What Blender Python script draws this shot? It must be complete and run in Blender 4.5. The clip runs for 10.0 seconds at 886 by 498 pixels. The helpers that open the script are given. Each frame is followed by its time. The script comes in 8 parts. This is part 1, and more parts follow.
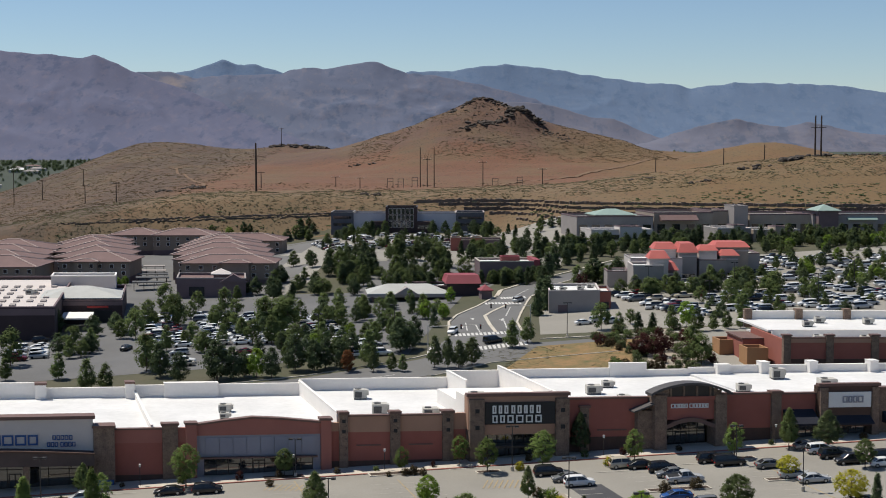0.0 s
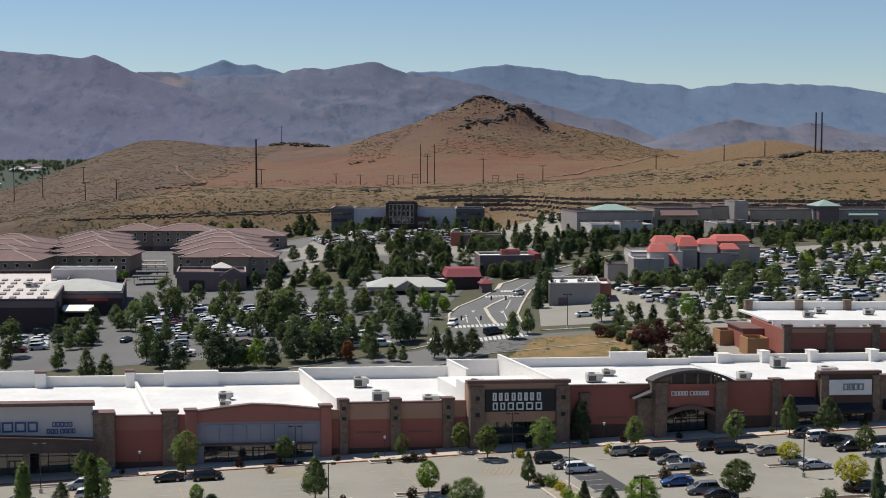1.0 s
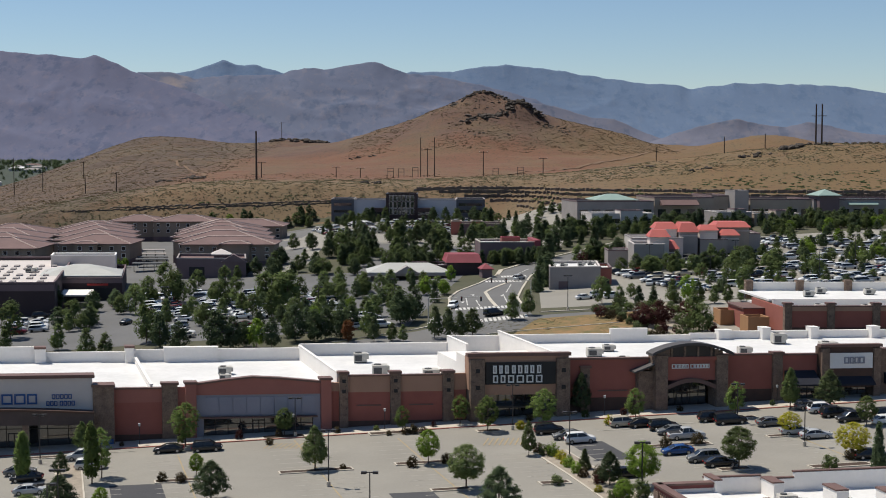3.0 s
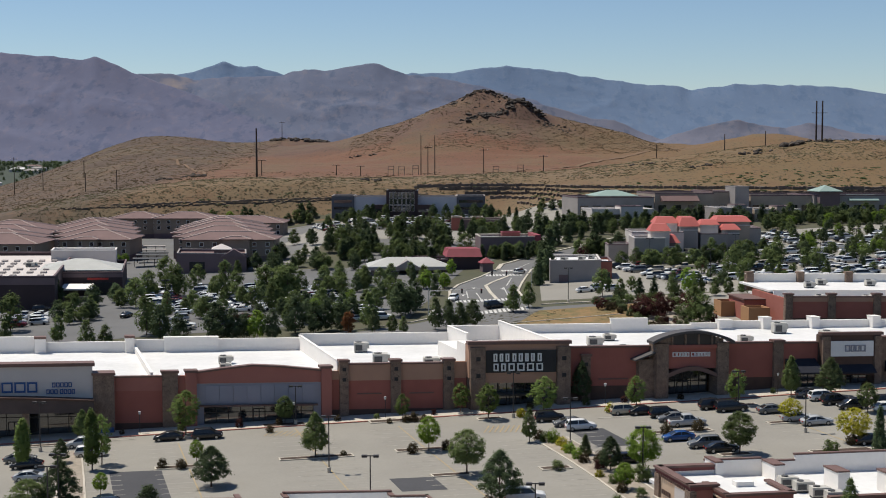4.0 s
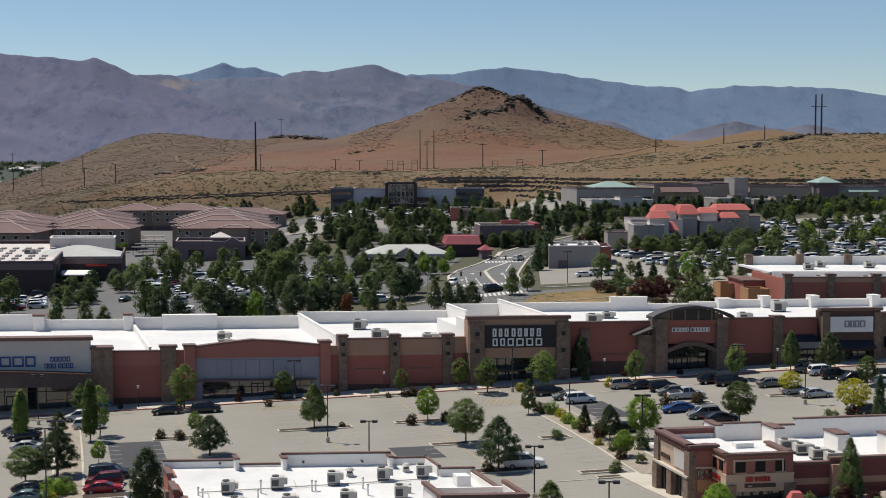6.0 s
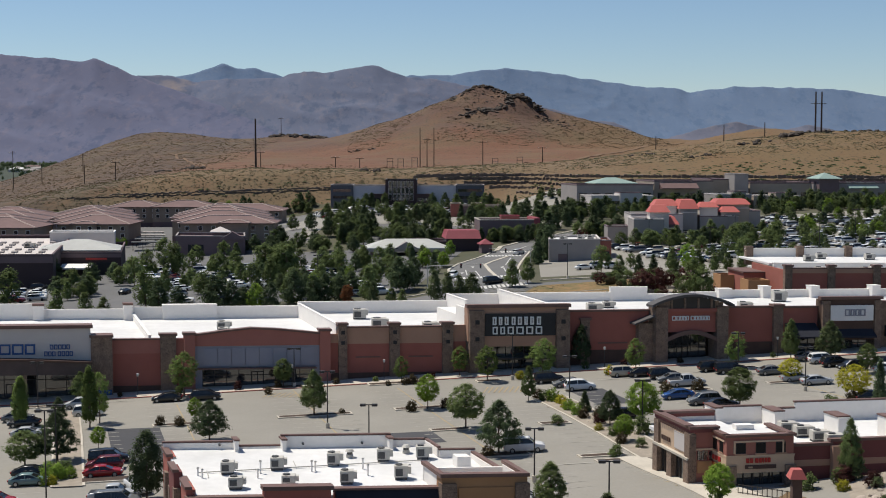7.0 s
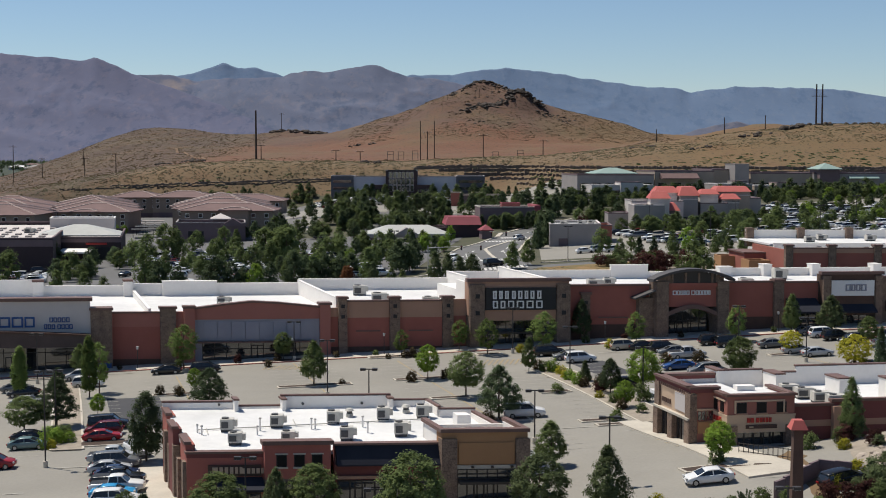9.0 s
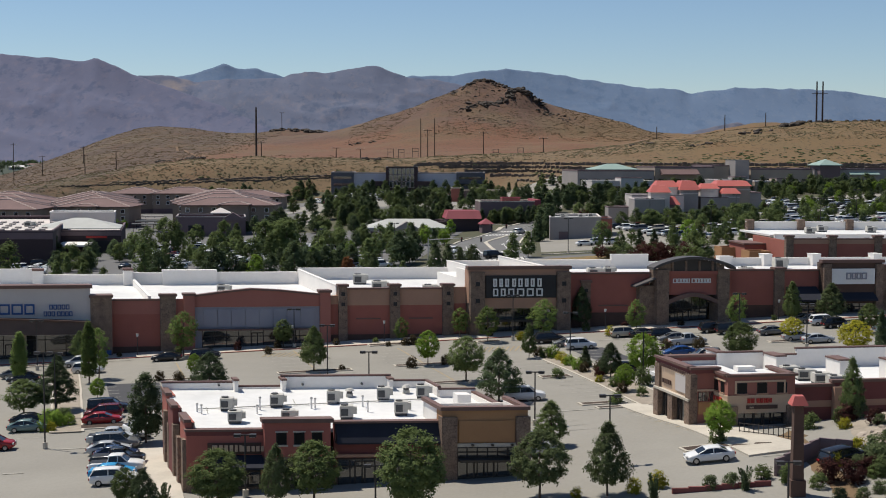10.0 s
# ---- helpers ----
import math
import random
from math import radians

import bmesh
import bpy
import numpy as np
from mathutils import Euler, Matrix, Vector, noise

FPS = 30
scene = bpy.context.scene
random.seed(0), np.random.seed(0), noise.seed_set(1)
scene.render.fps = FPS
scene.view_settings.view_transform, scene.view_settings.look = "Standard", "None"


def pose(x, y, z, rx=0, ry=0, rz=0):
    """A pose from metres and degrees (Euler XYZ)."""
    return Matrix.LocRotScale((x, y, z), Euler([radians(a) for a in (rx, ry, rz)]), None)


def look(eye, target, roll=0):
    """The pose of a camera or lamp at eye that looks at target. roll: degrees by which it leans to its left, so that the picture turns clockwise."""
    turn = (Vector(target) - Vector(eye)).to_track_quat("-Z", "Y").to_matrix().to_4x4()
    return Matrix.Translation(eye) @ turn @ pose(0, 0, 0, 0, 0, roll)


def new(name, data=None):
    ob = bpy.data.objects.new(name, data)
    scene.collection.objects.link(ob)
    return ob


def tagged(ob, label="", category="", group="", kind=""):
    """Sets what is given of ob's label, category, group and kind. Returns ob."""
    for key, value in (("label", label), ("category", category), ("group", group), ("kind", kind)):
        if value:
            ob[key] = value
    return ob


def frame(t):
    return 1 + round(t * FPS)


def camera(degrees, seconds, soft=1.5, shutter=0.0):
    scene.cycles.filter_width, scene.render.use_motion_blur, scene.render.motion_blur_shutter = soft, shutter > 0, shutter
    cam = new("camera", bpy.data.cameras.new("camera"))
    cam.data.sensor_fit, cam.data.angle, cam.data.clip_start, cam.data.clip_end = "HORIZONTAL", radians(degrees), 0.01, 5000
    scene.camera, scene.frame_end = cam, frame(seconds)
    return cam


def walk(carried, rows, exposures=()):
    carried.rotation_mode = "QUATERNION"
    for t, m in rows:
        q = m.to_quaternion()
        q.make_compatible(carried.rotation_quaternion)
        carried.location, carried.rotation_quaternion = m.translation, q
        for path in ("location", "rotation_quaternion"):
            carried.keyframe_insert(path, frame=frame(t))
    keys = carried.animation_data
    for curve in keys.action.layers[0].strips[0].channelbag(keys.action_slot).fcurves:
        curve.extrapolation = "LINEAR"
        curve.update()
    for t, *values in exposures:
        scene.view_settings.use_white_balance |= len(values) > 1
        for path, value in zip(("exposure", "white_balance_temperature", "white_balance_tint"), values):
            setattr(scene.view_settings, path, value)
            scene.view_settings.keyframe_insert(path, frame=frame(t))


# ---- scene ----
# ---- camera: a drone sinking straight down ----
cam = camera(35.63, 10.0, soft=1.0)
PATH = [
    (0.0, 56.40, -4.593, 0.032, -0.011),
    (0.5, 55.24, -4.544, 0.044, -0.010),
    (1.0, 54.09, -4.553, 0.014, 0.001),
    (1.5, 52.88, -4.526, 0.017, -0.003),
    (2.0, 51.72, -4.523, 0.026, 0.000),
    (2.5, 50.47, -4.518, 0.009, 0.004),
    (4.0, 46.96, -4.411, 0.076, 0.018),
    (4.5, 45.83, -4.390, 0.087, 0.021),
    (5.0, 44.64, -4.344, 0.074, 0.011),
    (5.5, 43.47, -4.321, 0.057, -0.008),
    (7.0, 40.14, -4.241, 0.031, -0.017),
    (7.5, 39.04, -4.209, 0.020, -0.011),
    (8.0, 37.94, -4.228, 0.014, -0.011),
    (8.5, 36.79, -4.219, -0.008, -0.005),
    (9.0, 35.65, -4.200, -0.043, 0.002),
    (9.5, 34.48, -4.161, -0.048, 0.008),
    (10.0, 33.36, -4.136, -0.082, 0.012),
]
walk(cam, [(t, pose(0, 0, z, 90 + pitch, lean, yaw)) for t, z, pitch, lean, yaw in PATH])

# ---- daylight: high sun from the left, behind the shops ----
SUN_EL, SUN_AZ = 62, -57          # degrees; azimuth from +y towards +x
sun_dir = Vector((math.sin(radians(SUN_AZ)) * math.cos(radians(SUN_EL)), math.cos(radians(SUN_AZ)) * math.cos(radians(SUN_EL)), math.sin(radians(SUN_EL))))
sun = new("sun", bpy.data.lights.new("sun", "SUN"))
sun.data.energy, sun.data.angle, sun.data.color = 4.9, radians(0.53), (1.0, 0.94, 0.835)
sun.matrix_world = look(sun_dir * 300, (0, 0, 0))
world = bpy.data.worlds.new("sky")
scene.world = world
world.use_nodes = True
wn = world.node_tree.nodes
sky = wn.new("ShaderNodeTexSky")
sky.sky_type, sky.sun_disc = "NISHITA", False
sky.sun_elevation, sky.sun_rotation = radians(SUN_EL), radians(SUN_AZ)
sky.altitude, sky.air_density, sky.dust_density, sky.ozone_density = 1400, 1.0, 0.3, 4.5
wn["Background"].inputs["Strength"].default_value = 0.09
world.node_tree.links.new(sky.outputs[0], wn["Background"].inputs["Color"])
scene.view_settings.exposure = 0.0


# ---- materials ----
def mat(name, col, col2=None, rough=0.8, scale=0.5, fine=8.0, mix=0.5, bump=0.15, dist=0.02, metal=0.0, spec=0.3, vary=0.0, own=False, crack=0.0):
    """A procedural surface: two colours mixed by coarse and fine noise in metres, with relief; vary shifts each piece's brightness."""
    m = bpy.data.materials.new(name)
    m.use_nodes = True
    nt = m.node_tree
    b = nt.nodes["Principled BSDF"]
    b.inputs["Roughness"].default_value, b.inputs["Metallic"].default_value = rough, metal
    b.inputs["Specular IOR Level"].default_value = spec
    geo = nt.nodes.new("ShaderNodeNewGeometry")

    def noise_tex(sc, det):
        n = nt.nodes.new("ShaderNodeTexNoise")
        n.inputs["Scale"].default_value, n.inputs["Detail"].default_value, n.inputs["Roughness"].default_value = sc, det, 0.6
        nt.links.new(geo.outputs["Position"], n.inputs["Vector"])
        return n
    a, c = noise_tex(scale, 4), noise_tex(fine, 3)
    add = nt.nodes.new("ShaderNodeMath")
    add.operation = "MULTIPLY_ADD"
    nt.links.new(c.outputs["Fac"], add.inputs[0])
    add.inputs[1].default_value = 0.5
    nt.links.new(a.outputs["Fac"], add.inputs[2])
    ramp = nt.nodes.new("ShaderNodeMapRange")
    ramp.inputs["From Min"].default_value, ramp.inputs["From Max"].default_value = 0.5, 1.0
    nt.links.new(add.outputs[0], ramp.inputs["Value"])
    blend = nt.nodes.new("ShaderNodeMix")
    blend.data_type = "RGBA"
    col2 = col2 or tuple(v * (1 - 0.3 * mix) for v in col)
    blend.inputs["A"].default_value, blend.inputs["B"].default_value = (*col, 1), (*col2, 1)
    nt.links.new(ramp.outputs[0], blend.inputs["Factor"])
    out = blend.outputs["Result"]
    if own or vary:
        info = nt.nodes.new("ShaderNodeObjectInfo")
    if own:
        mul = nt.nodes.new("ShaderNodeMix")
        mul.data_type, mul.blend_type = "RGBA", "MULTIPLY"
        mul.inputs["Factor"].default_value = 1
        nt.links.new(out, mul.inputs["A"])
        nt.links.new(info.outputs["Color"], mul.inputs["B"])
        out = mul.outputs["Result"]
    if vary:
        hsv = nt.nodes.new("ShaderNodeHueSaturation")
        rng = nt.nodes.new("ShaderNodeMapRange")
        rng.inputs["To Min"].default_value, rng.inputs["To Max"].default_value = 1 - vary, 1 + vary
        nt.links.new(info.outputs["Random"], rng.inputs["Value"])
        nt.links.new(rng.outputs[0], hsv.inputs["Value"])
        nt.links.new(out, hsv.inputs["Color"])
        out = hsv.outputs[0]
    if crack:
        vor = nt.nodes.new("ShaderNodeTexVoronoi")
        vor.feature = "DISTANCE_TO_EDGE"
        vor.inputs["Scale"].default_value = crack
        nt.links.new(geo.outputs["Position"], vor.inputs["Vector"])
        edge = nt.nodes.new("ShaderNodeMapRange")
        edge.inputs["From Max"].default_value, edge.inputs["To Min"].default_value = 0.08, 0.45
        nt.links.new(vor.outputs["Distance"], edge.inputs["Value"])
        mul = nt.nodes.new("ShaderNodeMix")
        mul.data_type, mul.blend_type = "RGBA", "MULTIPLY"
        mul.inputs["Factor"].default_value = 1
        nt.links.new(out, mul.inputs["A"])
        nt.links.new(edge.outputs[0], mul.inputs["B"])
        out = mul.outputs["Result"]
    nt.links.new(out, b.inputs["Base Color"])
    if bump:
        bp = nt.nodes.new("ShaderNodeBump")
        bp.inputs["Strength"].default_value, bp.inputs["Distance"].default_value = bump, dist
        nt.links.new(add.outputs[0], bp.inputs["Height"])
        nt.links.new(bp.outputs[0], b.inputs["Normal"])
    return m


ASPHALT = mat("asphalt", (0.285, 0.268, 0.234), (0.225, 0.211, 0.184), 0.9, 0.06, 3, bump=0.1)
ASPHALT_DARK = mat("dark_asphalt", (0.075, 0.075, 0.08), (0.05, 0.05, 0.055), 0.9, 0.08, 3, bump=0.1)
ROAD = mat("road_asphalt", (0.16, 0.158, 0.155), (0.12, 0.118, 0.115), 0.9, 0.06, 3, bump=0.1)
LOT_BACK = mat("lot_asphalt", (0.15, 0.148, 0.147), (0.11, 0.109, 0.108), 0.9, 0.05, 2, bump=0.1)
CONCRETE = mat("concrete", (0.55, 0.50, 0.42), (0.42, 0.38, 0.32), 0.85, 0.3, 4)
WHITE_LINE = mat("white_paint", (0.38, 0.36, 0.315), (0.27, 0.255, 0.222), 0.8, 1.0, 9, bump=0)
YELLOW_LINE = mat("yellow_paint", (0.42, 0.31, 0.15), (0.28, 0.23, 0.15), 0.8, 1.0, 9, bump=0)
ROAD_PAINT = mat("road_paint", (0.66, 0.65, 0.62), (0.44, 0.43, 0.41), 0.8, 1.0, 9, bump=0)
RED_CURB = mat("red_curb_paint", (0.36, 0.12, 0.09), (0.25, 0.10, 0.08), 0.8, 1.0, 9)
TERRACOTTA = mat("terracotta_stucco", (0.345, 0.122, 0.094), (0.285, 0.100, 0.077), 0.9, 0.25, 9, bump=0.2)
TERRA_PALE = mat("pale_terracotta_stucco", (0.38, 0.155, 0.122), (0.33, 0.132, 0.105), 0.9, 0.25, 9)
TAN = mat("tan_stucco", (0.42, 0.25, 0.175), (0.36, 0.215, 0.15), 0.9, 0.25, 9)
OCHRE = mat("ochre_stucco", (0.40, 0.22, 0.11), (0.34, 0.185, 0.09), 0.9, 0.25, 9)
MAROON = mat("maroon_stucco", (0.20, 0.068, 0.062), (0.16, 0.054, 0.05), 0.9, 0.25, 9)
BASE_DARK = mat("dark_block_base", (0.11, 0.065, 0.05), (0.08, 0.05, 0.04), 0.9, 0.6, 6)
STONE = mat("stacked_stone", (0.29, 0.205, 0.15), (0.145, 0.10, 0.08), 0.9, 1.2, 5, bump=0.5, dist=0.05, crack=3.4)
CREAM_TAN = mat("cream_tan_stucco", (0.58, 0.42, 0.30), (0.50, 0.36, 0.25), 0.9, 0.25, 9)
BRICK_RED = mat("brick_red_stucco", (0.40, 0.135, 0.105), (0.34, 0.112, 0.088), 0.9, 0.25, 9, bump=0.2)
COPING = mat("brown_metal_coping", (0.175, 0.105, 0.088), (0.14, 0.082, 0.068), 0.6, 0.4, 6)
SIGN_BLACK = mat("black_sign_panel", (0.018, 0.018, 0.02), (0.028, 0.027, 0.028), 0.5, 0.5, 4, bump=0)
SIGN_WHITE = mat("white_sign_letters", (0.75, 0.74, 0.72), (0.68, 0.67, 0.66), 0.5, 0.5, 4, bump=0)
SIGN_BLUE = mat("blue_sign_letters", (0.03, 0.09, 0.27), (0.025, 0.08, 0.22), 0.4, 0.5, 4, bump=0)
SIGN_RED = mat("red_sign_letters", (0.42, 0.03, 0.025), (0.36, 0.03, 0.025), 0.4, 0.5, 4, bump=0)
STUCCO_GREY = mat("pale_grey_stucco", (0.58, 0.53, 0.50), (0.52, 0.475, 0.45), 0.9, 0.25, 8)
GREY_BLUE = mat("grey_blue_panel", (0.29, 0.29, 0.335), (0.25, 0.25, 0.295), 0.55, 0.3, 6)
GLASS = mat("tinted_glass", (0.02, 0.022, 0.024), (0.04, 0.042, 0.045), 0.05, 0.25, 1.5, bump=0, spec=0.5)
GLASS.node_tree.nodes["Principled BSDF"].inputs["IOR"].default_value = 2.1
CANOPY_BROWN = mat("brown_canopy_fascia", (0.105, 0.078, 0.072), (0.075, 0.056, 0.052), 0.85, 0.4, 4)
DARK_PANE = mat("black_pane", (0.008, 0.008, 0.009), (0.014, 0.014, 0.015), 0.35, 0.25, 1.5, bump=0, spec=0.2)
FRAME = mat("dark_bronze_frame", (0.05, 0.042, 0.038), (0.035, 0.03, 0.028), 0.4, 0.5, 6)
FABRIC_DARK = mat("dark_awning_fabric", (0.028, 0.03, 0.042), (0.02, 0.022, 0.032), 0.9, 0.5, 10)
PALE_METAL = mat("pale_metal_roof", (0.46, 0.46, 0.43), (0.38, 0.38, 0.355), 0.6, 0.2, 3)
ARCH_GREY = mat("charcoal_metal_roof", (0.085, 0.078, 0.078), (0.065, 0.06, 0.06), 0.6, 0.3, 4)
MULCH = mat("dark_bark_mulch", (0.085, 0.058, 0.045), (0.045, 0.032, 0.026), 0.95, 0.9, 7, bump=0.5)
ROOF_WHITE = mat("white_roof_membrane", (0.73, 0.72, 0.705), (0.58, 0.575, 0.56), 0.7, 0.12, 0.9, bump=0.05)
PARAPET = mat("white_parapet_membrane", (0.84, 0.80, 0.755), (0.75, 0.715, 0.67), 0.75, 0.15, 2, bump=0.05)
HVAC = mat("galvanised_steel_box", (0.56, 0.535, 0.48), (0.42, 0.40, 0.36), 0.6, 0.8, 6, metal=0.1)
HVAC_DARK = mat("dark_grille", (0.06, 0.06, 0.06), (0.10, 0.10, 0.10), 0.7, 2, 12)
STEEL = mat("painted_steel_pole", (0.055, 0.05, 0.048), (0.04, 0.036, 0.034), 0.5, 1, 8)
WOOD_POLE = mat("weathered_wood_pole", (0.075, 0.055, 0.045), (0.05, 0.038, 0.03), 0.9, 1, 8)
TILE = mat("clay_roof_tile", (0.190, 0.122, 0.114), (0.145, 0.094, 0.088), 0.85, 0.2, 3, bump=0.4, dist=0.05)
TILE_LINE = mat("pale_roof_ridge", (0.48, 0.38, 0.34), (0.40, 0.31, 0.28), 0.85, 0.4, 3)
APT_WALL = mat("apartment_stucco", (0.30, 0.235, 0.185), (0.24, 0.19, 0.15), 0.9, 0.2, 5)
RED_ROOF = mat("red_metal_roof", (0.48, 0.125, 0.105), (0.41, 0.105, 0.09), 0.6, 0.3, 4)
CRIMSON_ROOF = mat("crimson_metal_roof", (0.27, 0.062, 0.075), (0.23, 0.054, 0.065), 0.7, 0.3, 4)
GREEN_ROOF = mat("sage_metal_roof", (0.27, 0.36, 0.32), (0.22, 0.30, 0.27), 0.6, 0.3, 4)
MAUVE = mat("mauve_stucco", (0.18, 0.13, 0.135), (0.145, 0.105, 0.11), 0.9, 0.2, 5)
DARK_WALL = mat("dark_plum_wall", (0.062, 0.043, 0.045), (0.048, 0.034, 0.036), 0.9, 0.2, 5)
GREY_WALL = mat("grey_stucco", (0.33, 0.30, 0.285), (0.27, 0.245, 0.235), 0.9, 0.2, 5)
BEIGE_WALL = mat("beige_stucco", (0.40, 0.33, 0.27), (0.33, 0.275, 0.225), 0.9, 0.2, 5)
SLATE = mat("slate_panel", (0.105, 0.105, 0.125), (0.085, 0.085, 0.10), 0.7, 0.2, 5)
GREY_LILAC = mat("lilac_grey_stucco", (0.52, 0.51, 0.55), (0.46, 0.45, 0.49), 0.9, 0.2, 5)
ROSE_BROWN = mat("rose_brown_stucco", (0.33, 0.135, 0.105), (0.28, 0.115, 0.09), 0.9, 0.25, 9, bump=0.2)
GRAVEL = mat("pale_landscape_gravel", (0.36, 0.31, 0.25), (0.24, 0.205, 0.165), 0.95, 0.8, 6, bump=0.4)
DRYGRASS = mat("dry_grass", (0.29, 0.170, 0.080), (0.105, 0.105, 0.045), 0.95, 0.22, 1.5, bump=0.6, dist=0.2)
BARK = mat("bark", (0.14, 0.10, 0.075), (0.09, 0.065, 0.05), 0.9, 2, 12)
TYRE = mat("tyre_rubber", (0.018, 0.018, 0.018), (0.025, 0.025, 0.025), 0.85, 3, 12)
RIM = mat("alloy_rim", (0.42, 0.42, 0.42), (0.32, 0.32, 0.32), 0.35, 3, 12, metal=0.7, bump=0)
PAINT = mat("car_paint", (1, 1, 1), (0.92, 0.92, 0.92), 0.25, 0.6, 3, own=True, bump=0, spec=0.55)
CAR_GLASS = mat("car_glass", (0.012, 0.014, 0.016), (0.02, 0.022, 0.024), 0.06, 2, 6, bump=0, spec=0.7)
LAMP_RED = mat("tail_lamp", (0.35, 0.02, 0.02), (0.28, 0.02, 0.02), 0.3, 4, 9, bump=0)
LAMP_CLEAR = mat("head_lamp", (0.62, 0.62, 0.60), (0.5, 0.5, 0.5), 0.2, 4, 9, bump=0)
ROCK = mat("dark_basalt", (0.088, 0.070, 0.058), (0.046, 0.039, 0.033), 0.95, 0.4, 3, bump=0.6, dist=0.1, vary=0.3)
PALE_ROCK = mat("pale_granite", (0.40, 0.34, 0.28), (0.24, 0.20, 0.165), 0.95, 0.8, 5, bump=0.5, dist=0.05, vary=0.25)
WALL_STONE = mat("brown_wall_stone", (0.19, 0.145, 0.115), (0.10, 0.078, 0.062), 0.95, 0.4, 3, bump=0.6, dist=0.1, vary=0.3)


def leaf_mat(name, col, col2):
    m = mat(name, col, col2, 0.75, 0.9, 7, bump=0, vary=0.28, spec=0.05)
    nt = m.node_tree
    b, o = nt.nodes["Principled BSDF"], nt.nodes["Material Output"]
    tr, mx = nt.nodes.new("ShaderNodeBsdfTranslucent"), nt.nodes.new("ShaderNodeMixShader")
    mx.inputs[0].default_value = 0.42
    nt.links.new(b.inputs["Base Color"].links[0].from_socket, tr.inputs["Color"])
    nt.links.new(b.outputs[0], mx.inputs[1])
    nt.links.new(tr.outputs[0], mx.inputs[2])
    nt.links.new(mx.outputs[0], o.inputs["Surface"])
    return m


LEAF = leaf_mat("green_leaves", (0.174, 0.218, 0.080), (0.108, 0.144, 0.056))
LEAF_FRESH = leaf_mat("fresh_green_leaves", (0.205, 0.270, 0.080), (0.130, 0.180, 0.055))
LEAF_LIME = leaf_mat("lime_leaves", (0.23, 0.33, 0.055), (0.15, 0.23, 0.04))
LEAF_DARK = leaf_mat("dark_leaves", (0.115, 0.150, 0.074), (0.074, 0.104, 0.053))
LEAF_YELLOW = leaf_mat("yellow_leaves", (0.42, 0.37, 0.04), (0.28, 0.28, 0.035))
LEAF_GREY = leaf_mat("grey_green_needles", (0.135, 0.165, 0.075), (0.085, 0.108, 0.05))
LEAF_PLUM = leaf_mat("plum_leaves", (0.085, 0.035, 0.03), (0.05, 0.022, 0.02))
LEAF_CLIP = leaf_mat("russet_green_leaves", (0.10, 0.075, 0.04), (0.06, 0.05, 0.028))
LEAF_RUST = leaf_mat("rust_leaves", (0.20, 0.085, 0.035), (0.13, 0.06, 0.03))
SAGE = leaf_mat("sagebrush", (0.205, 0.190, 0.122), (0.135, 0.13, 0.08))
SCRUB = leaf_mat("dry_scrub", (0.13, 0.10, 0.062), (0.085, 0.066, 0.042))


# ---- building blocks ----
def box(bm, u0, u1, v0, v1, w0, w1, fn=None):
    """A box with eight corners, its corners mapped by fn when given."""
    vs = [(u, v, w) for w in (w0, w1) for u, v in ((u0, v0), (u1, v0), (u1, v1), (u0, v1))]
    vs = [bm.verts.new(fn(*p) if fn else p) for p in vs]
    for f in ((3, 2, 1, 0), (4, 5, 6, 7), (0, 1, 5, 4), (1, 2, 6, 5), (2, 3, 7, 6), (3, 0, 4, 7)):
        bm.faces.new([vs[i] for i in f])
    return vs


def cyl(bm, a, b, r0, r1=None, n=8):
    """A tapered, capped tube from a to b."""
    a, b = Vector(a), Vector(b)
    r1 = r0 if r1 is None else r1
    q = (b - a).to_track_quat("Z", "Y")
    rings = [[bm.verts.new(p + q @ Vector((r * math.cos(6.2832 * i / n), r * math.sin(6.2832 * i / n), 0))) for i in range(n)] for p, r in ((a, r0), (b, r1))]
    for i in range(n):
        bm.faces.new((rings[0][i], rings[0][(i + 1) % n], rings[1][(i + 1) % n], rings[1][i]))
    bm.faces.new(rings[0][::-1])
    bm.faces.new(rings[1])


def mesh_of(name, bm, material, smooth=False):
    me = bpy.data.meshes.new(name)
    bm.to_mesh(me)
    bm.free()
    for m in material if isinstance(material, (list, tuple)) else [material]:
        me.materials.append(m)
    if smooth:
        me.shade_smooth()
    return me


def part(name, bm, material, parent, label="", smooth=False, kind=""):
    ob = new(name, bm if isinstance(bm, bpy.types.Mesh) else mesh_of(name, bm, material, smooth))
    ob.parent = parent
    ob.matrix_parent_inverse = parent.matrix_basis.inverted()
    return tagged(ob, label, kind=kind)


def thing(name, loc, label, category, group=""):
    ob = new(name)
    ob.matrix_basis = Matrix.Translation(loc)
    return tagged(ob, label, category, group)


def bx_part(name, parent, material, u0, u1, v0, v1, w0, w1, fn=None, label=""):
    bm = bmesh.new()
    box(bm, u0, u1, v0, v1, w0, w1, fn)
    return part(name, bm, material, parent, label)


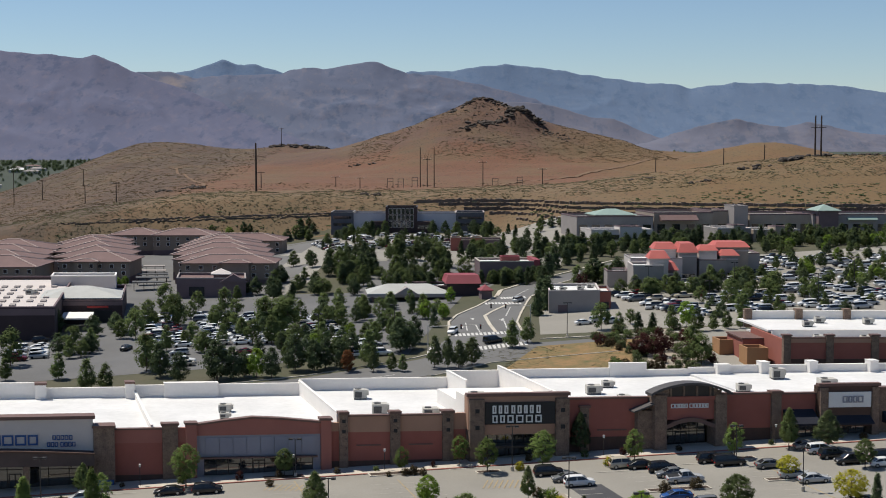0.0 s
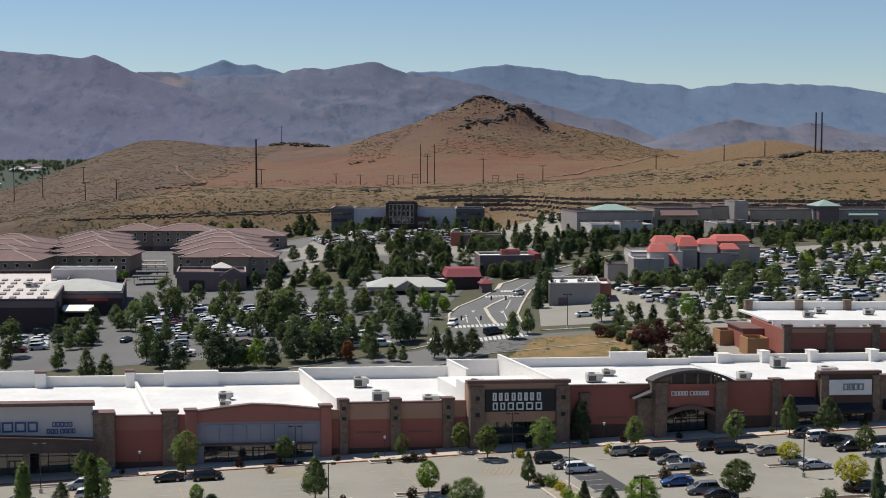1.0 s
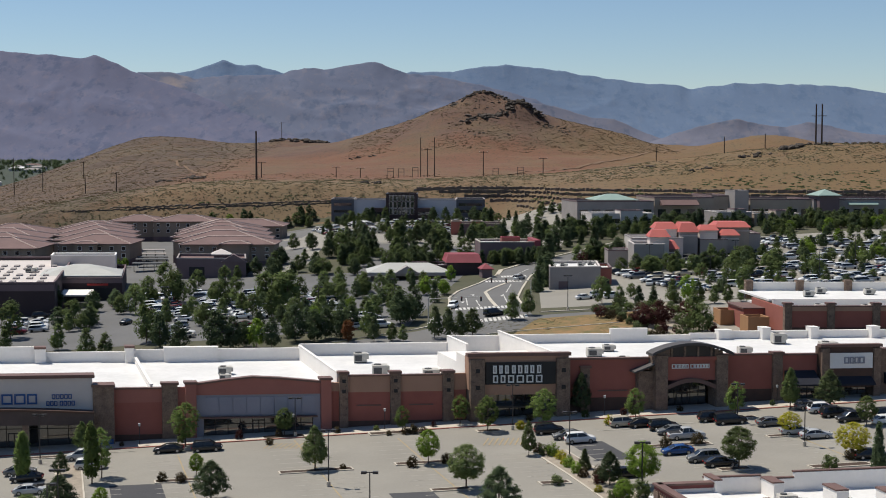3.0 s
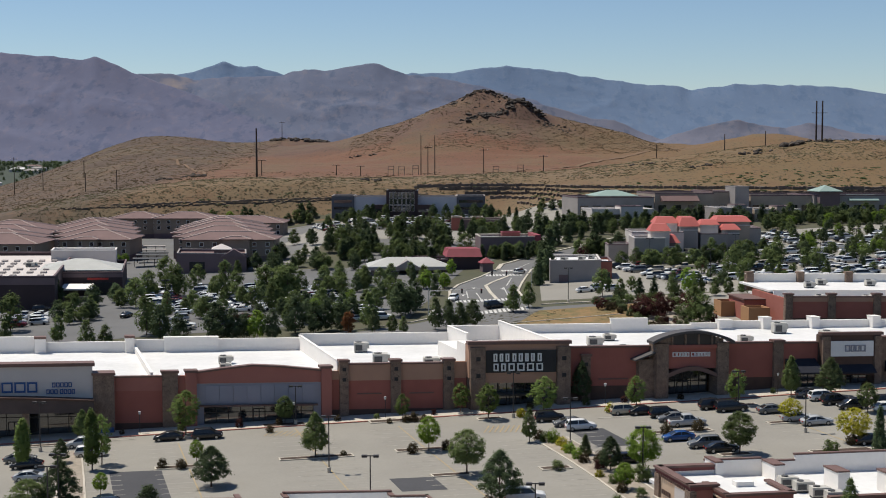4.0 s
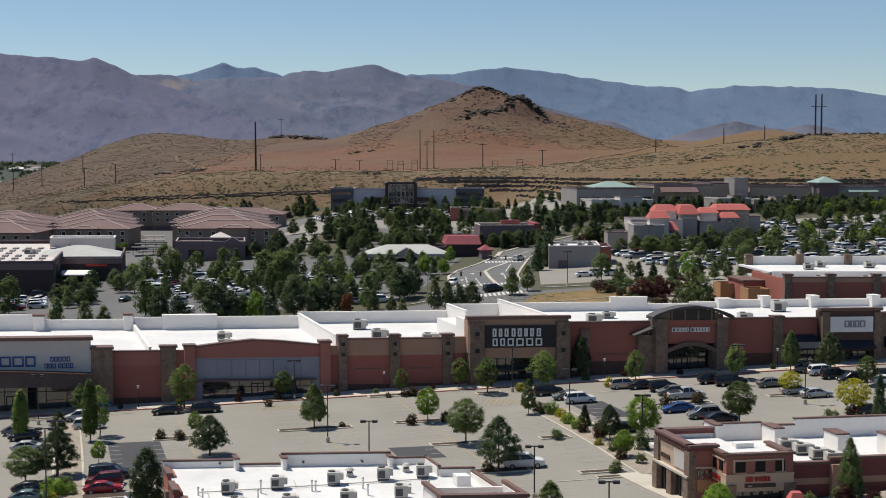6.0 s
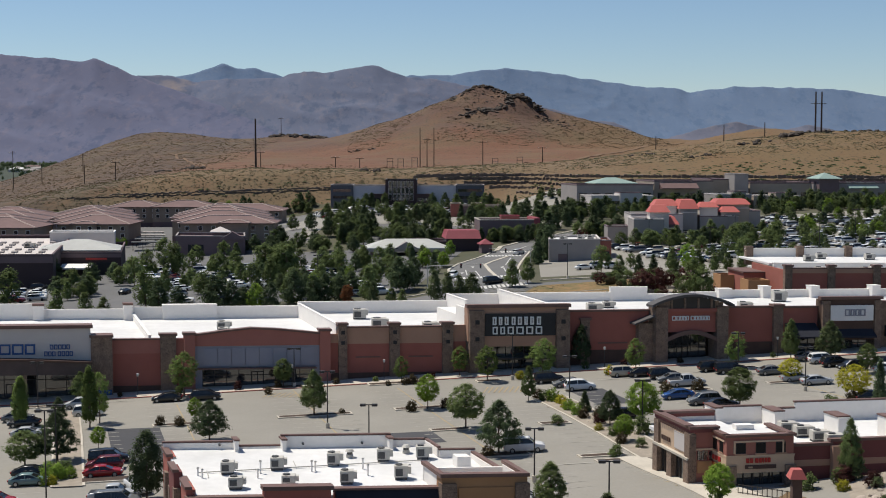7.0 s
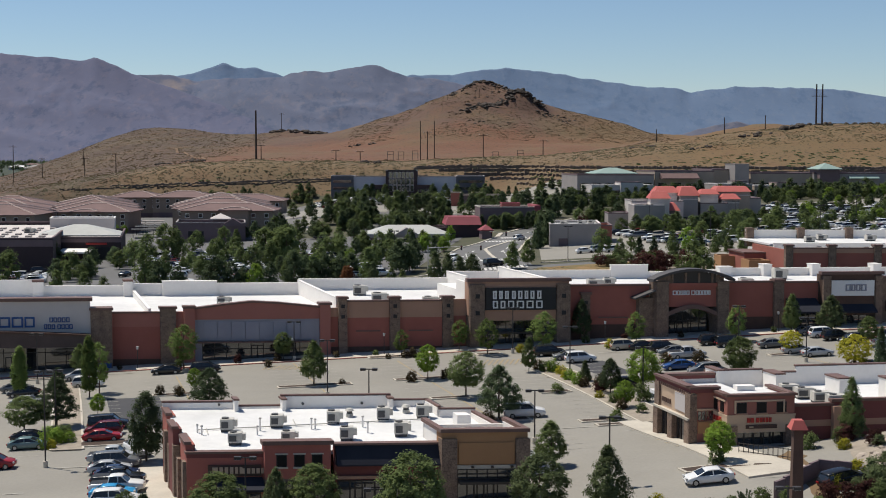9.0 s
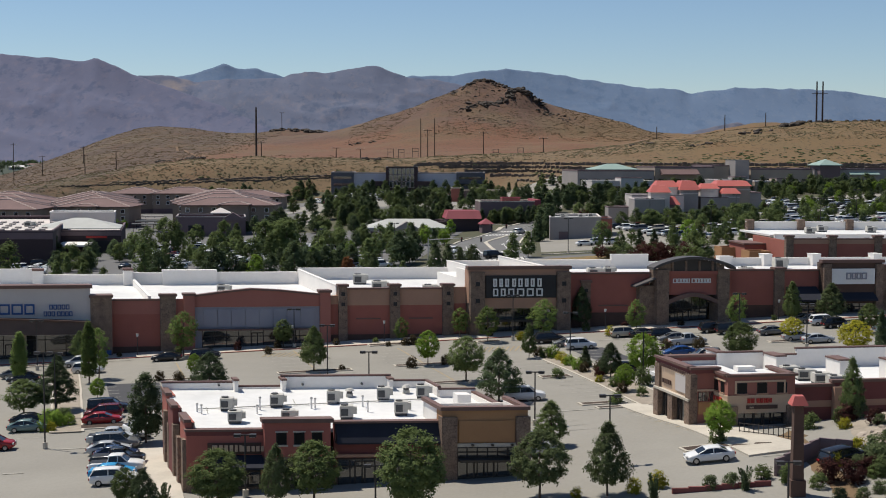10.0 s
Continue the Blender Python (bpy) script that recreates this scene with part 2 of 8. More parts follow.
def merged(name, items, label, category):
    """Many far-off repeats joined into one mesh: items are (mesh, pose)."""
    cos, loops, starts, mats, slots, cache = [], [], [], [], [], {}
    nv = nl = 0
    for me, m in items:
        if me.name not in cache:
            co = np.empty(len(me.vertices) * 3)
            me.vertices.foreach_get("co", co)
            li, ls, mi = (np.empty(n, dtype=np.int32) for n in (len(me.loops), len(me.polygons), len(me.polygons)))
            me.loops.foreach_get("vertex_index", li)
            me.polygons.foreach_get("loop_start", ls)
            me.polygons.foreach_get("material_index", mi)
            cache[me.name] = (co.reshape(-1, 3), li, ls)
        co, li, ls = cache[me.name]
        if me.materials[0] not in slots:
            slots.append(me.materials[0])
        a = np.array(m)
        cos.append(co @ a[:3, :3].T + a[:3, 3])
        loops.append(li + nv)
        starts.append(ls + nl)
        mats.append(np.full(len(ls), slots.index(me.materials[0]), dtype=np.int32))
        nv += len(co)
        nl += len(li)
    out = bpy.data.meshes.new(name)
    out.vertices.add(nv)
    out.vertices.foreach_set("co", np.concatenate(cos).ravel())
    out.loops.add(nl)
    out.loops.foreach_set("vertex_index", np.concatenate(loops))
    st = np.concatenate(starts)
    out.polygons.add(len(st))
    out.polygons.foreach_set("loop_start", st)
    for m in slots:
        out.materials.append(m)
    out.polygons.foreach_set("material_index", np.concatenate(mats))
    out.update(calc_edges=True)
    out.validate()
    return tagged(new(name, out), label, category, kind="stuff")


# ---- lie of the land ----
PY = (-600, 60, 150, 200, 226, 262, 325, 430, 520, 560, 590, 610, 655, 690, 800, 900, 1000, 1100, 1200, 1320, 1600, 2000, 5200)
PZ = (0.6, 1.0, 1.5, 1.9, 2.3, 3.6, 7.0, 8.4, 13, 15, 17.5, 20.8, 27.2, 28.5, 28, 32, 40, 46, 49, 45, 12, 0, 4)


BUTTE_W = ((0, 7, 15.5, 21.5, 27.5, 39.7, 51.8, 64, 84.5, 104.5, 130, 160), (43.2, 41.8, 37.6, 33.6, 31.4, 26.9, 20.7, 16.5, 12.2, 8, 3, 0))
BUTTE_E = ((0, 6, 13, 18, 24.6, 32, 42.6, 52, 69, 88, 106, 130), (43.2, 41.2, 36.4, 34, 31.4, 25.6, 22, 18.9, 14.4, 9, 3, 0))


def smooth(a):
    a = min(max(a, 0.0), 1.0)
    return a * a * (3 - 2 * a)


def land(x, y):
    """Height of the ground: a town on a gentle slope, then terraces, a butte and hills."""
    z = float(np.interp(y, PY, PZ))
    z += 0.045 * min(max(x, -160), 200) * (1 - 0.65 * smooth((y - 470) / 90) - 0.35 * smooth((y - 590) / 80))
    if y < 200:
        z += 1.3 * math.exp(-((x - 32) / 17) ** 2 - ((y - 138) / 17) ** 2)
    if 95 < y < 152 and x > 36:
        z += 2.6 * smooth((x - 36) / 14) * smooth((y - 95) / 15) * (1 - smooth((y - 140) / 10))
    if 455 < y < 705:
        # level ground of the apartments and offices, west of the shopping street
        w = smooth((60 - x) / 40) * smooth((y - 455) / 45) * (1 - smooth((y - 630) / 42))
        z = z * (1 - w) + w * (5.0 + 8.3 * smooth((x + 95) / 70))
    if y > 600:
        z -= 38 * smooth((-86 - 0.33 * (y - 690) - x) / max(120, 290 - 0.25 * (y - 690))) * smooth((y - 600) / 60) * (1 - smooth((y - 1350) / 900))
        z += 31 * smooth((x - 250) / 300) * smooth((y - 1900) / 900)
        # the butte: a steeper west face, a long eastern shoulder and a craggy spur to the south-east
        dx, dy = (x - 33) / (1.22 if x > 33 else 1.1), (y - 1092) * (1.1 if y < 1092 else 0.9)
        d = math.hypot(dx, dy)
        w = smooth(0.5 + dx / max(d, 1.0) * 0.9)
        z += (1 - w) * float(np.interp(d, BUTTE_W[0], BUTTE_W[1])) + w * float(np.interp(d, BUTTE_E[0], BUTTE_E[1]))
        z += 11.5 * math.exp(-((x - 60) / 15) ** 2 - ((y - 1064) / 13) ** 2)
        # eastern ridge and the falling ground behind it
        z += 13 * math.exp(-((x - 238) / 45) ** 2 - ((y - 1000) / 60) ** 2)
        z -= 8 * smooth((x - 120) / 60) * smooth((y - 1050) / 120) + 7 * smooth((x - 280) / 60) * smooth((y - 800) / 200)
        z += 19 * math.exp(-0.5 * ((x - 200) / (80 if x < 200 else 220)) ** 2 - 0.5 * ((y - 705) / 55) ** 2)
        z -= 5 * smooth((-25 - x) / 60) * smooth((y - 850) / 150)
        z += 8.5 * math.exp(-0.5 * ((x + 258) / (30 if x < -258 else 36)) ** 2 - 0.5 * ((y - 1260) / 80) ** 2)
        z += 5.5 * math.exp(-0.5 * ((x + 128) / 24) ** 2 - 0.5 * ((y - 1208) / 20) ** 2) + 3.5 * math.exp(-0.5 * ((x + 205) / 40) ** 2 - 0.5 * ((y - 1225) / 40) ** 2)
        rough = smooth((y - 620) / 60) * (1 - smooth((y - 1500) / 400))
        z += rough * (1.3 * noise.fractal(Vector((x, y, 3)) * 0.018, 1.0, 2.1, 5) + 0.7 * noise.fractal(Vector((x, y, 9)) * 0.09, 0.8, 2.0, 3))
    return z


def sheet(name, rows, material, label="", kind="structure", category="", uv=None):
    """A surface through a grid of points."""
    bm = bmesh.new()
    vs = [[bm.verts.new(p) for p in r] for r in rows]
    for a, b in zip(vs, vs[1:]):
        for i in range(len(a) - 1):
            bm.faces.new((a[i], a[i + 1], b[i + 1], b[i]))
    ob = new(name, mesh_of(name, bm, material, True))
    return tagged(ob, label, category, kind=kind)


def drape(name, edge_a, edge_b, material, lift, label="", step=4.0, category="", thick=0.0, kind="structure"):
    """A strip of paving laid on the land between two polylines of equal length."""
    bm = bmesh.new()
    rows = []
    for (a, b), (a2, b2) in zip(zip(edge_a, edge_b), list(zip(edge_a, edge_b))[1:]):
        n = max(1, int(max(math.dist(a, a2), math.dist(b, b2)) / step))
        for i in range(n):
            t = i / n
            rows.append(((a[0] + (a2[0] - a[0]) * t, a[1] + (a2[1] - a[1]) * t), (b[0] + (b2[0] - b[0]) * t, b[1] + (b2[1] - b[1]) * t)))
    rows.append((edge_a[-1], edge_b[-1]))
    m = max(1, int(max(math.dist(a, b) for a, b in rows) / step))
    grid = []
    for a, b in rows:
        line = [(a[0] + (b[0] - a[0]) * j / m, a[1] + (b[1] - a[1]) * j / m) for j in range(m + 1)]
        grid.append([bm.verts.new((x, y, land(x, y) + lift)) for x, y in line])
    for a, b in zip(grid, grid[1:]):
        for i in range(m):
            bm.faces.new((a[i], a[i + 1], b[i + 1], b[i]))
    if thick:
        rim = [e for e in bm.edges if e.is_boundary]
        r = bmesh.ops.extrude_edge_only(bm, edges=rim)
        for v in r["geom"]:
            if isinstance(v, bmesh.types.BMVert):
                v.co.z -= thick
    bmesh.ops.recalc_face_normals(bm, faces=bm.faces)
    return tagged(new(name, mesh_of(name, bm, material)), label, category, kind=kind)


def hill_mat():
    """Dry grass with rusty and green patches and rocky scree."""
    m = mat("hillside", (0.170, 0.080, 0.047), (0.138, 0.070, 0.044), 0.95, 0.011, 0.6, bump=0.5, dist=0.5)
    nt = m.node_tree
    b = nt.nodes["Principled BSDF"]
    src = b.inputs["Base Color"].links[0].from_socket
    geo = nt.nodes.new("ShaderNodeNewGeometry")
    # belts of plant cover: sage below, rust-red cheat grass above, stony butte with an ochre east flank
    sep, wob = nt.nodes.new("ShaderNodeSeparateXYZ"), nt.nodes.new("ShaderNodeTexNoise")
    nt.links.new(geo.outputs["Position"], sep.inputs[0])
    wob.inputs["Scale"].default_value, wob.inputs["Detail"].default_value, wob.inputs["Roughness"].default_value = 0.02, 7, 0.6
    nt.links.new(geo.outputs["Position"], wob.inputs["Vector"])
    for axis, lo, hi, wide, col, amt in (("Y", 775, 735, 60, (0.162, 0.114, 0.064), 0.85), ("Y", 1000, 1030, 45, (0.106, 0.064, 0.049), 0.9), ("X", 70, 125, 60, (0.158, 0.100, 0.047), 0.75), ("X", -138, -168, 22, (0.084, 0.060, 0.045), 0.9), ("speckle", 0, 0, 0, None, 0), ("Y", 1350, 1450, 60, (0.045, 0.058, 0.042), 0.95)):
        if axis == "speckle":
            for sc, a0, a1, tint, much in ((0.02, 0.46, 0.64, (0.130, 0.10, 0.055), 0.5), (0.07, 0.5, 0.62, (0.150, 0.082, 0.045), 0.4), (0.55, 0.55, 0.63, (0.050, 0.044, 0.028), 0.75), (0.8, 0.56, 0.68, (0.160, 0.118, 0.072), 0.4)):
                n = nt.nodes.new("ShaderNodeTexNoise")
                n.inputs["Scale"].default_value, n.inputs["Detail"].default_value, n.inputs["Roughness"].default_value = sc, 6, 0.65
                nt.links.new(geo.outputs["Position"], n.inputs["Vector"])
                r = nt.nodes.new("ShaderNodeMapRange")
                r.inputs["From Min"].default_value, r.inputs["From Max"].default_value, r.inputs["To Max"].default_value = a0, a1, much
                nt.links.new(n.outputs["Fac"], r.inputs["Value"])
                mx = nt.nodes.new("ShaderNodeMix")
                mx.data_type = "RGBA"
                nt.links.new(r.outputs[0], mx.inputs["Factor"])
                nt.links.new(src, mx.inputs["A"])
                mx.inputs["B"].default_value = (*tint, 1)
                src = mx.outputs["Result"]
            continue
        r, mul, mx = nt.nodes.new("ShaderNodeMapRange"), nt.nodes.new("ShaderNodeMath"), nt.nodes.new("ShaderNodeMix")
        mul.operation = "MULTIPLY_ADD"
        nt.links.new(wob.outputs["Fac"], mul.inputs[0])
        mul.inputs[1].default_value = wide * 2
        nt.links.new(sep.outputs[axis], mul.inputs[2])
        r.inputs["From Min"].default_value, r.inputs["From Max"].default_value, r.inputs["To Max"].default_value = lo + wide, hi + wide, amt
        nt.links.new(mul.outputs[0], r.inputs["Value"])
        mx.data_type = "RGBA"
        nt.links.new(r.outputs[0], mx.inputs["Factor"])
        nt.links.new(src, mx.inputs["A"])
        mx.inputs["B"].default_value = (*col, 1)
        src = mx.outputs["Result"]
    nt.links.new(src, b.inputs["Base Color"])
    return m


HILL = hill_mat()


def steps(*spans):
    out = []
    for a, b, d in spans:
        n = max(1, round((b - a) / d))
        out += [a + (b - a) * i / n for i in range(n)]
    return out + [spans[-1][1]]


gx = steps((-5200, -900, 300), (-900, -400, 25), (-400, 400, 6), (400, 900, 25), (900, 5200, 300))
gy = steps((-600, 60, 40), (60, 600, 6), (600, 1300, 5), (1300, 2000, 20), (2000, 5200, 200))
sheet("ground", [[(x, y, land(x, y)) for x in gx] for y in gy], HILL, "dry grassy ground rising to rust-brown desert hills", category="ground")
# ---- distant mountains, with distance haze mixed into their base colours ----
def range_mat(name, col, col2, col3, scar=None, dark=0.6):
    m = mat(name, col, col2, 0.95, 0.004, 0.07, bump=0.3, dist=6, spec=0.05)
    nt = m.node_tree
    b = nt.nodes["Principled BSDF"]
    src = b.inputs["Base Color"].links[0].from_socket
    geo, n, r, mx = (nt.nodes.new(k) for k in ("ShaderNodeNewGeometry", "ShaderNodeTexNoise", "ShaderNodeMapRange", "ShaderNodeMix"))
    n.inputs["Scale"].default_value, n.inputs["Detail"].default_value, n.inputs["Roughness"].default_value = 0.035, 8, 0.75
    r.inputs["From Min"].default_value, r.inputs["From Max"].default_value, r.inputs["To Max"].default_value = 0.52, 0.60, 0.4
    nt.links.new(n.outputs["Fac"], r.inputs["Value"])
    mx.data_type = "RGBA"
    mx.inputs["B"].default_value = (*col3, 1)
    nt.links.new(r.outputs[0], mx.inputs["Factor"])
    nt.links.new(src, mx.inputs["A"])
    out = mx.outputs["Result"]
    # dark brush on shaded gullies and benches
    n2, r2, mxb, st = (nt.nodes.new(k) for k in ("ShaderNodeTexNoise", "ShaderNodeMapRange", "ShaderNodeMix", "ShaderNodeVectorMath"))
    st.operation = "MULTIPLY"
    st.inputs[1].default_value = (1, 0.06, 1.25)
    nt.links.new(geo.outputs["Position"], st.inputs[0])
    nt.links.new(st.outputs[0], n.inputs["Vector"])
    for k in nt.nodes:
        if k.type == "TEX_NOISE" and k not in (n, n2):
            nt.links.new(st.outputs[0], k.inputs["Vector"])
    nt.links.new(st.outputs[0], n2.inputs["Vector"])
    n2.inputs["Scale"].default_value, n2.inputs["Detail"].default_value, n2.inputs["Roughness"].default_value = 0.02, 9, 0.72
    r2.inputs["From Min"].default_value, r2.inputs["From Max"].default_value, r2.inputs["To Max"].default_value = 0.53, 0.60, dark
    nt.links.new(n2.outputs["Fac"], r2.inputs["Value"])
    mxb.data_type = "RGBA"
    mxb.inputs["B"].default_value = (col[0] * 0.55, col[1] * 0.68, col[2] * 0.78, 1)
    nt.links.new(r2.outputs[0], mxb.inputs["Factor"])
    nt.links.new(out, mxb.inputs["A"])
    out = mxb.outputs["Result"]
    if scar:
        # a bare pale scree slope
        dist, warp, add, sm, mx2 = (nt.nodes.new(k) for k in ("ShaderNodeVectorMath", "ShaderNodeTexNoise", "ShaderNodeMath", "ShaderNodeMapRange", "ShaderNodeMix"))
        scl = nt.nodes.new("ShaderNodeVectorMath")
        scl.operation = "MULTIPLY"
        scl.inputs[1].default_value = (1, 0.15, 1.6)
        nt.links.new(geo.outputs["Position"], scl.inputs[0])
        dist.operation = "DISTANCE"
        nt.links.new(scl.outputs[0], dist.inputs[0])
        dist.inputs[1].default_value = (scar[0], scar[1] * 0.15, scar[2] * 1.6)
        warp.inputs["Scale"].default_value, warp.inputs["Detail"].default_value = 0.02, 8
        nt.links.new(geo.outputs["Position"], warp.inputs["Vector"])
        add.operation = "MULTIPLY_ADD"
        nt.links.new(warp.outputs["Fac"], add.inputs[0])
        add.inputs[1].default_value = 210
        nt.links.new(dist.outputs["Value"], add.inputs[2])
        sm.inputs["From Min"].default_value, sm.inputs["From Max"].default_value = 100, 165
        sm.inputs["To Min"].default_value, sm.inputs["To Max"].default_value = 0.8, 0
        nt.links.new(add.outputs[0], sm.inputs["Value"])
        mx2.data_type = "RGBA"
        mx2.inputs["B"].default_value = (0.27, 0.225, 0.21, 1)
        nt.links.new(sm.outputs[0], mx2.inputs["Factor"])
        nt.links.new(out, mx2.inputs["A"])
        out = mx2.outputs["Result"]
    nt.links.new(out, b.inputs["Base Color"])
    return m


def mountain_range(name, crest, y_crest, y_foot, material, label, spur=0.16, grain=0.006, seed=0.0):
    """A ridge whose crest follows (bearing, height) points; spurs and gullies run down to its foot."""
    cx, cz = [c[0] for c in crest], [c[1] for c in crest]
    xs = steps((cx[0], cx[-1], 11))
    tops = np.interp(xs, cx, cz)
    broad = np.convolve(np.pad(tops, 32, mode="edge"), np.ones(65) / 65, mode="valid")
    rows = []
    n = 76
    for k in range(n + 9):
        v = (k if k <= n else k - 1) / n
        row = []
        for x, sharp, soft_top in zip(xs, tops, broad):
            near = min(v, 1.0) ** 5
            top = float(sharp * near + min(soft_top, sharp + 20) * (1 - near))
            foot = -30
            h = foot + (top - foot) * (v ** 1.25 if v <= 1 else 1 - (v - 1) * 1.5)
            y = y_foot + (y_crest - y_foot) * v
            p = Vector(((x + 0.45 * (y - y_crest)) * grain * 0.5, y * grain * 0.34, seed))
            p += noise.noise_vector(p * 0.8) * 0.5
            g = noise.ridged_multi_fractal(p, 0.9, 2.1, 7, 1.0, 2.0) - 0.9
            fade = max(0.0, min(v, 1.0)) ** 0.6 * (1 - min(v, 1.0) ** 3 * 0.94)
            h += (top - foot) * spur * g * fade
            h += (4 * noise.fractal(Vector((x * 0.02, 5, seed)), 1.0, 2.0, 4)) * min(v, 1) ** 14
            row.append((x * y / y_crest, y, h))
        rows.append(row)
    return sheet(name, rows, material, label, category="mountain")


# blue in each base colour stands for distance haze, most in the farthest range
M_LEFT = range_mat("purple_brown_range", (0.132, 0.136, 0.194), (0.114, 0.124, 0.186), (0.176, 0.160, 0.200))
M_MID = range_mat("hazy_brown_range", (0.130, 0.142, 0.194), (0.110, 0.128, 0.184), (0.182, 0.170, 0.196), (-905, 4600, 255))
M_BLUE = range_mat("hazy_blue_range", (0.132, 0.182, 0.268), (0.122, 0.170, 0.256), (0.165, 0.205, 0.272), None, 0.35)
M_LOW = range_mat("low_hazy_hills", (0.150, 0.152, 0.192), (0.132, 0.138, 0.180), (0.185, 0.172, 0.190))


def crest_of(pts, y):
    return [((px - 784) * y / 2440, 56.4 - (py - 245) * y / 2440) for px, py in pts]


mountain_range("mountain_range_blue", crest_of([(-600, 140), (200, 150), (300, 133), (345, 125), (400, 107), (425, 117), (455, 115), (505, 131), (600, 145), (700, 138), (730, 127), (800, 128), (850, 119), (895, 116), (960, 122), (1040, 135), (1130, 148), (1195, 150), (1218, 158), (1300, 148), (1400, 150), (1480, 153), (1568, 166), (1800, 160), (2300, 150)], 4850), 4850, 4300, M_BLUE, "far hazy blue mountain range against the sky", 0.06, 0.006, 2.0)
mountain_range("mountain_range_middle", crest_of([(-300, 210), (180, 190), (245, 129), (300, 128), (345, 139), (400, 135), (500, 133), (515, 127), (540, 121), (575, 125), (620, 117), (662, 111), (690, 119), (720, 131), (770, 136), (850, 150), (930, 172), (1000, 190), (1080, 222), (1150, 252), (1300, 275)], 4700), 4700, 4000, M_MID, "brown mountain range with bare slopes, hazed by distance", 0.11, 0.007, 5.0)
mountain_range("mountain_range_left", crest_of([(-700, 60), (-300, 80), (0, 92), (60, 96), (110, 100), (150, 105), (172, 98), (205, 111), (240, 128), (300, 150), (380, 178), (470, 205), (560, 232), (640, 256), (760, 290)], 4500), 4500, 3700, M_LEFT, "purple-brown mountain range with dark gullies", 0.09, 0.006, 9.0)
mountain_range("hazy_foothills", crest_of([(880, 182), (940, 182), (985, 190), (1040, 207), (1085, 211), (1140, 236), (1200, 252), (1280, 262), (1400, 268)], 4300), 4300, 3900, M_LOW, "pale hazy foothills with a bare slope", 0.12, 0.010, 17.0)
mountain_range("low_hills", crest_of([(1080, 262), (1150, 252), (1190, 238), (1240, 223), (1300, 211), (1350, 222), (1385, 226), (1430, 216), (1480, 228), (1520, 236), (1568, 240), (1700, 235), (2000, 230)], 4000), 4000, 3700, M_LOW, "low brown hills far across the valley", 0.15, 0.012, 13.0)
# ---- the row of shops ----
def mall(u, v, w):
    """Along the shop fronts, back from them, up."""
    return (u - 0.314 * v, 227.4 + 0.08 * u + v, w)


def floor_at(u):
    return 2.3 + 0.045 * u


def coping(parent, u0, u1, v0, v1, z, fn, h=0.35, out=0.18, material=None):
    return bx_part("coping", parent, material or COPING, u0 - out, u1 + out, v0 - out, v1 + out, z, z + h, fn)


def wall_bands(parent, u0, u1, z, top, bands, fn, v0=0.0, v1=0.5):
    """Wall of stacked stucco bands, listed from the ground as (height of its top, material, name)."""
    low = z - 1.5
    for k, (h, m, nm) in enumerate(bands):
        hi = top if h is None else z + h
        bx_part(nm, parent, m, u0, u1, v0 + 0.004 * k - (0.06 if nm == "wall_base" else 0), v1, low, hi, fn)
        low = hi


def pilaster(parent, u0, u1, z, top, fn, v0=-0.55, v1=0.6, lamps=(), m=None):
    bx_part("pilaster", parent, m or STONE, u0, u1, v0, v1, z - 1.5, top, fn, "stacked stone pilaster")
    bx_part("pilaster_cap", parent, COPING, u0 - 0.2, u1 + 0.2, v0 - 0.2, v1 + 0.2, top, top + 0.4, fn)
    for h in lamps:
        c = (u0 + u1) / 2
        bx_part("accent_tile", parent, SIGN_BLACK, c - 0.3, c + 0.3, v0 - 0.06, v0, top - h - 0.6, top - h, fn)


def shopfront(parent, u0, u1, z0, z1, v, fn, bays=6, transom=0.62, doors=()):
    """Glazed front: panes, mullions, a transom rail and door frames."""
    bx_part("reveal", parent, SIGN_BLACK, u0, u1, v + 0.12, v + 0.25, z0, z1, fn)
    n = bays
    w = (u1 - u0) / n
    for i in range(n):
        for a, b in ((0, transom), (transom, 1)):
            bx_part("pane", parent, GLASS, u0 + i * w + 0.05, u0 + (i + 1) * w - 0.05, v, v + 0.05, z0 + (z1 - z0) * a + 0.08, z0 + (z1 - z0) * b - 0.05, fn)
    for i in range(n + 1):
        c = min(max(u0 + i * w, u0 + 0.05), u1 - 0.05)
        bx_part("mullion", parent, FRAME, c - 0.055, c + 0.055, v - 0.08, v + 0.1, z0, z1, fn)
    for h in (0, transom, 1):
        c = z0 + (z1 - z0) * h
        bx_part("rail", parent, FRAME, u0, u1, v - 0.06, v + 0.09, c - 0.06, c + 0.06, fn)
    for c in doors:
        for d in (c - 0.95, c, c + 0.95):
            bx_part("door_stile", parent, FRAME, d - 0.07, d + 0.07, v - 0.12, v - 0.02, z0, z0 + 2.3, fn)
        bx_part("door_head", parent, FRAME, c - 0.95, c + 0.95, v - 0.12, v - 0.02, z0 + 2.2, z0 + 2.34, fn)


def letter_bars(parent, spec, u0, z0, h, v, fn, m, name="sign_letter", gap=0.16):
    """Plain blocks in place of a name: widths relative to their height."""
    u = u0
    for w in spec:
        if w > 0:
            k = 0.17 * h
            bm = bmesh.new()
            for a, b, c, d in ((0, k, 0, h), (w * h - k, w * h, 0, h), (k, w * h - k, h - k, h), (k, w * h - k, 0, k)) if h > 0.7 and w * h > 2.4 * k else ((0, w * h, 0, h),):
                box(bm, u + a, u + b, v - 0.12, v, z0 + c, z0 + d, fn)
            part(name, bm, m, parent)
            u += w * h + gap * h
        else:
            u -= w * h
    return u


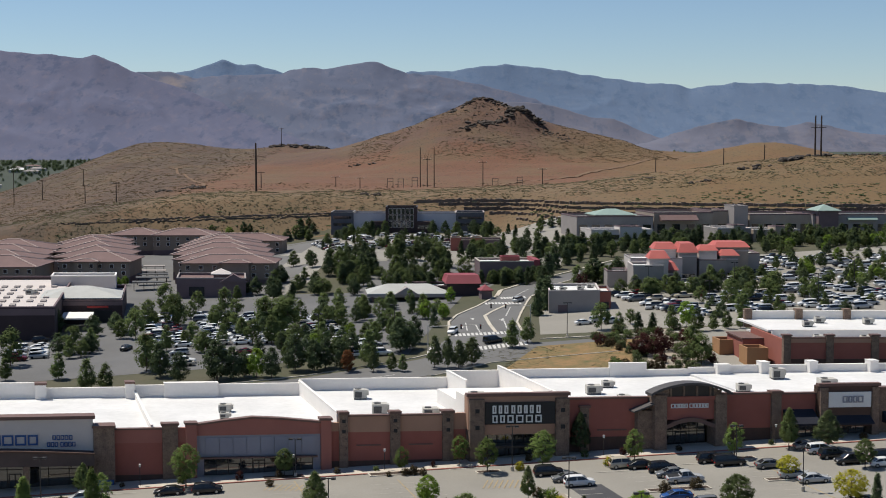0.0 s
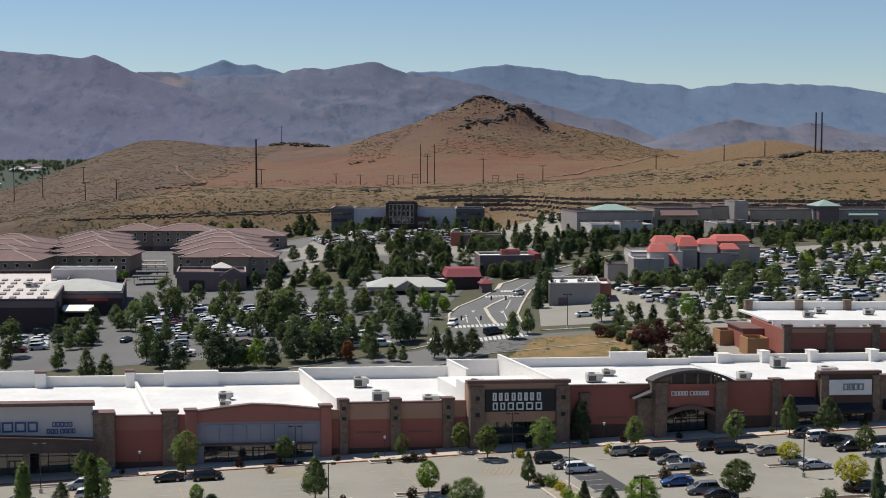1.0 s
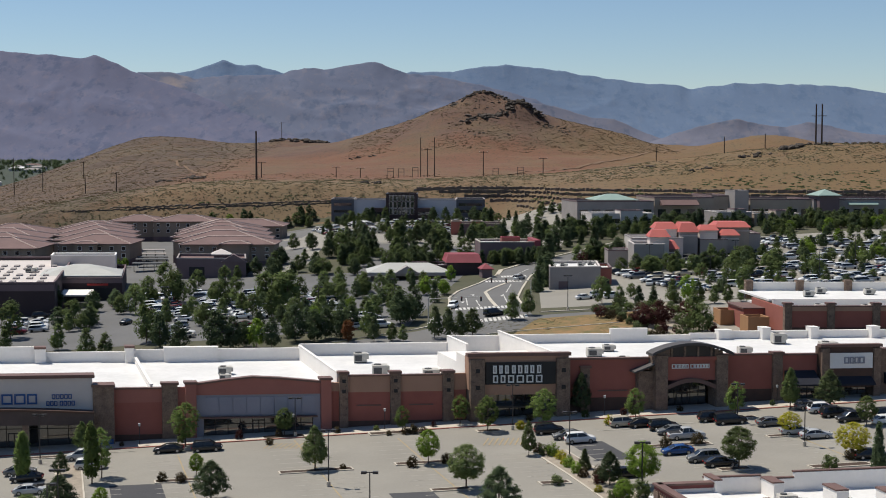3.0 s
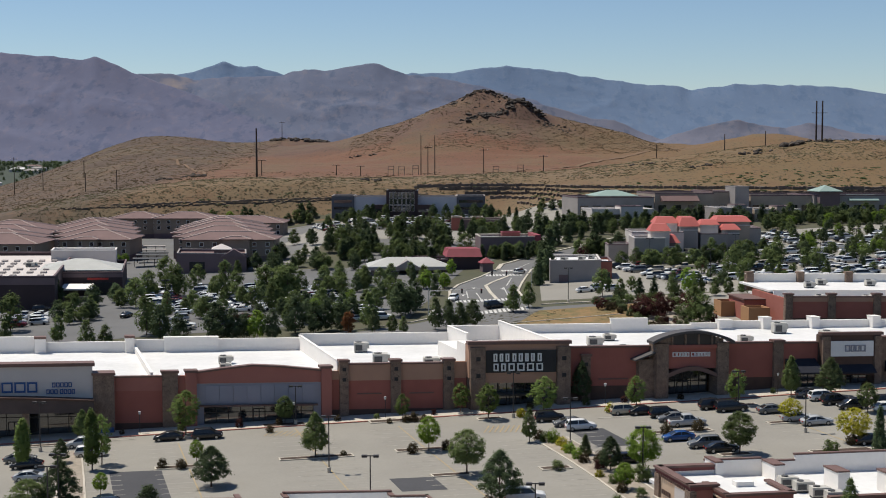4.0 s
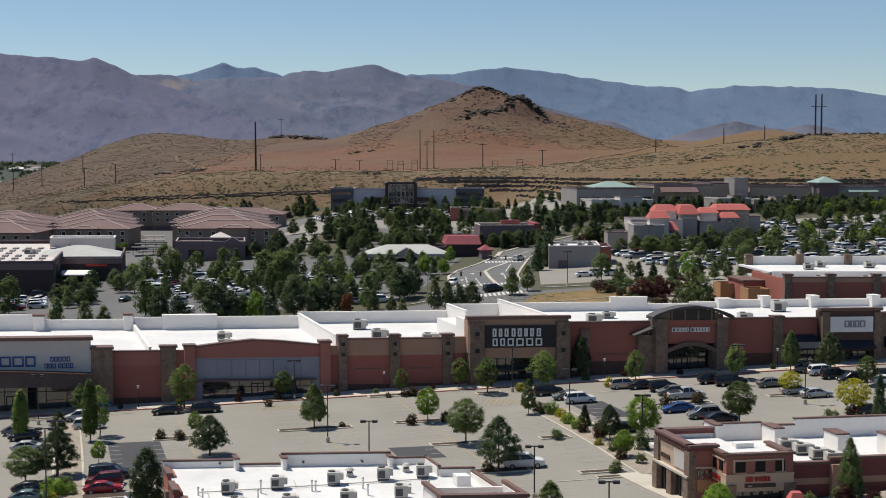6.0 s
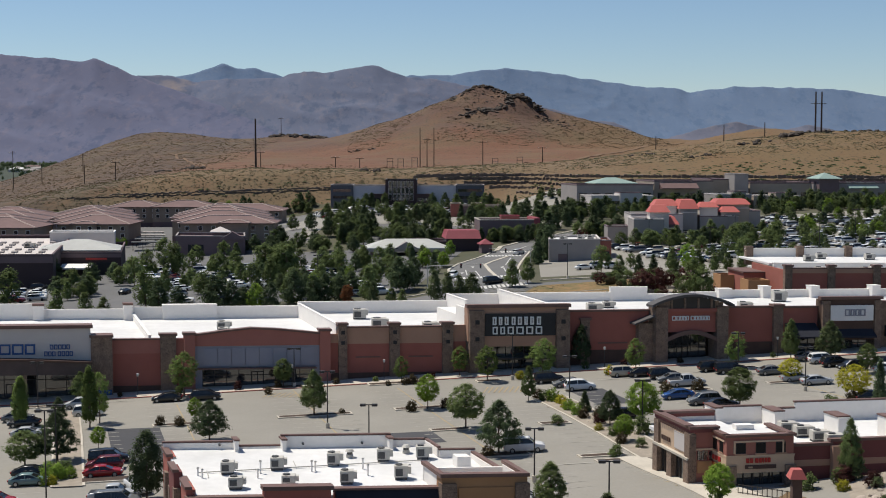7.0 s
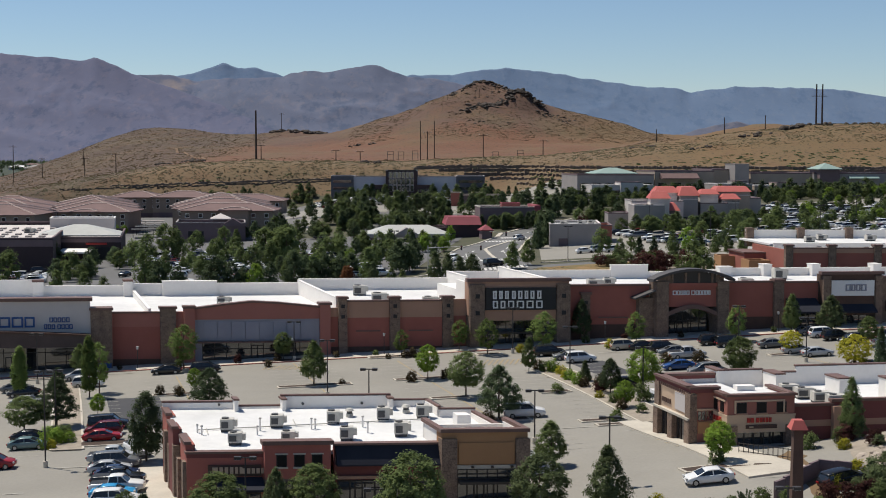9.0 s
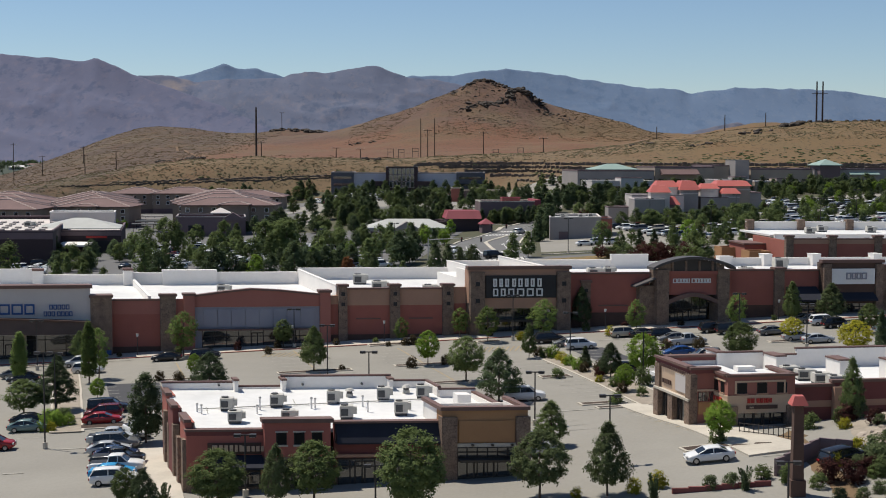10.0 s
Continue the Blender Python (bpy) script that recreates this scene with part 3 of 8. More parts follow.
def roof_unit(loc, sx, sy, sz, turn=0.0, label="boxy pale rooftop air conditioner on a white roof", tall=False):
    t = thing("rooftop_unit", loc, label, "air conditioner", "rooftop units")
    fn = lambda u, v, w: (loc[0] + u * math.cos(turn) - v * math.sin(turn), loc[1] + u * math.sin(turn) + v * math.cos(turn), loc[2] + w)
    bx_part("curb", t, HVAC_DARK, -sx / 2 + 0.08, sx / 2 - 0.08, -sy / 2 + 0.08, sy / 2 - 0.08, -0.3, 0.25, fn)
    bx_part("cabinet", t, HVAC, -sx / 2, sx / 2, -sy / 2, sy / 2, 0.25, sz, fn)
    bx_part("grille", t, HVAC_DARK, -sx * 0.4, sx * 0.12, -sy / 2 - 0.05, -sy / 2 + 0.05, 0.4, sz * 0.8, fn)
    bx_part("hood", t, HVAC, sx / 2, sx / 2 + 0.35, -sy * 0.3, sy * 0.3, sz * 0.4, sz * 0.9, fn)
    bm = bmesh.new()
    cyl(bm, fn(-sx * 0.15, 0, sz), fn(-sx * 0.15, 0, sz + 0.12), min(sx, sy) * 0.3, None, 12)
    part("fan_ring", bm, HVAC_DARK, t)
    return t


def roof(parent, u0, u1, v0, v1, z, fn, m=None, dz=0.0):
    bm = bmesh.new()
    vs = box(bm, u0, u1, v0, v1, z - 0.4, z, fn)
    for v in vs[6:]:
        v.co.z += dz
    return part("roof", bm, m or ROOF_WHITE, parent, "bright white flat membrane roof")


def parapet(parent, u0, u1, v0, v1, z0, z1, fn, cap=True):
    bx_part("parapet", parent, PARAPET, u0, u1, v0, v1, z0, z1, fn, "white parapet")
    if cap:
        bx_part("parapet_cap", parent, PARAPET, u0 - 0.06, u1 + 0.06, v0 - 0.08, v1 + 0.08, z1, z1 + 0.12, fn)


BANDS = [(0.9, BASE_DARK, "wall_base"), (5.9, TERRACOTTA, "wall"), (None, TAN, "wall_band")]
BANDS_A = [(0.9, BASE_DARK, "wall_base"), (6.2, TERRACOTTA, "wall"), (None, TERRA_PALE, "wall_band")]
D = 31.0

# discount clothing shop at the left end
s = thing("clothing_store", mall(-80, 10, floor_at(-66)), "clothing store with pale grey sign wall and arched canopy", "store", "row of shops")
z = floor_at(-66)
bx_part("wall", s, STUCCO_GREY, -112, -57.4, -1.2, 0.5, 3.3, 10.9, mall, "pale grey sign wall")
coping(s, -112, -57.4, -1.2, 0.5, 10.9, mall, 0.55, 0.35)
bm = bmesh.new()
prof = [(-112 + i * (54.6 / 30), 4.15 + 1.95 * math.cos((i / 30 - 0.62) * 2.3)) for i in range(31)]
ring = [[bm.verts.new(mall(u, vv, w)) for vv, w in ((-3.6, zz), (-3.6, 3.7), (-0.9, 3.7), (-0.9, zz + 0.25))] for u, zz in prof]
for a, b in zip(ring, ring[1:]):
    for k in range(4):
        bm.faces.new((a[k], b[k], b[(k + 1) % 4], a[(k + 1) % 4]))
bm.faces.new(ring[0])
bm.faces.new(ring[-1][::-1])
bmesh.ops.recalc_face_normals(bm, faces=bm.faces)
part("canopy", bm, CANOPY_BROWN, s, "dark brown arched canopy")
bm = bmesh.new()
for (u, a), (u2, b) in zip(prof, prof[1:]):
    vs = box(bm, u, u2, -3.8, -3.4, 0.02, 0.34, mall)
    for i, v in enumerate(vs):
        v.co.z += a if i % 4 in (0, 3) else b
part("canopy_edge", bm, BASE_DARK, s)
for u in (-108, -94, -80, -68.2, -59.0):
    bx_part("canopy_post", s, STONE, u - 0.5, u + 0.5, -3.3, -2.2, z - 1.5, 3.75, mall)
shopfront(s, -111, -58, z, 3.65, 0.3, mall, 16, 0.7, (-90, -70))
bx_part("wall_base", s, BASE_DARK, -112, -57, 0.45, 0.7, z - 1.5, z + 0.5, mall)
letter_bars(s, [1.05, 1.05, 1.05, 0.95], -73.9, 6.7, 1.7, -1.22, mall, SIGN_BLUE, gap=0.14)
letter_bars(s, [0.72] * 5, -63.9, 7.5, 0.78, -1.22, mall, SIGN_BLUE, gap=0.12)
letter_bars(s, [0.68] * 3 + [-0.35] + [0.68] * 4, -64.8, 6.4, 0.78, -1.22, mall, SIGN_BLUE, gap=0.12)
roof(s, -112, -54, 0.4, D, 8.3, mall)
parapet(s, -112, -66.0, D - 0.4, D, 8.0, 11.2, mall)
parapet(s, -66.0, -64.0, D - 1.6, D, 8.0, 11.0, mall, False)
coping(s, -66.0, -64.0, D - 1.6, D, 11.0, mall, 0.4, 0.1)
parapet(s, -64.0, -48.6, D - 0.4, D, 8.0, 10.1, mall)
parapet(s, -49.6, -48.0, D - 1.6, D + 0.2, 8.0, 11.0, mall, False)
coping(s, -49.6, -48.0, D - 1.6, D + 0.2, 11.0, mall, 0.4, 0.1)
pilaster(s, -57.4, -54.0, z, 9.4, mall, -1.6, 0.8)
bx_part("sign_band", s, SIGN_BLUE, -56.9, -54.2, -1.68, -1.62, z + 0.4, z + 1.5, mall)

# empty shop with the low gable
s = thing("vacant_store", mall(-36, 10, floor_at(-36)), "vacant store with low gabled front and grey window panels", "store", "row of shops")
z = floor_at(-45)
wall_bands(s, -54.0, -46.0, z, 8.7, BANDS_A, mall)
coping(s, -54.0, -46.2, 0, 0.5, 8.7, mall, 0.25)
pilaster(s, -46.2, -43.7, z, 9.4, mall)
wall_bands(s, -43.7, -42.4, z, 8.9, BANDS_A, mall)
pilaster(s, -42.4, -40.7, z, 9.5, mall, -0.8, 0.7, m=TERRA_PALE)
z = floor_at(-30)
bm = bmesh.new()
pts = [(-40.7, 9.3), (-36, 9.9), (-31.5, 10.35), (-27, 10.1), (-20.4, 9.4)]
lo = 7.6
fr = [[bm.verts.new(mall(u, v, w)) for v in (-0.4, 0.4) for w in (lo, zz)] for u, zz in pts]
for a, b in zip(fr, fr[1:]):
    for q in ((0, 1), (1, 3), (3, 2), (2, 0)):
        bm.faces.new((a[q[0]], a[q[1]], b[q[1]], b[q[0]]))
bm.faces.new([fr[0][i] for i in (0, 1, 3, 2)])
bm.faces.new([fr[-1][i] for i in (0, 2, 3, 1)])
bmesh.ops.recalc_face_normals(bm, faces=bm.faces)
part("gable", bm, TERRA_PALE, s, "low terracotta gable")
for (u, a), (u2, b) in zip(pts, pts[1:]):
    bm = bmesh.new()
    vs = box(bm, u, u2, -0.6, 0.6, 0, 0.3, mall)
    for i, v in enumerate(vs):
        v.co.z += a if i % 4 in (0, 3) else b
    part("coping", bm, COPING, s)
bx_part("wall", s, GREY_BLUE, -40.7, -20.4, -0.2, 0.4, 3.9, 7.6, mall, "grey-blue panel wall")
for i in range(8):
    a = -39.2 + i * 2.25
    bx_part("window_panel", s, GREY_BLUE, a, a + 2.13, -0.32, -0.2, 4.2, 7.2, mall)
bx_part("ledge", s, COPING, -40.2, -21, -0.9, -0.1, 3.75, 4.0, mall)
for u in (-40.7, -21.6):
    bx_part("wall", s, GREY_BLUE, u, u + 1.2, -0.2, 0.4, z - 1.5, 3.9, mall)
shopfront(s, -39.5, -21.6, z, 3.75, 0.1, mall, 9, 0.62, (-30.5,))
pilaster(s, -20.4, -18.7, z, 9.9, mall, -0.8, 0.7, m=TERRA_PALE)
roof(s, -54, -17.3, 0.4, D, 8.2, mall)
parapet(s, -48.0, -47.6, 0.5, D, 8.0, 9.3, mall)
parapet(s, -48.0, -42.5, D - 0.4, D, 8.0, 10.4, mall)
parapet(s, -42.5, -32.6, D - 1.2, D, 8.0, 10.9, mall)
parapet(s, -32.6, -17.3, D - 0.4, D, 8.0, 10.4, mall)

# household goods shop with the tall sign box
s = thing("homeware_store", mall(4, 10, floor_at(4)), "homeware store with tall black sign box and stone pilasters", "store", "row of shops")
z = floor_at(-8)
wall_bands(s, -18.7, -17.3, z, 9.3, BANDS, mall)
for a, b in ((-16.0, -8.75), (-7.3, -0.1)):
    wall_bands(s, a, b, z, 10.3, [(0.9, BASE_DARK, "wall_base"), (5.7, TERRACOTTA, "wall"), (None, TAN, "wall_band")], mall)
    coping(s, a, b, 0, 0.5, 10.3, mall, 0.25)
    bx_part("trellis", s, COPING, a + 1.6, b - 1.6, -0.12, 0.02, z + 3.4, z + 3.6, mall)
wall_bands(s, 1.5, 3.8, z, 10.6, BANDS, mall)
for u0, u1 in ((-17.3, -15.9), (-8.85, -7.25), (-0.15, 1.6)):
    pilaster(s, u0, u1, z, 10.8, mall, lamps=(0.9, 2.6))
z = floor_at(12)
bx_part("wall", s, TAN, 3.8, 20.5, -1.4, 0.6, 8.0, 13.6, mall, "tan sign box wall")
coping(s, 3.8, 20.5, -1.4, -0.9, 13.6, mall, 0.55, 0.3)
bx_part("parapet_return", s, PARAPET, 3.8, 4.3, 0.6, 5.0, 8.0, 13.4, mall)
bx_part("parapet_return", s, PARAPET, 20.0, 20.5, 0.6, 5.0, 8.0, 13.4, mall)
for u0, u1 in ((3.9, 6.3), (18.3, 20.5)):
    bx_part("pilaster", s, STONE, u0, u1, -2.0, 0.4, z - 1.5, 13.2, mall, "stacked stone pilaster")
    for h in (1.6, 4.4):
        bx_part("accent_tile", s, SIGN_BLACK, (u0 + u1) / 2 - 0.35, (u0 + u1) / 2 + 0.35, -2.06, -2.0, 13.2 - h - 0.7, 13.2 - h, mall)
bx_part("sign_panel", s, SIGN_BLACK, 6.5, 18.2, -1.7, -1.38, 8.9, 12.6, mall, "black sign panel")
letter_bars(s, [0.46, 0.42, 0.46, -0.1, 0.46, 0.5, 0.42, 0.46, -0.06, 0.5], 7.7, 10.75, 1.35, -1.72, mall, SIGN_WHITE, gap=0.3)
letter_bars(s, [0.66, 0.62, 0.8, 0.95, 0.9, 0.85], 7.7, 9.2, 1.25, -1.72, mall, SIGN_WHITE, gap=0.36)
bx_part("entry_beam", s, TAN, 6.3, 18.3, -1.3, 0.2, 7.1, 8.0, mall)
shopfront(s, 6.3, 18.3, z, 7.1, 0.9, mall, 8, 0.5, (12.3,))
bx_part("entry_canopy", s, FRAME, 6.3, 18.3, -1.6, 0.8, 4.9, 5.2, mall, "dark flat entry canopy")
z = floor_at(28)
roof(s, -17.3, 20.5, 0.5, D, 9.0, mall)
bx_part("roof_step", s, PARAPET, 4.3, 20.1, 0.62, 17.0, 8.9, 11.6, mall, "raised white roof behind the sign")
parapet(s, -17.5, -17.1, 0.6, D, 8.0, 10.9, mall)
parapet(s, -17.3, 10.4, D - 0.4, D, 8.5, 11.1, mall)
parapet(s, 10.8, 22.5, D - 0.4, D, 9.0, 12.3, mall)
parapet(s, 10.4, 10.8, 20.0, D, 9.0, 12.4, mall)
parapet(s, 20.1, 20.5, 4.8, D, 9.0, 13.2, mall)

# furniture and food shop with the arched front
s = thing("import_goods_store", mall(38, 10, floor_at(38)), "store with red stucco walls and arched stone entrance", "store", "row of shops")
BANDS_R = [(2.6, BASE_DARK, "wall_base"), (None, TERRACOTTA, "wall")]
for a, b, h in ((20.5, 34.6, 12.6), (47.0, 55.8, 13.0)):
    zz = floor_at((a + b) / 2)
    wall_bands(s, a, b, zz, h, BANDS_R, mall)
    coping(s, a, b, 0, 0.5, h, mall, 0.3)
bx_part("trellis", s, COPING, 26, 31, -0.12, 0.02, 7.2, 7.4, mall)
pilaster(s, 23.0, 24.5, z, 11.2, mall, -0.4, lamps=(1.0,))
z = floor_at(41)
for a, b in ((34.8, 36.8), (45.1, 47.0)):
    bx_part("pilaster", s, STONE, a, b, -2.4, 0.5, z - 1.5, 13.5, mall, "stacked stone pilaster")
bm = bmesh.new()
arc = [(33.9 + 13.8 * i / 20, 13.5 + 1.75 * math.sin(math.pi * i / 20) ** 0.8) for i in range(21)]
ring = [[bm.verts.new(mall(u, vv, zz + dd)) for vv, dd in ((-3.0, 0), (-3.0, 0.42), (-0.6, 0.42), (-0.6, 0))] for u, zz in arc]
for a, b in zip(ring, ring[1:]):
    for k in range(4):
        bm.faces.new((a[k], b[k], b[(k + 1) % 4], a[(k + 1) % 4]))
bm.faces.new(ring[0])
bm.faces.new(ring[-1][::-1])
bmesh.ops.recalc_face_normals(bm, faces=bm.faces)
part("arched_roof", bm, ARCH_GREY, s, "charcoal arched metal roof")
for i in range(2, 18):
    (a, za), (b, zb) = arc[i], arc[i + 1]
    bx_part("gable_panel", s, FRAME if 5 <= i <= 15 else STONE, a, b, -1.9, -1.5, 13.0, min(za, zb) + 0.02, mall)
bx_part("gable_backing", s, SIGN_BLACK, 36.8, 45.1, -1.5, -1.2, 13.2, 14.6, mall)
for i in range(4):
    bx_part("pier", s, STONE, 37.4 + i * 2.25, 37.7 + i * 2.25, -2.1, -1.6, 13.0, 14.9, mall)
bx_part("sill_beam", s, TERRACOTTA, 36.8, 45.1, -2.2, -1.6, 12.6, 13.2, mall)
bx_part("wall", s, TERRACOTTA, 36.8, 45.1, -1.8, 0.3, 9.2, 13.4, mall)
letter_bars(s, [0.9, 0.7, 0.6, 0.55, 0.65, -0.35, 0.9, 0.65, 0.6, 0.6, 0.55, 0.55], 37.7, 11.2, 0.74, -1.82, mall, SIGN_WHITE, gap=0.1)
bm = bmesh.new()
arc2 = [(36.8 + 8.3 * i / 14, 8.2 + 1.2 * math.sin(math.pi * i / 14)) for i in range(15)]
ring = [[bm.verts.new(mall(u, vv, zz + dd)) for vv, dd in ((-2.3, -0.5), (-2.3, 0.2), (0.2, 0.2), (0.2, -0.5))] for u, zz in arc2]
for a, b in zip(ring, ring[1:]):
    for k in range(4):
        bm.faces.new((a[k], b[k], b[(k + 1) % 4], a[(k + 1) % 4]))
bm.faces.new(ring[0])
bm.faces.new(ring[-1][::-1])
bmesh.ops.recalc_face_normals(bm, faces=bm.faces)
part("entry_arch", bm, COPING, s, "dark arched entry head")
shopfront(s, 36.8, 45.1, z, 9.0, 1.2, mall, 6, 0.5, (40.9,))
bm = bmesh.new()
vs = box(bm, 31.4, 34.8, -2.0, 0.4, 10.5, 10.75, mall)
for i in (1, 2, 5, 6):
    vs[i].co.z += 1.3
part("side_roof", bm, ARCH_GREY, s, "sloping dark metal roof")
bx_part("side_wall", s, STONE, 32.4, 34.8, -1.2, 0.0, z - 1.5, 10.7, mall)
roof(s, 20.5, 57, 0.5, D, 10.8, mall)
parapet(s, 22.5, 41.5, D - 0.4, D, 9.5, 12.4, mall)
parapet(s, 41.5, 48.6, D - 0.6, D, 9.5, 13.4, mall)
parapet(s, 48.6, 57, D - 0.4, D, 9.5, 12.0, mall)
pilaster(s, 55.8, 57.4, z, 13.2, mall)

# beauty shop at the right end
s = thing("beauty_store", mall(68, 10, floor_at(68)), "beauty store with white sign and dark fabric awnings", "store", "row of shops")
z = floor_at(66)
wall_bands(s, 57.4, 63.6, z, 12.9, BANDS_R, mall)
coping(s, 57.4, 63.6, 0, 0.5, 12.9, mall, 0.3)
bx_part("wall", s, BASE_DARK, 63.6, 73.8, -1.2, 0.5, 7.5, 14.4, mall)
coping(s, 63.6, 73.8, -1.2, -0.8, 14.4, mall, 0.5, 0.3)
for a, b in ((63.6, 64.9), (72.6, 73.8)):
    bx_part("pilaster", s, STONE, a, b, -1.6, 0.4, z - 1.5, 14.2, mall, "stacked stone pilaster")
bx_part("sign_panel", s, SIGN_WHITE, 65.0, 72.4, -1.5, -1.2, 10.8, 13.4, mall, "white sign panel")
letter_bars(s, [0.75, 0.6, 0.65, 0.8], 67.4, 11.6, 1.15, -1.52, mall, GREY_BLUE, gap=0.1)
for a, b in ((58.0, 63.2), (65.0, 72.4), (75.0, 90)):
    bm = bmesh.new()
    vs = box(bm, a, b, -2.6, -0.0, 8.0, 8.3, mall)
    for i in (6, 7):
        vs[i].co.z += 2.0
    part("awning", bm, FABRIC_DARK, s, "dark fabric awning")
shopfront(s, 65.0, 72.4, z, 8.0, 0.3, mall, 5, 0.55, (68.7,))
shopfront(s, 58.0, 63.2, z, 8.0, -0.08, mall, 4, 0.55)
wall_bands(s, 73.8, 120, floor_at(90), 13.2, BANDS_R, mall)
coping(s, 73.8, 120, 0, 0.5, 13.2, mall, 0.3)
for u in (74.5, 88, 101, 114):
    pilaster(s, u, u + 1.6, floor_at(90), 13.6, mall)
roof(s, 57, 120, 0.5, D, 11.2, mall)
parapet(s, 57, 62, D - 0.4, D, 10, 12.3, mall)
parapet(s, 62, 64.5, D - 1.5, D, 10, 13.0, mall)
parapet(s, 64.5, 120, D - 0.4, D, 10, 12.6, mall)
for u in (70.5, 80, 92):
    parapet(s, u, u + 1.6, D - 1.6, D + 0.2, 10, 13.4, mall)

for (u, v, zz), sz in (((-69.5, 7, 8.3), (2.2, 1.6, 1.2)), ((-33.5, 16, 8.2), (2.2, 1.8, 1.4)), ((-34.5, 10, 8.2), (1.6, 1.5, 1.1)), ((-32.5, 5, 8.2), (2.6, 1.6, 0.9)),
                       ((-8.2, 22, 9.0), (2.4, 2.0, 1.8)), ((-8.4, 8, 9.0), (2.6, 2.2, 1.9)), ((-0.3, 6, 9.0), (2.6, 2.0, 1.4)), ((7.0, 4.2, 11.6), (2.6, 2.0, 1.7)),
                       ((31.3, 14, 10.8), (2.6, 2.0, 1.6)), ((33.6, 7, 10.8), (2.0, 1.8, 1.1)), ((36.5, 20, 10.8), (2.0, 1.6, 1.2)), ((57.5, 12, 11.2), (2.2, 1.8, 1.4)), ((74.0, 14, 11.2), (3.0, 2.2, 1.8)), ((70.5, 24, 11.2), (2.4, 2.0, 2.0))):
    roof_unit(mall(u, v, zz), *sz, turn=0.08)

# ---- pavements and parking in front of the shops ----
def row_x(x200, y):
    """x of a line of parking that passes x200 at y = 200."""
    return x200 - 0.285 * (y - 200)


drape("parking_lot_front", [(-150, 60), (-150, 226)], [(150, 60), (150, 236)], ASPHALT, 0.07, "worn grey asphalt parking lot", 6, "parking lot")
drape("sidewalk_shops", [(u, 222.6 + 0.08 * u) for u in range(-112, 121, 8)], [(u, 228 + 0.08 * u) for u in range(-112, 121, 8)], CONCRETE, 0.2, "pale concrete sidewalk along the shop fronts", 4, "sidewalk", 0.2)
drape("kerb_shops", [(u, 222.2 + 0.08 * u) for u in range(-112, 121, 8)], [(u, 222.6 + 0.08 * u) for u in range(-112, 121, 8)], RED_CURB, 0.204, "red-painted kerb", 4, "kerb", 0.25)
for nm, ya, yb, xa, xb in (("a", 174, 195, -49.5, -42.0), ("b", 177, 184, -12.0, -6.0), ("c", 197, 209, 21.6, 27.0)):
    drape("asphalt_patch_" + nm, [(row_x(xa, y), y) for y in (ya, yb)], [(row_x(xb, y), y) for y in (ya, yb)], ASPHALT_DARK, 0.085, "fresh dark asphalt patch", 4, "asphalt")
# ---- the two nearer shop buildings ----
def pad(u, v, w):
    return (u - 0.337 * v, 132 + 0.06 * u + v, w)


s = thing("shop_building", pad(-8, 8, 1.2), "low red stucco shop building with white roof and stone piers", "shop", "pad shops")
z = 1.0
# front, from its left corner to the stone tower
wall_bands(s, -24.6, -17.2, z, 6.3, [(0.8, STONE, "wall_base"), (4.9, BRICK_RED, "wall"), (None, MAROON, "wall_band")], pad)
coping(s, -24.6, -17.2, 0, 0.6, 6.3, pad, 0.22, 0.15)
bm = bmesh.new()
vs = box(bm, -22.6, -17.4, -1.6, 0.0, 2.9, 3.1, pad)
for i in (6, 7):
    vs[i].co.z += 0.9
part("awning", bm, FABRIC_DARK, s, "dark fabric awning")
bx_part("sign_board", s, BASE_DARK, -22.6, -17.5, -0.16, 0.0, 4.1, 5.2, pad, "brown sign board")
letter_bars(s, [0.8, 0.5, 0.5, 0.5, 0.4, 0.4], -22.2, 4.4, 0.62, -0.18, pad, CREAM_TAN, gap=0.3)
letter_bars(s, [0.7, 0.6, 0.6, 0.6, 0.7], -19.4, 4.4, 0.5, -0.18, pad, CREAM_TAN, gap=0.3)
shopfront(s, -22.4, -17.6, z, 2.9, -0.08, pad, 4, 0.75)
wall_bands(s, -17.3, -11.0, z, 7.25, [(2.9, STONE, "wall_base"), (None, BRICK_RED, "wall")], pad, -0.7, 0.6)
coping(s, -17.3, -11.0, -0.7, 0.0, 7.25, pad, 0.4, 0.25)
for u in (-16.2, -14.5, -12.8):
    bx_part("window_recess", s, SIGN_BLACK, u, u + 1.0, -0.74, -0.69, 5.1, 6.3, pad)
    bx_part("window_pane", s, DARK_PANE, u + 0.08, u + 0.92, -0.77, -0.74, 5.18, 6.22, pad)
    bx_part("window_sill", s, CONCRETE, u - 0.1, u + 1.1, -0.85, -0.69, 4.94, 5.1, pad)
    bx_part("window_head", s, CONCRETE, u - 0.1, u + 1.1, -0.8, -0.69, 6.3, 6.42, pad)
shopfront(s, -16.0, -11.6, z, 3.6, -0.8, pad, 3, 0.7, (-13.8,))
wall_bands(s, -10.5, -0.4, z, 7.0, [(0.6, STONE, "wall_base"), (None, MAROON, "wall")], pad)
bm = bmesh.new()
vs = box(bm, -10.4, -0.5, -0.9, 0.0, 5.1, 5.25, pad)
for i in (6, 7):
    vs[i].co.z += 1.75
part("mansard", bm, FABRIC_DARK, s, "dark sloping fascia roof")
coping(s, -10.5, -0.4, -0.1, 0.6, 7.0, pad, 0.2, 0.1)
bx_part("band", s, TAN, -10.4, -0.5, -0.3, -0.0, 3.7, 4.0, pad)
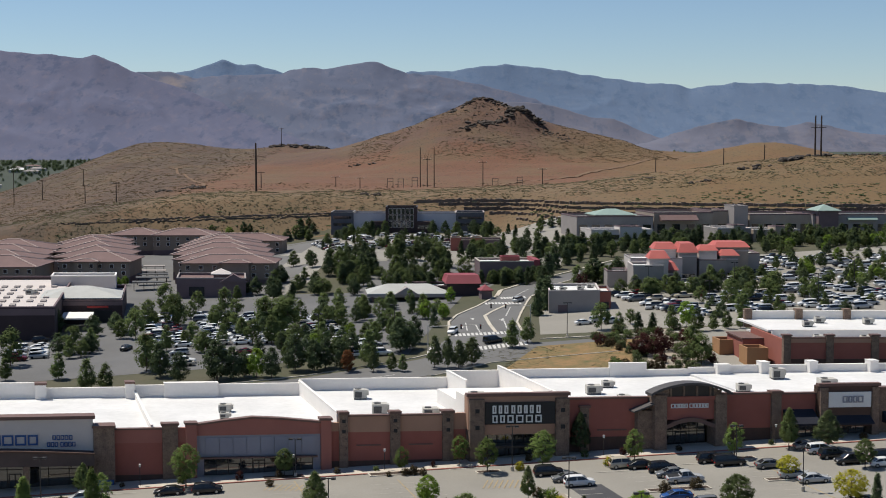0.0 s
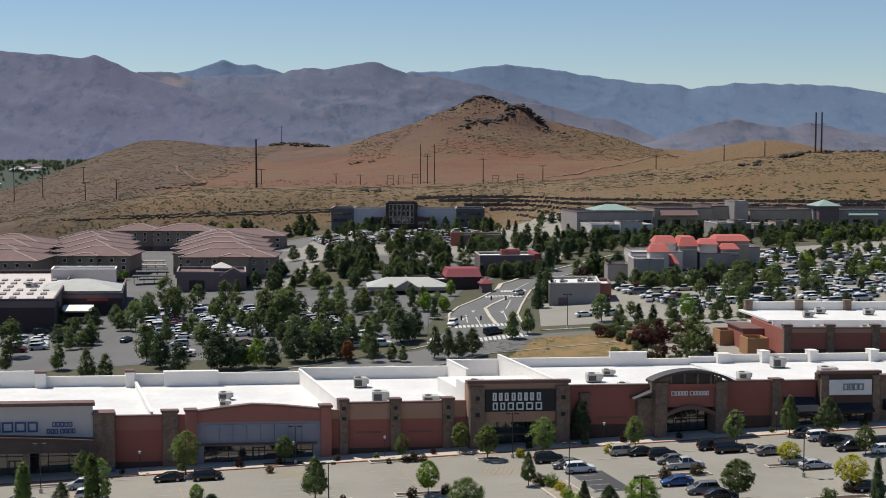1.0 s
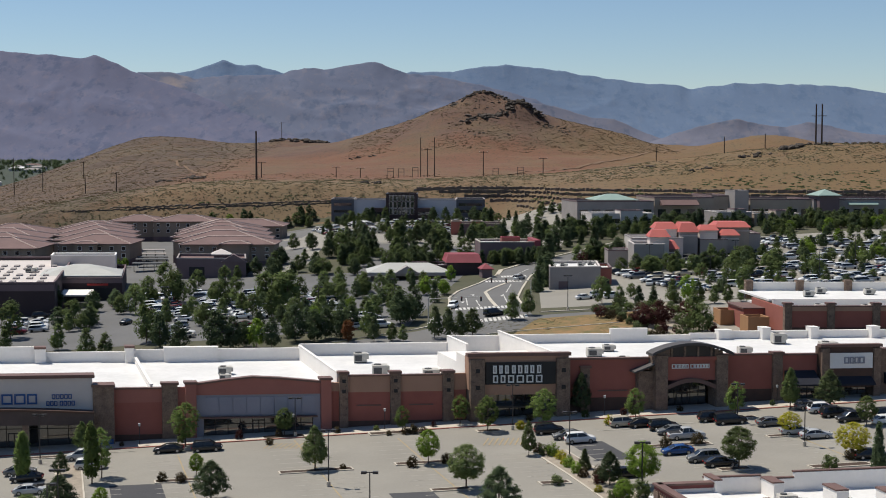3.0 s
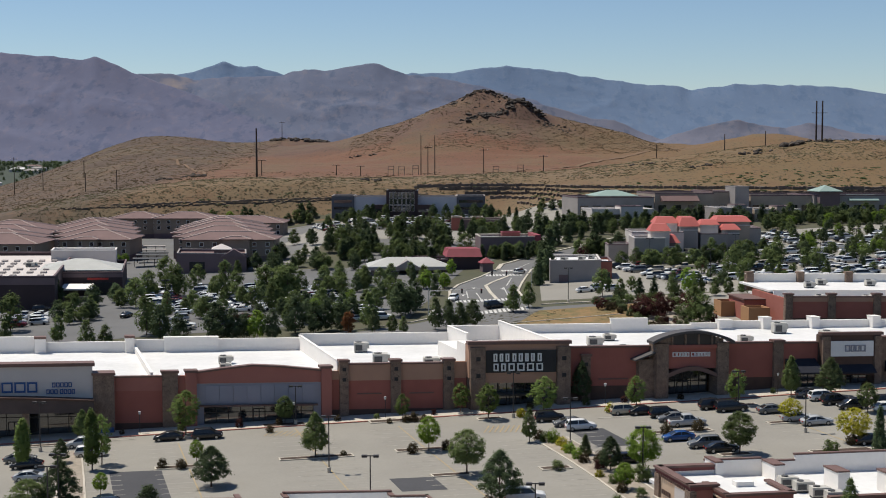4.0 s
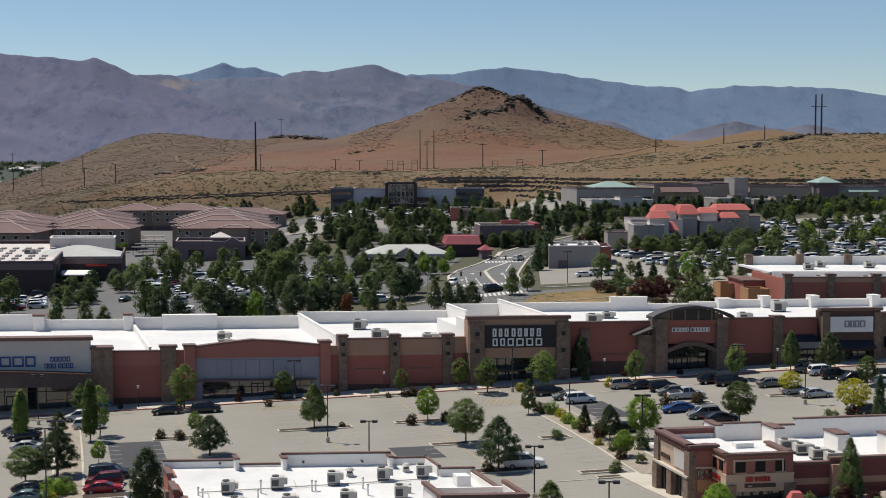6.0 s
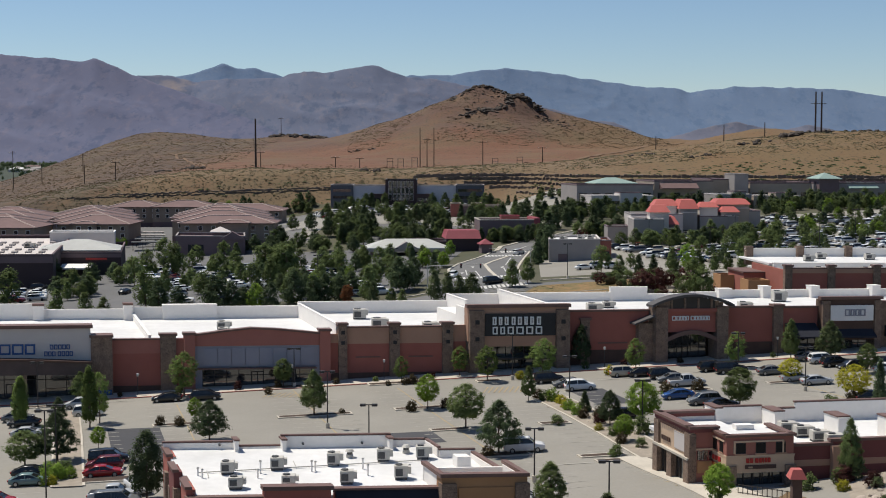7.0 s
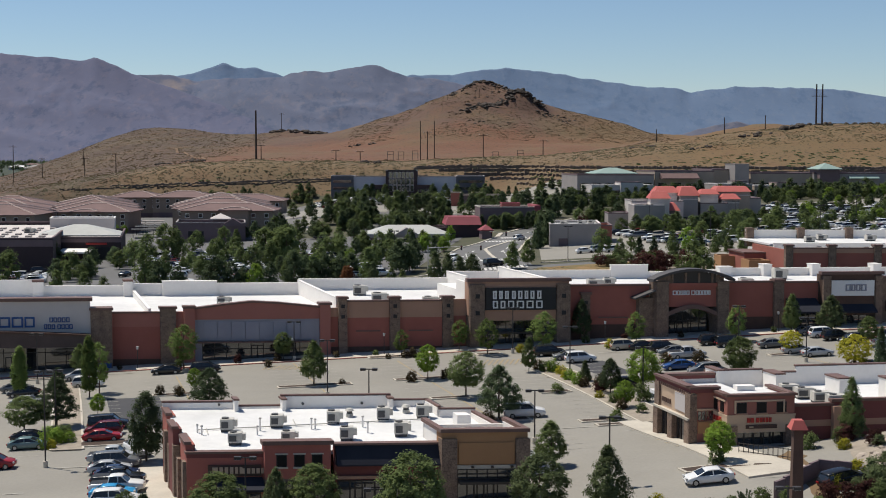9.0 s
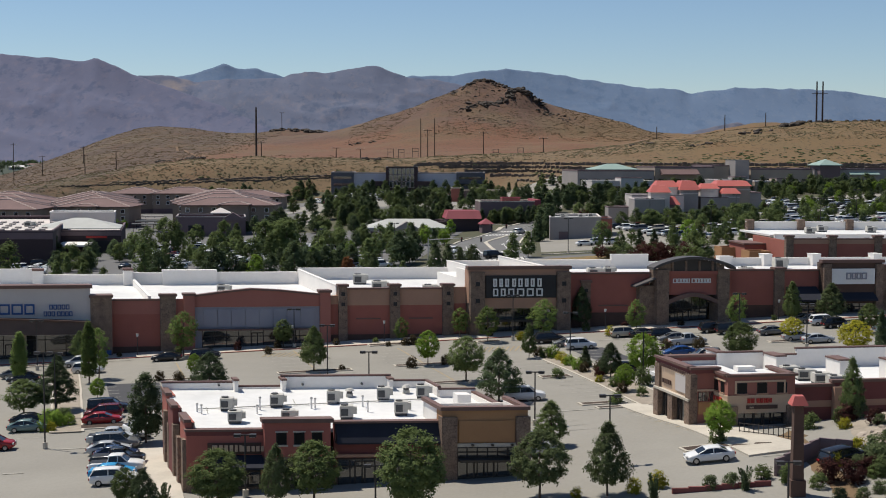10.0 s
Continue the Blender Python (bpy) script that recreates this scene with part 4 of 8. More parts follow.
shopfront(s, -10.2, -0.8, z, 3.5, -0.1, pad, 8, 0.72, (-7.6, -2.6))
# stone-cornered tower
wall_bands(s, -0.4, 7.9, z, 8.3, [(2.9, STONE, "wall_base"), (None, OCHRE, "wall")], pad, -0.9, 0.6)
bx_part("wall", s, BRICK_RED, 7.65, 7.9, 0.6, 4.6, z - 1.5, 8.3, pad)
bx_part("parapet_liner", s, PARAPET, 7.45, 7.65, 0.6, 4.3, 6.0, 8.28, pad)
bx_part("wall", s, PARAPET, -0.4, 0.1, 0.6, 4.6, 6.0, 8.3, pad)
bx_part("wall", s, PARAPET, -0.4, 7.9, 4.3, 4.6, 6.0, 8.0, pad)
for a, b, c, d in ((-0.4, 7.9, -0.9, -0.5), (-0.4, -0.2, -0.2, 4.6), (7.7, 7.9, -0.2, 4.6)):
    coping(s, a, b, c, d, 8.3, pad, 0.35, 0.18)
for a, b in ((-0.5, 1.0), (6.7, 8.05)):
    bx_part("pilaster", s, STONE, a, b, -1.2, -0.2, z - 1.5, 7.7, pad, "stacked stone pilaster")
bx_part("sign_panel", s, OCHRE, 1.2, 6.6, -1.0, -0.88, 5.2, 7.3, pad)
bx_part("band", s, CONCRETE, 1.0, 6.9, -1.05, -0.88, 4.75, 5.1, pad)
bx_part("entry_canopy", s, FRAME, 1.0, 6.9, -2.1, -0.9, 3.45, 3.7, pad, "dark flat canopy")
shopfront(s, 1.0, 6.9, 3.8, 4.7, -1.0, pad, 6, 0.5)
shopfront(s, 1.0, 6.9, z, 3.4, -1.0, pad, 6, 0.35, (3.6,))
for u in (2.5, 4.4, 6.3):
    bx_part("wall_lamp", s, FRAME, u - 0.12, u + 0.12, -1.25, -1.05, 4.85, 5.05, pad)
# side, back and roof
for k, (a, b, h, m, o) in enumerate(((0.6, 4.0, 7.1, BRICK_RED, 0.0), (4.0, 7.0, 6.6, TAN, 0.5), (7.0, 10.5, 7.3, MAROON, -0.3), (10.5, 13.5, 6.6, TAN, 0.5), (13.5, 17.2, 7.4, BRICK_RED, 0.0))):
    bx_part("wall", s, m, -24.6 + o, -24.0 + o + 0.3, a, b, z - 2, h, pad)
    coping(s, -24.6 + o, -24.2 + o, a, b, h, pad, 0.3, 0.15)
    bx_part("parapet_liner", s, PARAPET, -24.0 + o, -23.7 + o, a, b, 6.0, h - 0.02, pad)
    bx_part("pilaster", s, STONE, -24.95, -24.3, a - 0.4, a + 0.6, z - 2, h - 1.6, pad)
    if k % 2:
        bx_part("window_pane", s, GLASS, -24.16, -24.09, a + 0.5, b - 0.5, z + 0.4, z + 2.6, pad)
bx_part("wall", s, BRICK_RED, 7.3, 7.6, 4.6, 12.6, z - 2, 7.6, pad)
bx_part("parapet_liner", s, PARAPET, 7.1, 7.3, 4.6, 12.5, 6.3, 7.58, pad)
coping(s, 7.3, 7.6, 4.9, 12.6, 7.6, pad, 0.2, 0.1)
bx_part("parapet_return", s, PARAPET, 4.4, 5.8, 8.6, 10.0, 6.2, 8.1, pad)
bx_part("wall", s, BRICK_RED, -24.6, 6.5, 16.7, 17.2, z - 2, 6.2, pad)
roof(s, -24.3, 3.8, 0.5, 16.9, 6.4, pad, None, 1.0)
roof(s, 3.8, 7.4, 0.5, 12.6, 6.4, pad, None, 0.7)
for a, b, c, h in ((-24.6, -16.9, 16.8, 8.1), (-16.9, -11.8, 16.9, 7.6), (-11.8, -0.1, 16.8, 8.7), (-0.1, 4.0, 16.9, 8.1)):
    parapet(s, a, b, c, 17.2, 6.0, h, pad, False)
    coping(s, a, b, c + 0.15, 17.2, h, pad, 0.2, 0.1)
for u in (-16.9, -11.8, -0.3):
    bx_part("parapet_return", s, PARAPET, u - 0.2, u + 0.2, 15.7, 16.8, 6.2, 8.5, pad)
    bx_part("coping", s, COPING, u - 0.3, u + 0.3, 15.6, 17.3, 8.5, 8.7, pad)
for u in (-18.6, -9.6, -3.2):
    bm = bmesh.new()
    cyl(bm, pad(u, 16.78, 7.95), pad(u, 16.55, 7.9), 0.13, None, 10)
    part("scupper", bm, HVAC_DARK, s)
bx_part("parapet_return", s, PARAPET, 3.7, 4.0, 12.8, 17.2, 6.0, 8.1, pad)
bx_part("parapet_return", s, PARAPET, 3.9, 7.6, 12.5, 12.8, 6.0, 7.9, pad)
coping(s, 3.85, 4.0, 12.9, 17.2, 8.1, pad, 0.2, 0.1)
coping(s, 3.9, 7.6, 12.65, 12.8, 7.9, pad, 0.2, 0.1)
def deck(v):
    """Height of the shop building's roof, which falls towards its front."""
    return 6.4 + 0.061 * (v - 0.5)


for u, v, sz in ((-19.3, 7.9, 1.3), (-14.0, 9.2, 1.3), (-7.9, 10.4, 1.35), (-2.4, 11.5, 1.4), (2.0, 12.3, 1.4), (-19.4, 3.0, 1.2), (-14.0, 4.0, 1.0), (-8.2, 4.1, 1.35), (-2.4, 5.4, 1.4)):
    roof_unit(pad(u, v, deck(v)), 1.35, 1.2, sz, 0.06, "small grey rooftop air conditioner on a white roof")
for u, v, h in ((-22.4, 7.4, 0.8), (-22.1, 6.5, 0.9), (-16.6, 6.2, 0.9), (-16.0, 7.8, 1.3), (-10.7, 8.2, 1.1), (-10.3, 8.3, 1.0), (-5.3, 8.8, 1.1), (-5.4, 6.6, 1.1), (-1.0, 7.1, 0.9), (1.6, 9.0, 0.7)):
    t = thing("vent_pipe", pad(u, v, deck(v)), "thin white vent pipe on a white roof", "vent pipe", "roof vents")
    bm = bmesh.new()
    x, y, zz = pad(u, v, deck(v) - 0.05)
    cyl(bm, (x, y, zz), (x, y, zz + h), 0.09, None, 8)
    part("pipe", bm, PARAPET, t)
    bm = bmesh.new()
    cyl(bm, (x, y, zz + h), (x, y, zz + h + 0.14), 0.16, 0.1, 8)
    part("cap", bm, HVAC, t)
bm = bmesh.new()
cyl(bm, pad(-22.4, 7.9, deck(7.9) + 0.15), pad(1.5, 11.2, deck(11.2) + 0.15), 0.06, None, 6)
for a, v in ((-21.5, 6.4), (-12, 9.4), (-1.6, 8.0)):
    cyl(bm, pad(a, v, deck(v) + 0.12), pad(a + 0.2, v + 2.2, deck(v + 2.2) + 0.12), 0.05, None, 6)
t = thing("gas_pipe", pad(-12, 9.3, deck(9.3)), "thin grey gas pipe running across the white roof", "pipe")
part("pipe", bm, HVAC, t)


for u, v in ((-5.5, 13.1), (0.9, 14.4)):
    t = thing("roof_exhaust", pad(u, v, deck(v)), "round grey rooftop exhaust fan on a white roof", "exhaust fan", "roof vents")
    x, y, zz = pad(u, v, deck(v) - 0.1)
    for nm, a, b, r0, r1, m in (("curb", 0, 0.45, 0.42, 0.36, HVAC), ("collar", 0.45, 0.75, 0.3, 0.3, HVAC_DARK), ("hood", 0.75, 1.0, 0.52, 0.3, HVAC)):
        bm = bmesh.new()
        cyl(bm, (x, y, zz + a), (x, y, zz + b), r0, r1, 12)
        part(nm, bm, m, t)


def grill(u, v, w):
    return (26.8 + u - 0.26 * v, 146.9 + 0.16 * u + v, w)


s = thing("restaurant_building", grill(8, 5, 3.6), "restaurant building of red and tan stucco with stone piers", "restaurant", "pad shops")
# wing with the long side front
z = 3.2
bx_part("wall", s, CREAM_TAN, 0.0, 0.4, 0.0, 9.0, 6.5, 9.6, grill, "tan stucco wall")
bx_part("wall", s, ROSE_BROWN, 0.4, 2.6, 0, 0.4, z - 1, 9.6, grill)
for a, b, c, d in ((0.0, 2.8, 0.0, 0.4), (0.0, 0.4, 0.4, 9.0), (0.4, 7.0, 8.6, 9.0)):
    coping(s, a, b, c, d, 9.75, grill, 0.26, 0.3)
    bx_part("cornice", s, MAROON, a - 0.15, b + 0.15, c - 0.15, d + 0.15, 9.35, 9.75, grill)
for k in range(16):
    bx_part("corbel", s, COPING, -0.22, 0.0, 0.3 + k * 0.55, 0.5 + k * 0.55, 9.0, 9.35, grill)
bx_part("parapet", s, PARAPET, 0.4, 7.0, 8.6, 9.0, 7.5, 9.6, grill)
for v in (-0.1, 4.2, 8.0):
    bx_part("pilaster", s, STONE, -0.35, 0.6, v, v + 1.2, z - 1, 6.4, grill, "stacked stone pilaster")
bx_part("pilaster", s, STONE, -0.25, 0.5, -0.2, 1.1, 6.4, 9.2, grill)
bx_part("pilaster", s, STONE, -0.25, 0.5, 7.9, 9.1, 6.4, 9.2, grill)
bx_part("sign_panel", s, STUCCO_GREY, -0.1, 0.0, 1.4, 4.0, 6.9, 8.8, grill, "pale sign panel")
bx_part("band", s, CONCRETE, -0.45, 0.3, 0.0, 9.0, 6.3, 6.55, grill)
bx_part("wall", s, DARK_WALL, 0.5, 0.8, 0.3, 9, z - 1, 6.5, grill)
for a, b in ((1.2, 4.1), (5.4, 7.9)):
    bx_part("window_pane", s, GLASS, 0.3, 0.4, a, b, z, z + 2.9, grill)
    for k in range(4):
        c = a + (b - a) * k / 3
        bx_part("mullion", s, FRAME, 0.2, 0.34, c - 0.06, c + 0.06, z, z + 2.9, grill)
for k in range(5):
    bx_part("sign_letter", s, BASE_DARK, -0.16, -0.04, 5.2 + k * 0.45, 5.5 + k * 0.45, 7.2, 7.7, grill)
# tower with three square windows
T = (2.5, 9.9, -3.1, 2.2)
bx_part("wall", s, ROSE_BROWN, T[0], T[1], T[2], T[2] + 0.3, 7.3, 9.4, grill, "red stucco tower wall")
bx_part("wall", s, ROSE_BROWN, T[0], T[0] + 0.3, T[2] + 0.3, T[3], 7.3, 9.4, grill)
bx_part("wall", s, ROSE_BROWN, T[1] - 0.3, T[1], T[2] + 0.3, T[3], 5.5, 9.4, grill)
bx_part("band", s, CREAM_TAN, T[0] - 0.06, T[1] + 0.06, T[2] - 0.06, T[2] + 0.5, 5.5, 7.3, grill)
bx_part("band", s, CREAM_TAN, T[0] - 0.06, T[0] + 0.5, T[2] + 0.5, T[3], 5.5, 7.3, grill)
for a, b, c, d in ((T[0], T[1], T[2], T[2] + 0.3), (T[0], T[0] + 0.3, T[2] + 0.3, T[3]), (T[1] - 0.3, T[1], T[2] + 0.3, T[3])):
    coping(s, a, b, c, d, 9.4, grill, 0.26, 0.22)
for k in range(3):
    u = T[0] + 1.0 + k * 2.2
    bx_part("window_recess", s, SIGN_BLACK, u, u + 1.1, T[2] - 0.04, T[2], 7.6, 8.75, grill)
    bx_part("window_pane", s, DARK_PANE, u + 0.08, u + 1.02, T[2] - 0.07, T[2] - 0.04, 7.68, 8.67, grill)
    bx_part("window_sill", s, TAN, u - 0.1, u + 1.2, T[2] - 0.14, T[2], 7.45, 7.6, grill)
    v = T[2] + 0.8 + k * 1.5
    bx_part("window_pane", s, DARK_PANE, T[0] - 0.06, T[0], v, v + 0.75, 7.6, 8.75, grill)
    bx_part("window_sill", s, TAN, T[0] - 0.12, T[0], v - 0.1, v + 0.85, 7.45, 7.6, grill)
for u0, u1, z0, z1 in ((T[0] + 0.75, T[1] - 1.1, 8.8, 8.98), (T[0] + 0.75, T[0] + 0.93, 7.6, 8.8), (T[1] - 1.28, T[1] - 1.1, 7.6, 8.8), (T[0] - 0.1, T[1] + 0.1, 7.22, 7.42)):
    bx_part("trim", s, CREAM_TAN, u0, u1, T[2] - 0.1, T[2], z0, z1, grill)
bx_part("trim", s, CREAM_TAN, T[0] - 0.1, T[0], T[2] + 0.4, T[3], 8.8, 8.98, grill)
bx_part("trim", s, CREAM_TAN, T[0] - 0.1, T[0], T[2], T[3], 7.22, 7.42, grill)
bx_part("tan_panel", s, OCHRE, 0.7, 2.4, -0.12, 0.0, 4.9, 6.2, grill)
for k in range(4):
    bx_part("window_pane", s, GLASS, 0.72 + k * 0.43, 1.06 + k * 0.43, -0.08, 0.0, 6.35, 7.3, grill)
bx_part("band", s, CREAM_TAN, 0.5, 2.5, -0.14, 0.0, 7.4, 7.6, grill)
letter_bars(s, [0.6, 0.7, -0.3, 0.65, 0.6, 0.3, 0.5, 0.5], T[0] + 2.1, 6.6, 0.5, T[2] - 0.08, grill, SIGN_RED, gap=0.2)
bx_part("sign_board", s, BASE_DARK, T[0] + 2.0, T[0] + 5.4, T[2] - 0.2, T[2] - 0.06, 5.95, 6.35, grill, "dark brown sign board")
letter_bars(s, [0.3, 0.25, 0.3, 0.25, 0.3, 0.3, 0.25], T[0] + 2.3, 6.07, 0.16, T[2] - 0.22, grill, CREAM_TAN, gap=0.12)
for k in range(4):
    bx_part("sign_letter", s, SIGN_RED, T[0] - 0.16, T[0] - 0.06, T[2] + 1.2 + k * 0.75, T[2] + 1.7 + k * 0.75, 6.5, 7.0, grill)
bx_part("sign_board", s, SIGN_RED, T[0] - 0.2, T[0] - 0.06, T[2] + 1.0, T[2] + 4.2, 5.9, 6.25, grill)
for a, b in ((T[0] - 0.25, T[0] + 1.0), (T[1] - 1.0, T[1] + 0.2)):
    bx_part("pilaster", s, STONE, a, b, T[2] - 0.3, T[2] + 0.7, z - 1.5, 6.3, grill, "stacked stone pilaster")
bx_part("pilaster", s, STONE, T[0] - 0.3, T[0] + 0.6, T[3] - 0.8, T[3] + 0.3, z - 1.5, 6.3, grill)
shopfront(s, T[0] + 1.0, T[1] - 1.0, z, 5.5, T[2] + 0.5, grill, 5, 0.7, (T[0] + 4,))
bx_part("window_pane", s, GLASS, T[0] + 0.2, T[0] + 0.3, T[2] + 0.8, T[3] - 1, z, 5.4, grill)
bx_part("wall", s, MAROON, T[0] + 0.4, T[0] + 0.7, T[2] + 0.6, T[3], z - 1.5, 5.5, grill)
bx_part("roof", s, ROOF_WHITE, T[0] + 0.3, T[1] - 0.3, T[2] + 0.3, T[3] + 0.6, 7.6, 9.2, grill, "bright white flat membrane roof")
bx_part("roof", s, ROOF_WHITE, 0.4, 6.9, T[3] + 0.61, 8.58, 7.6, 8.85, grill, "bright white flat membrane roof")
# dark wing to the right
for a, b, h, m in ((9.9, 14.5, 8.0, MAROON), (14.5, 24, 8.4, MAROON), (24, 34, 8.8, ROSE_BROWN)):
    wall_bands(s, a, b, z, h, [(1.0, STONE, "wall_base"), (2.6, MAROON, "wall"), (3.3, TAN, "wall_band"), (None, m, "wall")], grill, -2.4, -2.0)
    coping(s, a, b, -2.4, -2.0, h, grill, 0.3, 0.15)
bx_part("entry_arch", s, TAN, 14.4, 16.2, -3.0, -2.4, z - 1, 8.0, grill)
roof(s, 0.4, 9.9, 0.4, 12, 7.7, grill)
bx_part("roof_hatch", s, PARAPET, 5.6, 7.6, 1.1, 2.1, 9.2, 9.75, grill, "low white hatch on the tower roof")
roof(s, 9.9, 34, -2.0, 12, 7.7, grill)
for a, b, h in ((7.0, 13.8, 9.6), (13.8, 18, 9.2), (18, 34, 9.9)):
    parapet(s, a, b, 11.6, 12, 7.5, h, grill, False)
    coping(s, a, b, 11.75, 12, h, grill, 0.2, 0.1)
for u, v, w, h in ((6.6, 8.0, 0.8, 10.2), (13.6, 8, 1.2, 9.6), (18.4, 3, 1.4, 9.8), (23.0, 0, 2.2, 10.0)):
    bx_part("parapet_return", s, PARAPET, u, u + w, v, v + 3, 7.5, h, grill)
    coping(s, u, u + w, v + 0.2, v + 3, h, grill, 0.18, 0.08)
for u, v in ((13.9, 5.8), (14.5, 3.5), (15.0, 0.9), (15.6, -1.1)):
    roof_unit(grill(u, v, 7.7), 1.9, 1.3, 1.25, 0.1, "grey rooftop air conditioner behind the restaurant parapet")

# stone sign pylon
bx, by = 31.0, 119.0
s = thing("sign_pylon", (bx, by, land(bx, by)), "tall stone sign pylon with a small red tile roof", "sign")
sq = lambda u, v, w: (bx + u, by + v, w)
g0 = land(bx, by)
bx_part("plinth", s, BASE_DARK, -0.65, 0.65, -0.65, 0.65, g0 - 1, g0 + 1.5, sq)
bm = bmesh.new()
vs = box(bm, -0.5, 0.5, -0.5, 0.5, g0 + 1.5, 11.2, sq)
for v in vs[4:]:
    v.co.x = bx + (v.co.x - bx) * 0.8
    v.co.y = by + (v.co.y - by) * 0.8
part("shaft", bm, BASE_DARK, s)
bm = bmesh.new()
vs = box(bm, -0.75, 0.75, -0.75, 0.75, 11.2, 12.0, sq)
for v in vs[4:]:
    v.co.x = bx + (v.co.x - bx) * 0.55
    v.co.y = by + (v.co.y - by) * 0.55
part("cap_roof", bm, RED_ROOF, s, "red tile cap")

# patio railing and low walls by the restaurant
t = thing("patio_railing", (33, 139, land(33, 139)), "black metal railing round a restaurant patio", "railing")
for k in range(13):
    x, y = 30.6 + 0.42 * k, 140.6 - 0.35 * k
    z = land(x, y)
    bm = bmesh.new()
    cyl(bm, (x, y, z), (x, y, z + 1.2), 0.045, None, 6)
    part("post", bm, FRAME, t)
for h in (0.35, 1.15):
    bm = bmesh.new()
    cyl(bm, (30.6, 140.6, land(30.6, 140.6) + h), (35.64, 136.4, land(35.64, 136.4) + h), 0.04, None, 6)
    part("rail", bm, FRAME, t)
for (x0, y0, x1, y1, h, m, lab) in ((20.5, 121.4, 29.5, 122.0, 0.6, MAROON, "low maroon garden wall by the drive"), (30.5, 124.6, 36.2, 131.0, 1.7, MAUVE, "plum screen wall round a service yard"), (36.2, 131.0, 39.0, 129.4, 1.7, MAUVE, "plum screen wall round a service yard")):
    t = thing("garden_wall", (x0, y0, land(x0, y0)), lab, "wall", "garden walls")
    n = max(2, int(math.hypot(x1 - x0, y1 - y0) / 1.5))
    for k in range(n):
        a, b = k / n, (k + 0.985) / n
        p, q = (x0 + (x1 - x0) * a, y0 + (y1 - y0) * a), (x0 + (x1 - x0) * b, y0 + (y1 - y0) * b)
        z = min(land(*p), land(*q))
        ln = math.hypot(x1 - x0, y1 - y0)
        ox, oy = -(y1 - y0) / ln * 0.14, (x1 - x0) / ln * 0.14
        bm = bmesh.new()
        vs = [bm.verts.new((px + s * ox, py + s * oy, zz)) for zz in (z - 0.4, z + h) for (px, py), s in ((p, -1), (q, -1), (q, 1), (p, 1))]
        for f in ((3, 2, 1, 0), (4, 5, 6, 7), (0, 1, 5, 4), (1, 2, 6, 5), (2, 3, 7, 6), (3, 0, 4, 7)):
            bm.faces.new([vs[i] for i in f])
        part("panel", bm, m, t)
# ---- middle distance: roads, back parking, buildings ----
LINE_A = [(-150, 268), (-60, 277), (-28, 284), (0, 296), (12, 306), (40, 312), (70, 313)]
LINE_B = [(-150, 280), (-60, 290), (-30, 298), (-6, 311), (6, 322), (36, 326), (70, 327)]
TOWN = mat("dusty_planted_soil", (0.10, 0.09, 0.06), (0.062, 0.068, 0.038), 0.95, 0.06, 1.2, bump=0.5, dist=0.1)
drape("planted_ground", [(-240, 258), (-240, 588)], [(260, 258), (260, 588)], TOWN, 0.03, "dusty soil with patches of planting around the shops", 6, "ground")
drape("planted_ground_offices", [(-240, 588), (-240, 644)], [(24, 588), (24, 644)], TOWN, 0.03, "dusty soil round the apartments and offices", 6, "ground")
drape("road_cross", LINE_A, LINE_B, ROAD, 0.09, "grey asphalt road behind the shops", 4, "road")
NORTH_A = [(-4, 316), (2.2, 340), (2.2, 364), (4.6, 377), (10.7, 393), (17.2, 414), (19, 426), (28, 440.5), (43, 457.5), (62, 480), (95, 503)]
NORTH_B = [(22, 318), (19.5, 343), (19, 358), (21, 375), (23.5, 394), (25.5, 407), (33, 432), (43, 444.5), (55, 452), (74, 474), (105, 494)]
drape("road_north", NORTH_A, NORTH_B, ROAD, 0.10, "curving grey asphalt road climbing north", 4, "road")
for nm, pts, w, m in (("median", [(13.3, 342.5), (12.2, 356), (11.4, 372), (13.5, 379.5), (18.8, 393.5)], 0.9, CONCRETE), ("kerb_west", [(1.6, 340), (1.6, 364), (4.0, 377), (10.1, 393), (16.4, 414)], 0.7, CONCRETE), ("walk_west", [(16.2, 412), (18.0, 426), (27.2, 441), (42, 458.5), (60, 481)], 1.5, CONCRETE), ("kerb_east", [(19.9, 343), (19.4, 358), (21.4, 375), (24, 394), (26, 407), (33.4, 431.5), (43.5, 444)], 0.6, CONCRETE), ("kerb_turn", [(22.0, 342), (21.2, 350), (21.8, 360)], 0.5, CONCRETE), ("walk_south", [(-60, 275.5), (-28, 282.5), (-2, 294), (11, 304.5), (40, 310.5)], 0.9, CONCRETE), ("walk_north", [(-60, 291.5), (-30, 299.5), (-7, 312.5), (0, 319)], 1.4, CONCRETE), ("walk_east", [(24, 329), (40, 329.5), (70, 330)], 1.3, CONCRETE)):
    drape("kerb_" + nm if "kerb" not in nm else nm, [(x - w / 2, y) for x, y in pts], [(x + w / 2, y + (0.5 * w if "walk" in nm else 0)) for x, y in pts], m, 0.22, "pale concrete kerb and walk", 4, "kerb", 0.2)
bm = bmesh.new()
def dash(bm, x, y, dx, dy, w, h=0.13):
    """A painted bar on the land from (x, y), with its width across."""
    n = math.hypot(dx, dy)
    px, py = -dy / n * w / 2, dx / n * w / 2
    vs = [bm.verts.new((a, b, land(a, b) + h)) for a, b in ((x - px, y - py), (x + dx - px, y + dy - py), (x + dx + px, y + dy + py), (x + px, y + py))]
    f = bm.faces.new(vs)
    if f.normal.z < 0:
        f.normal_flip()
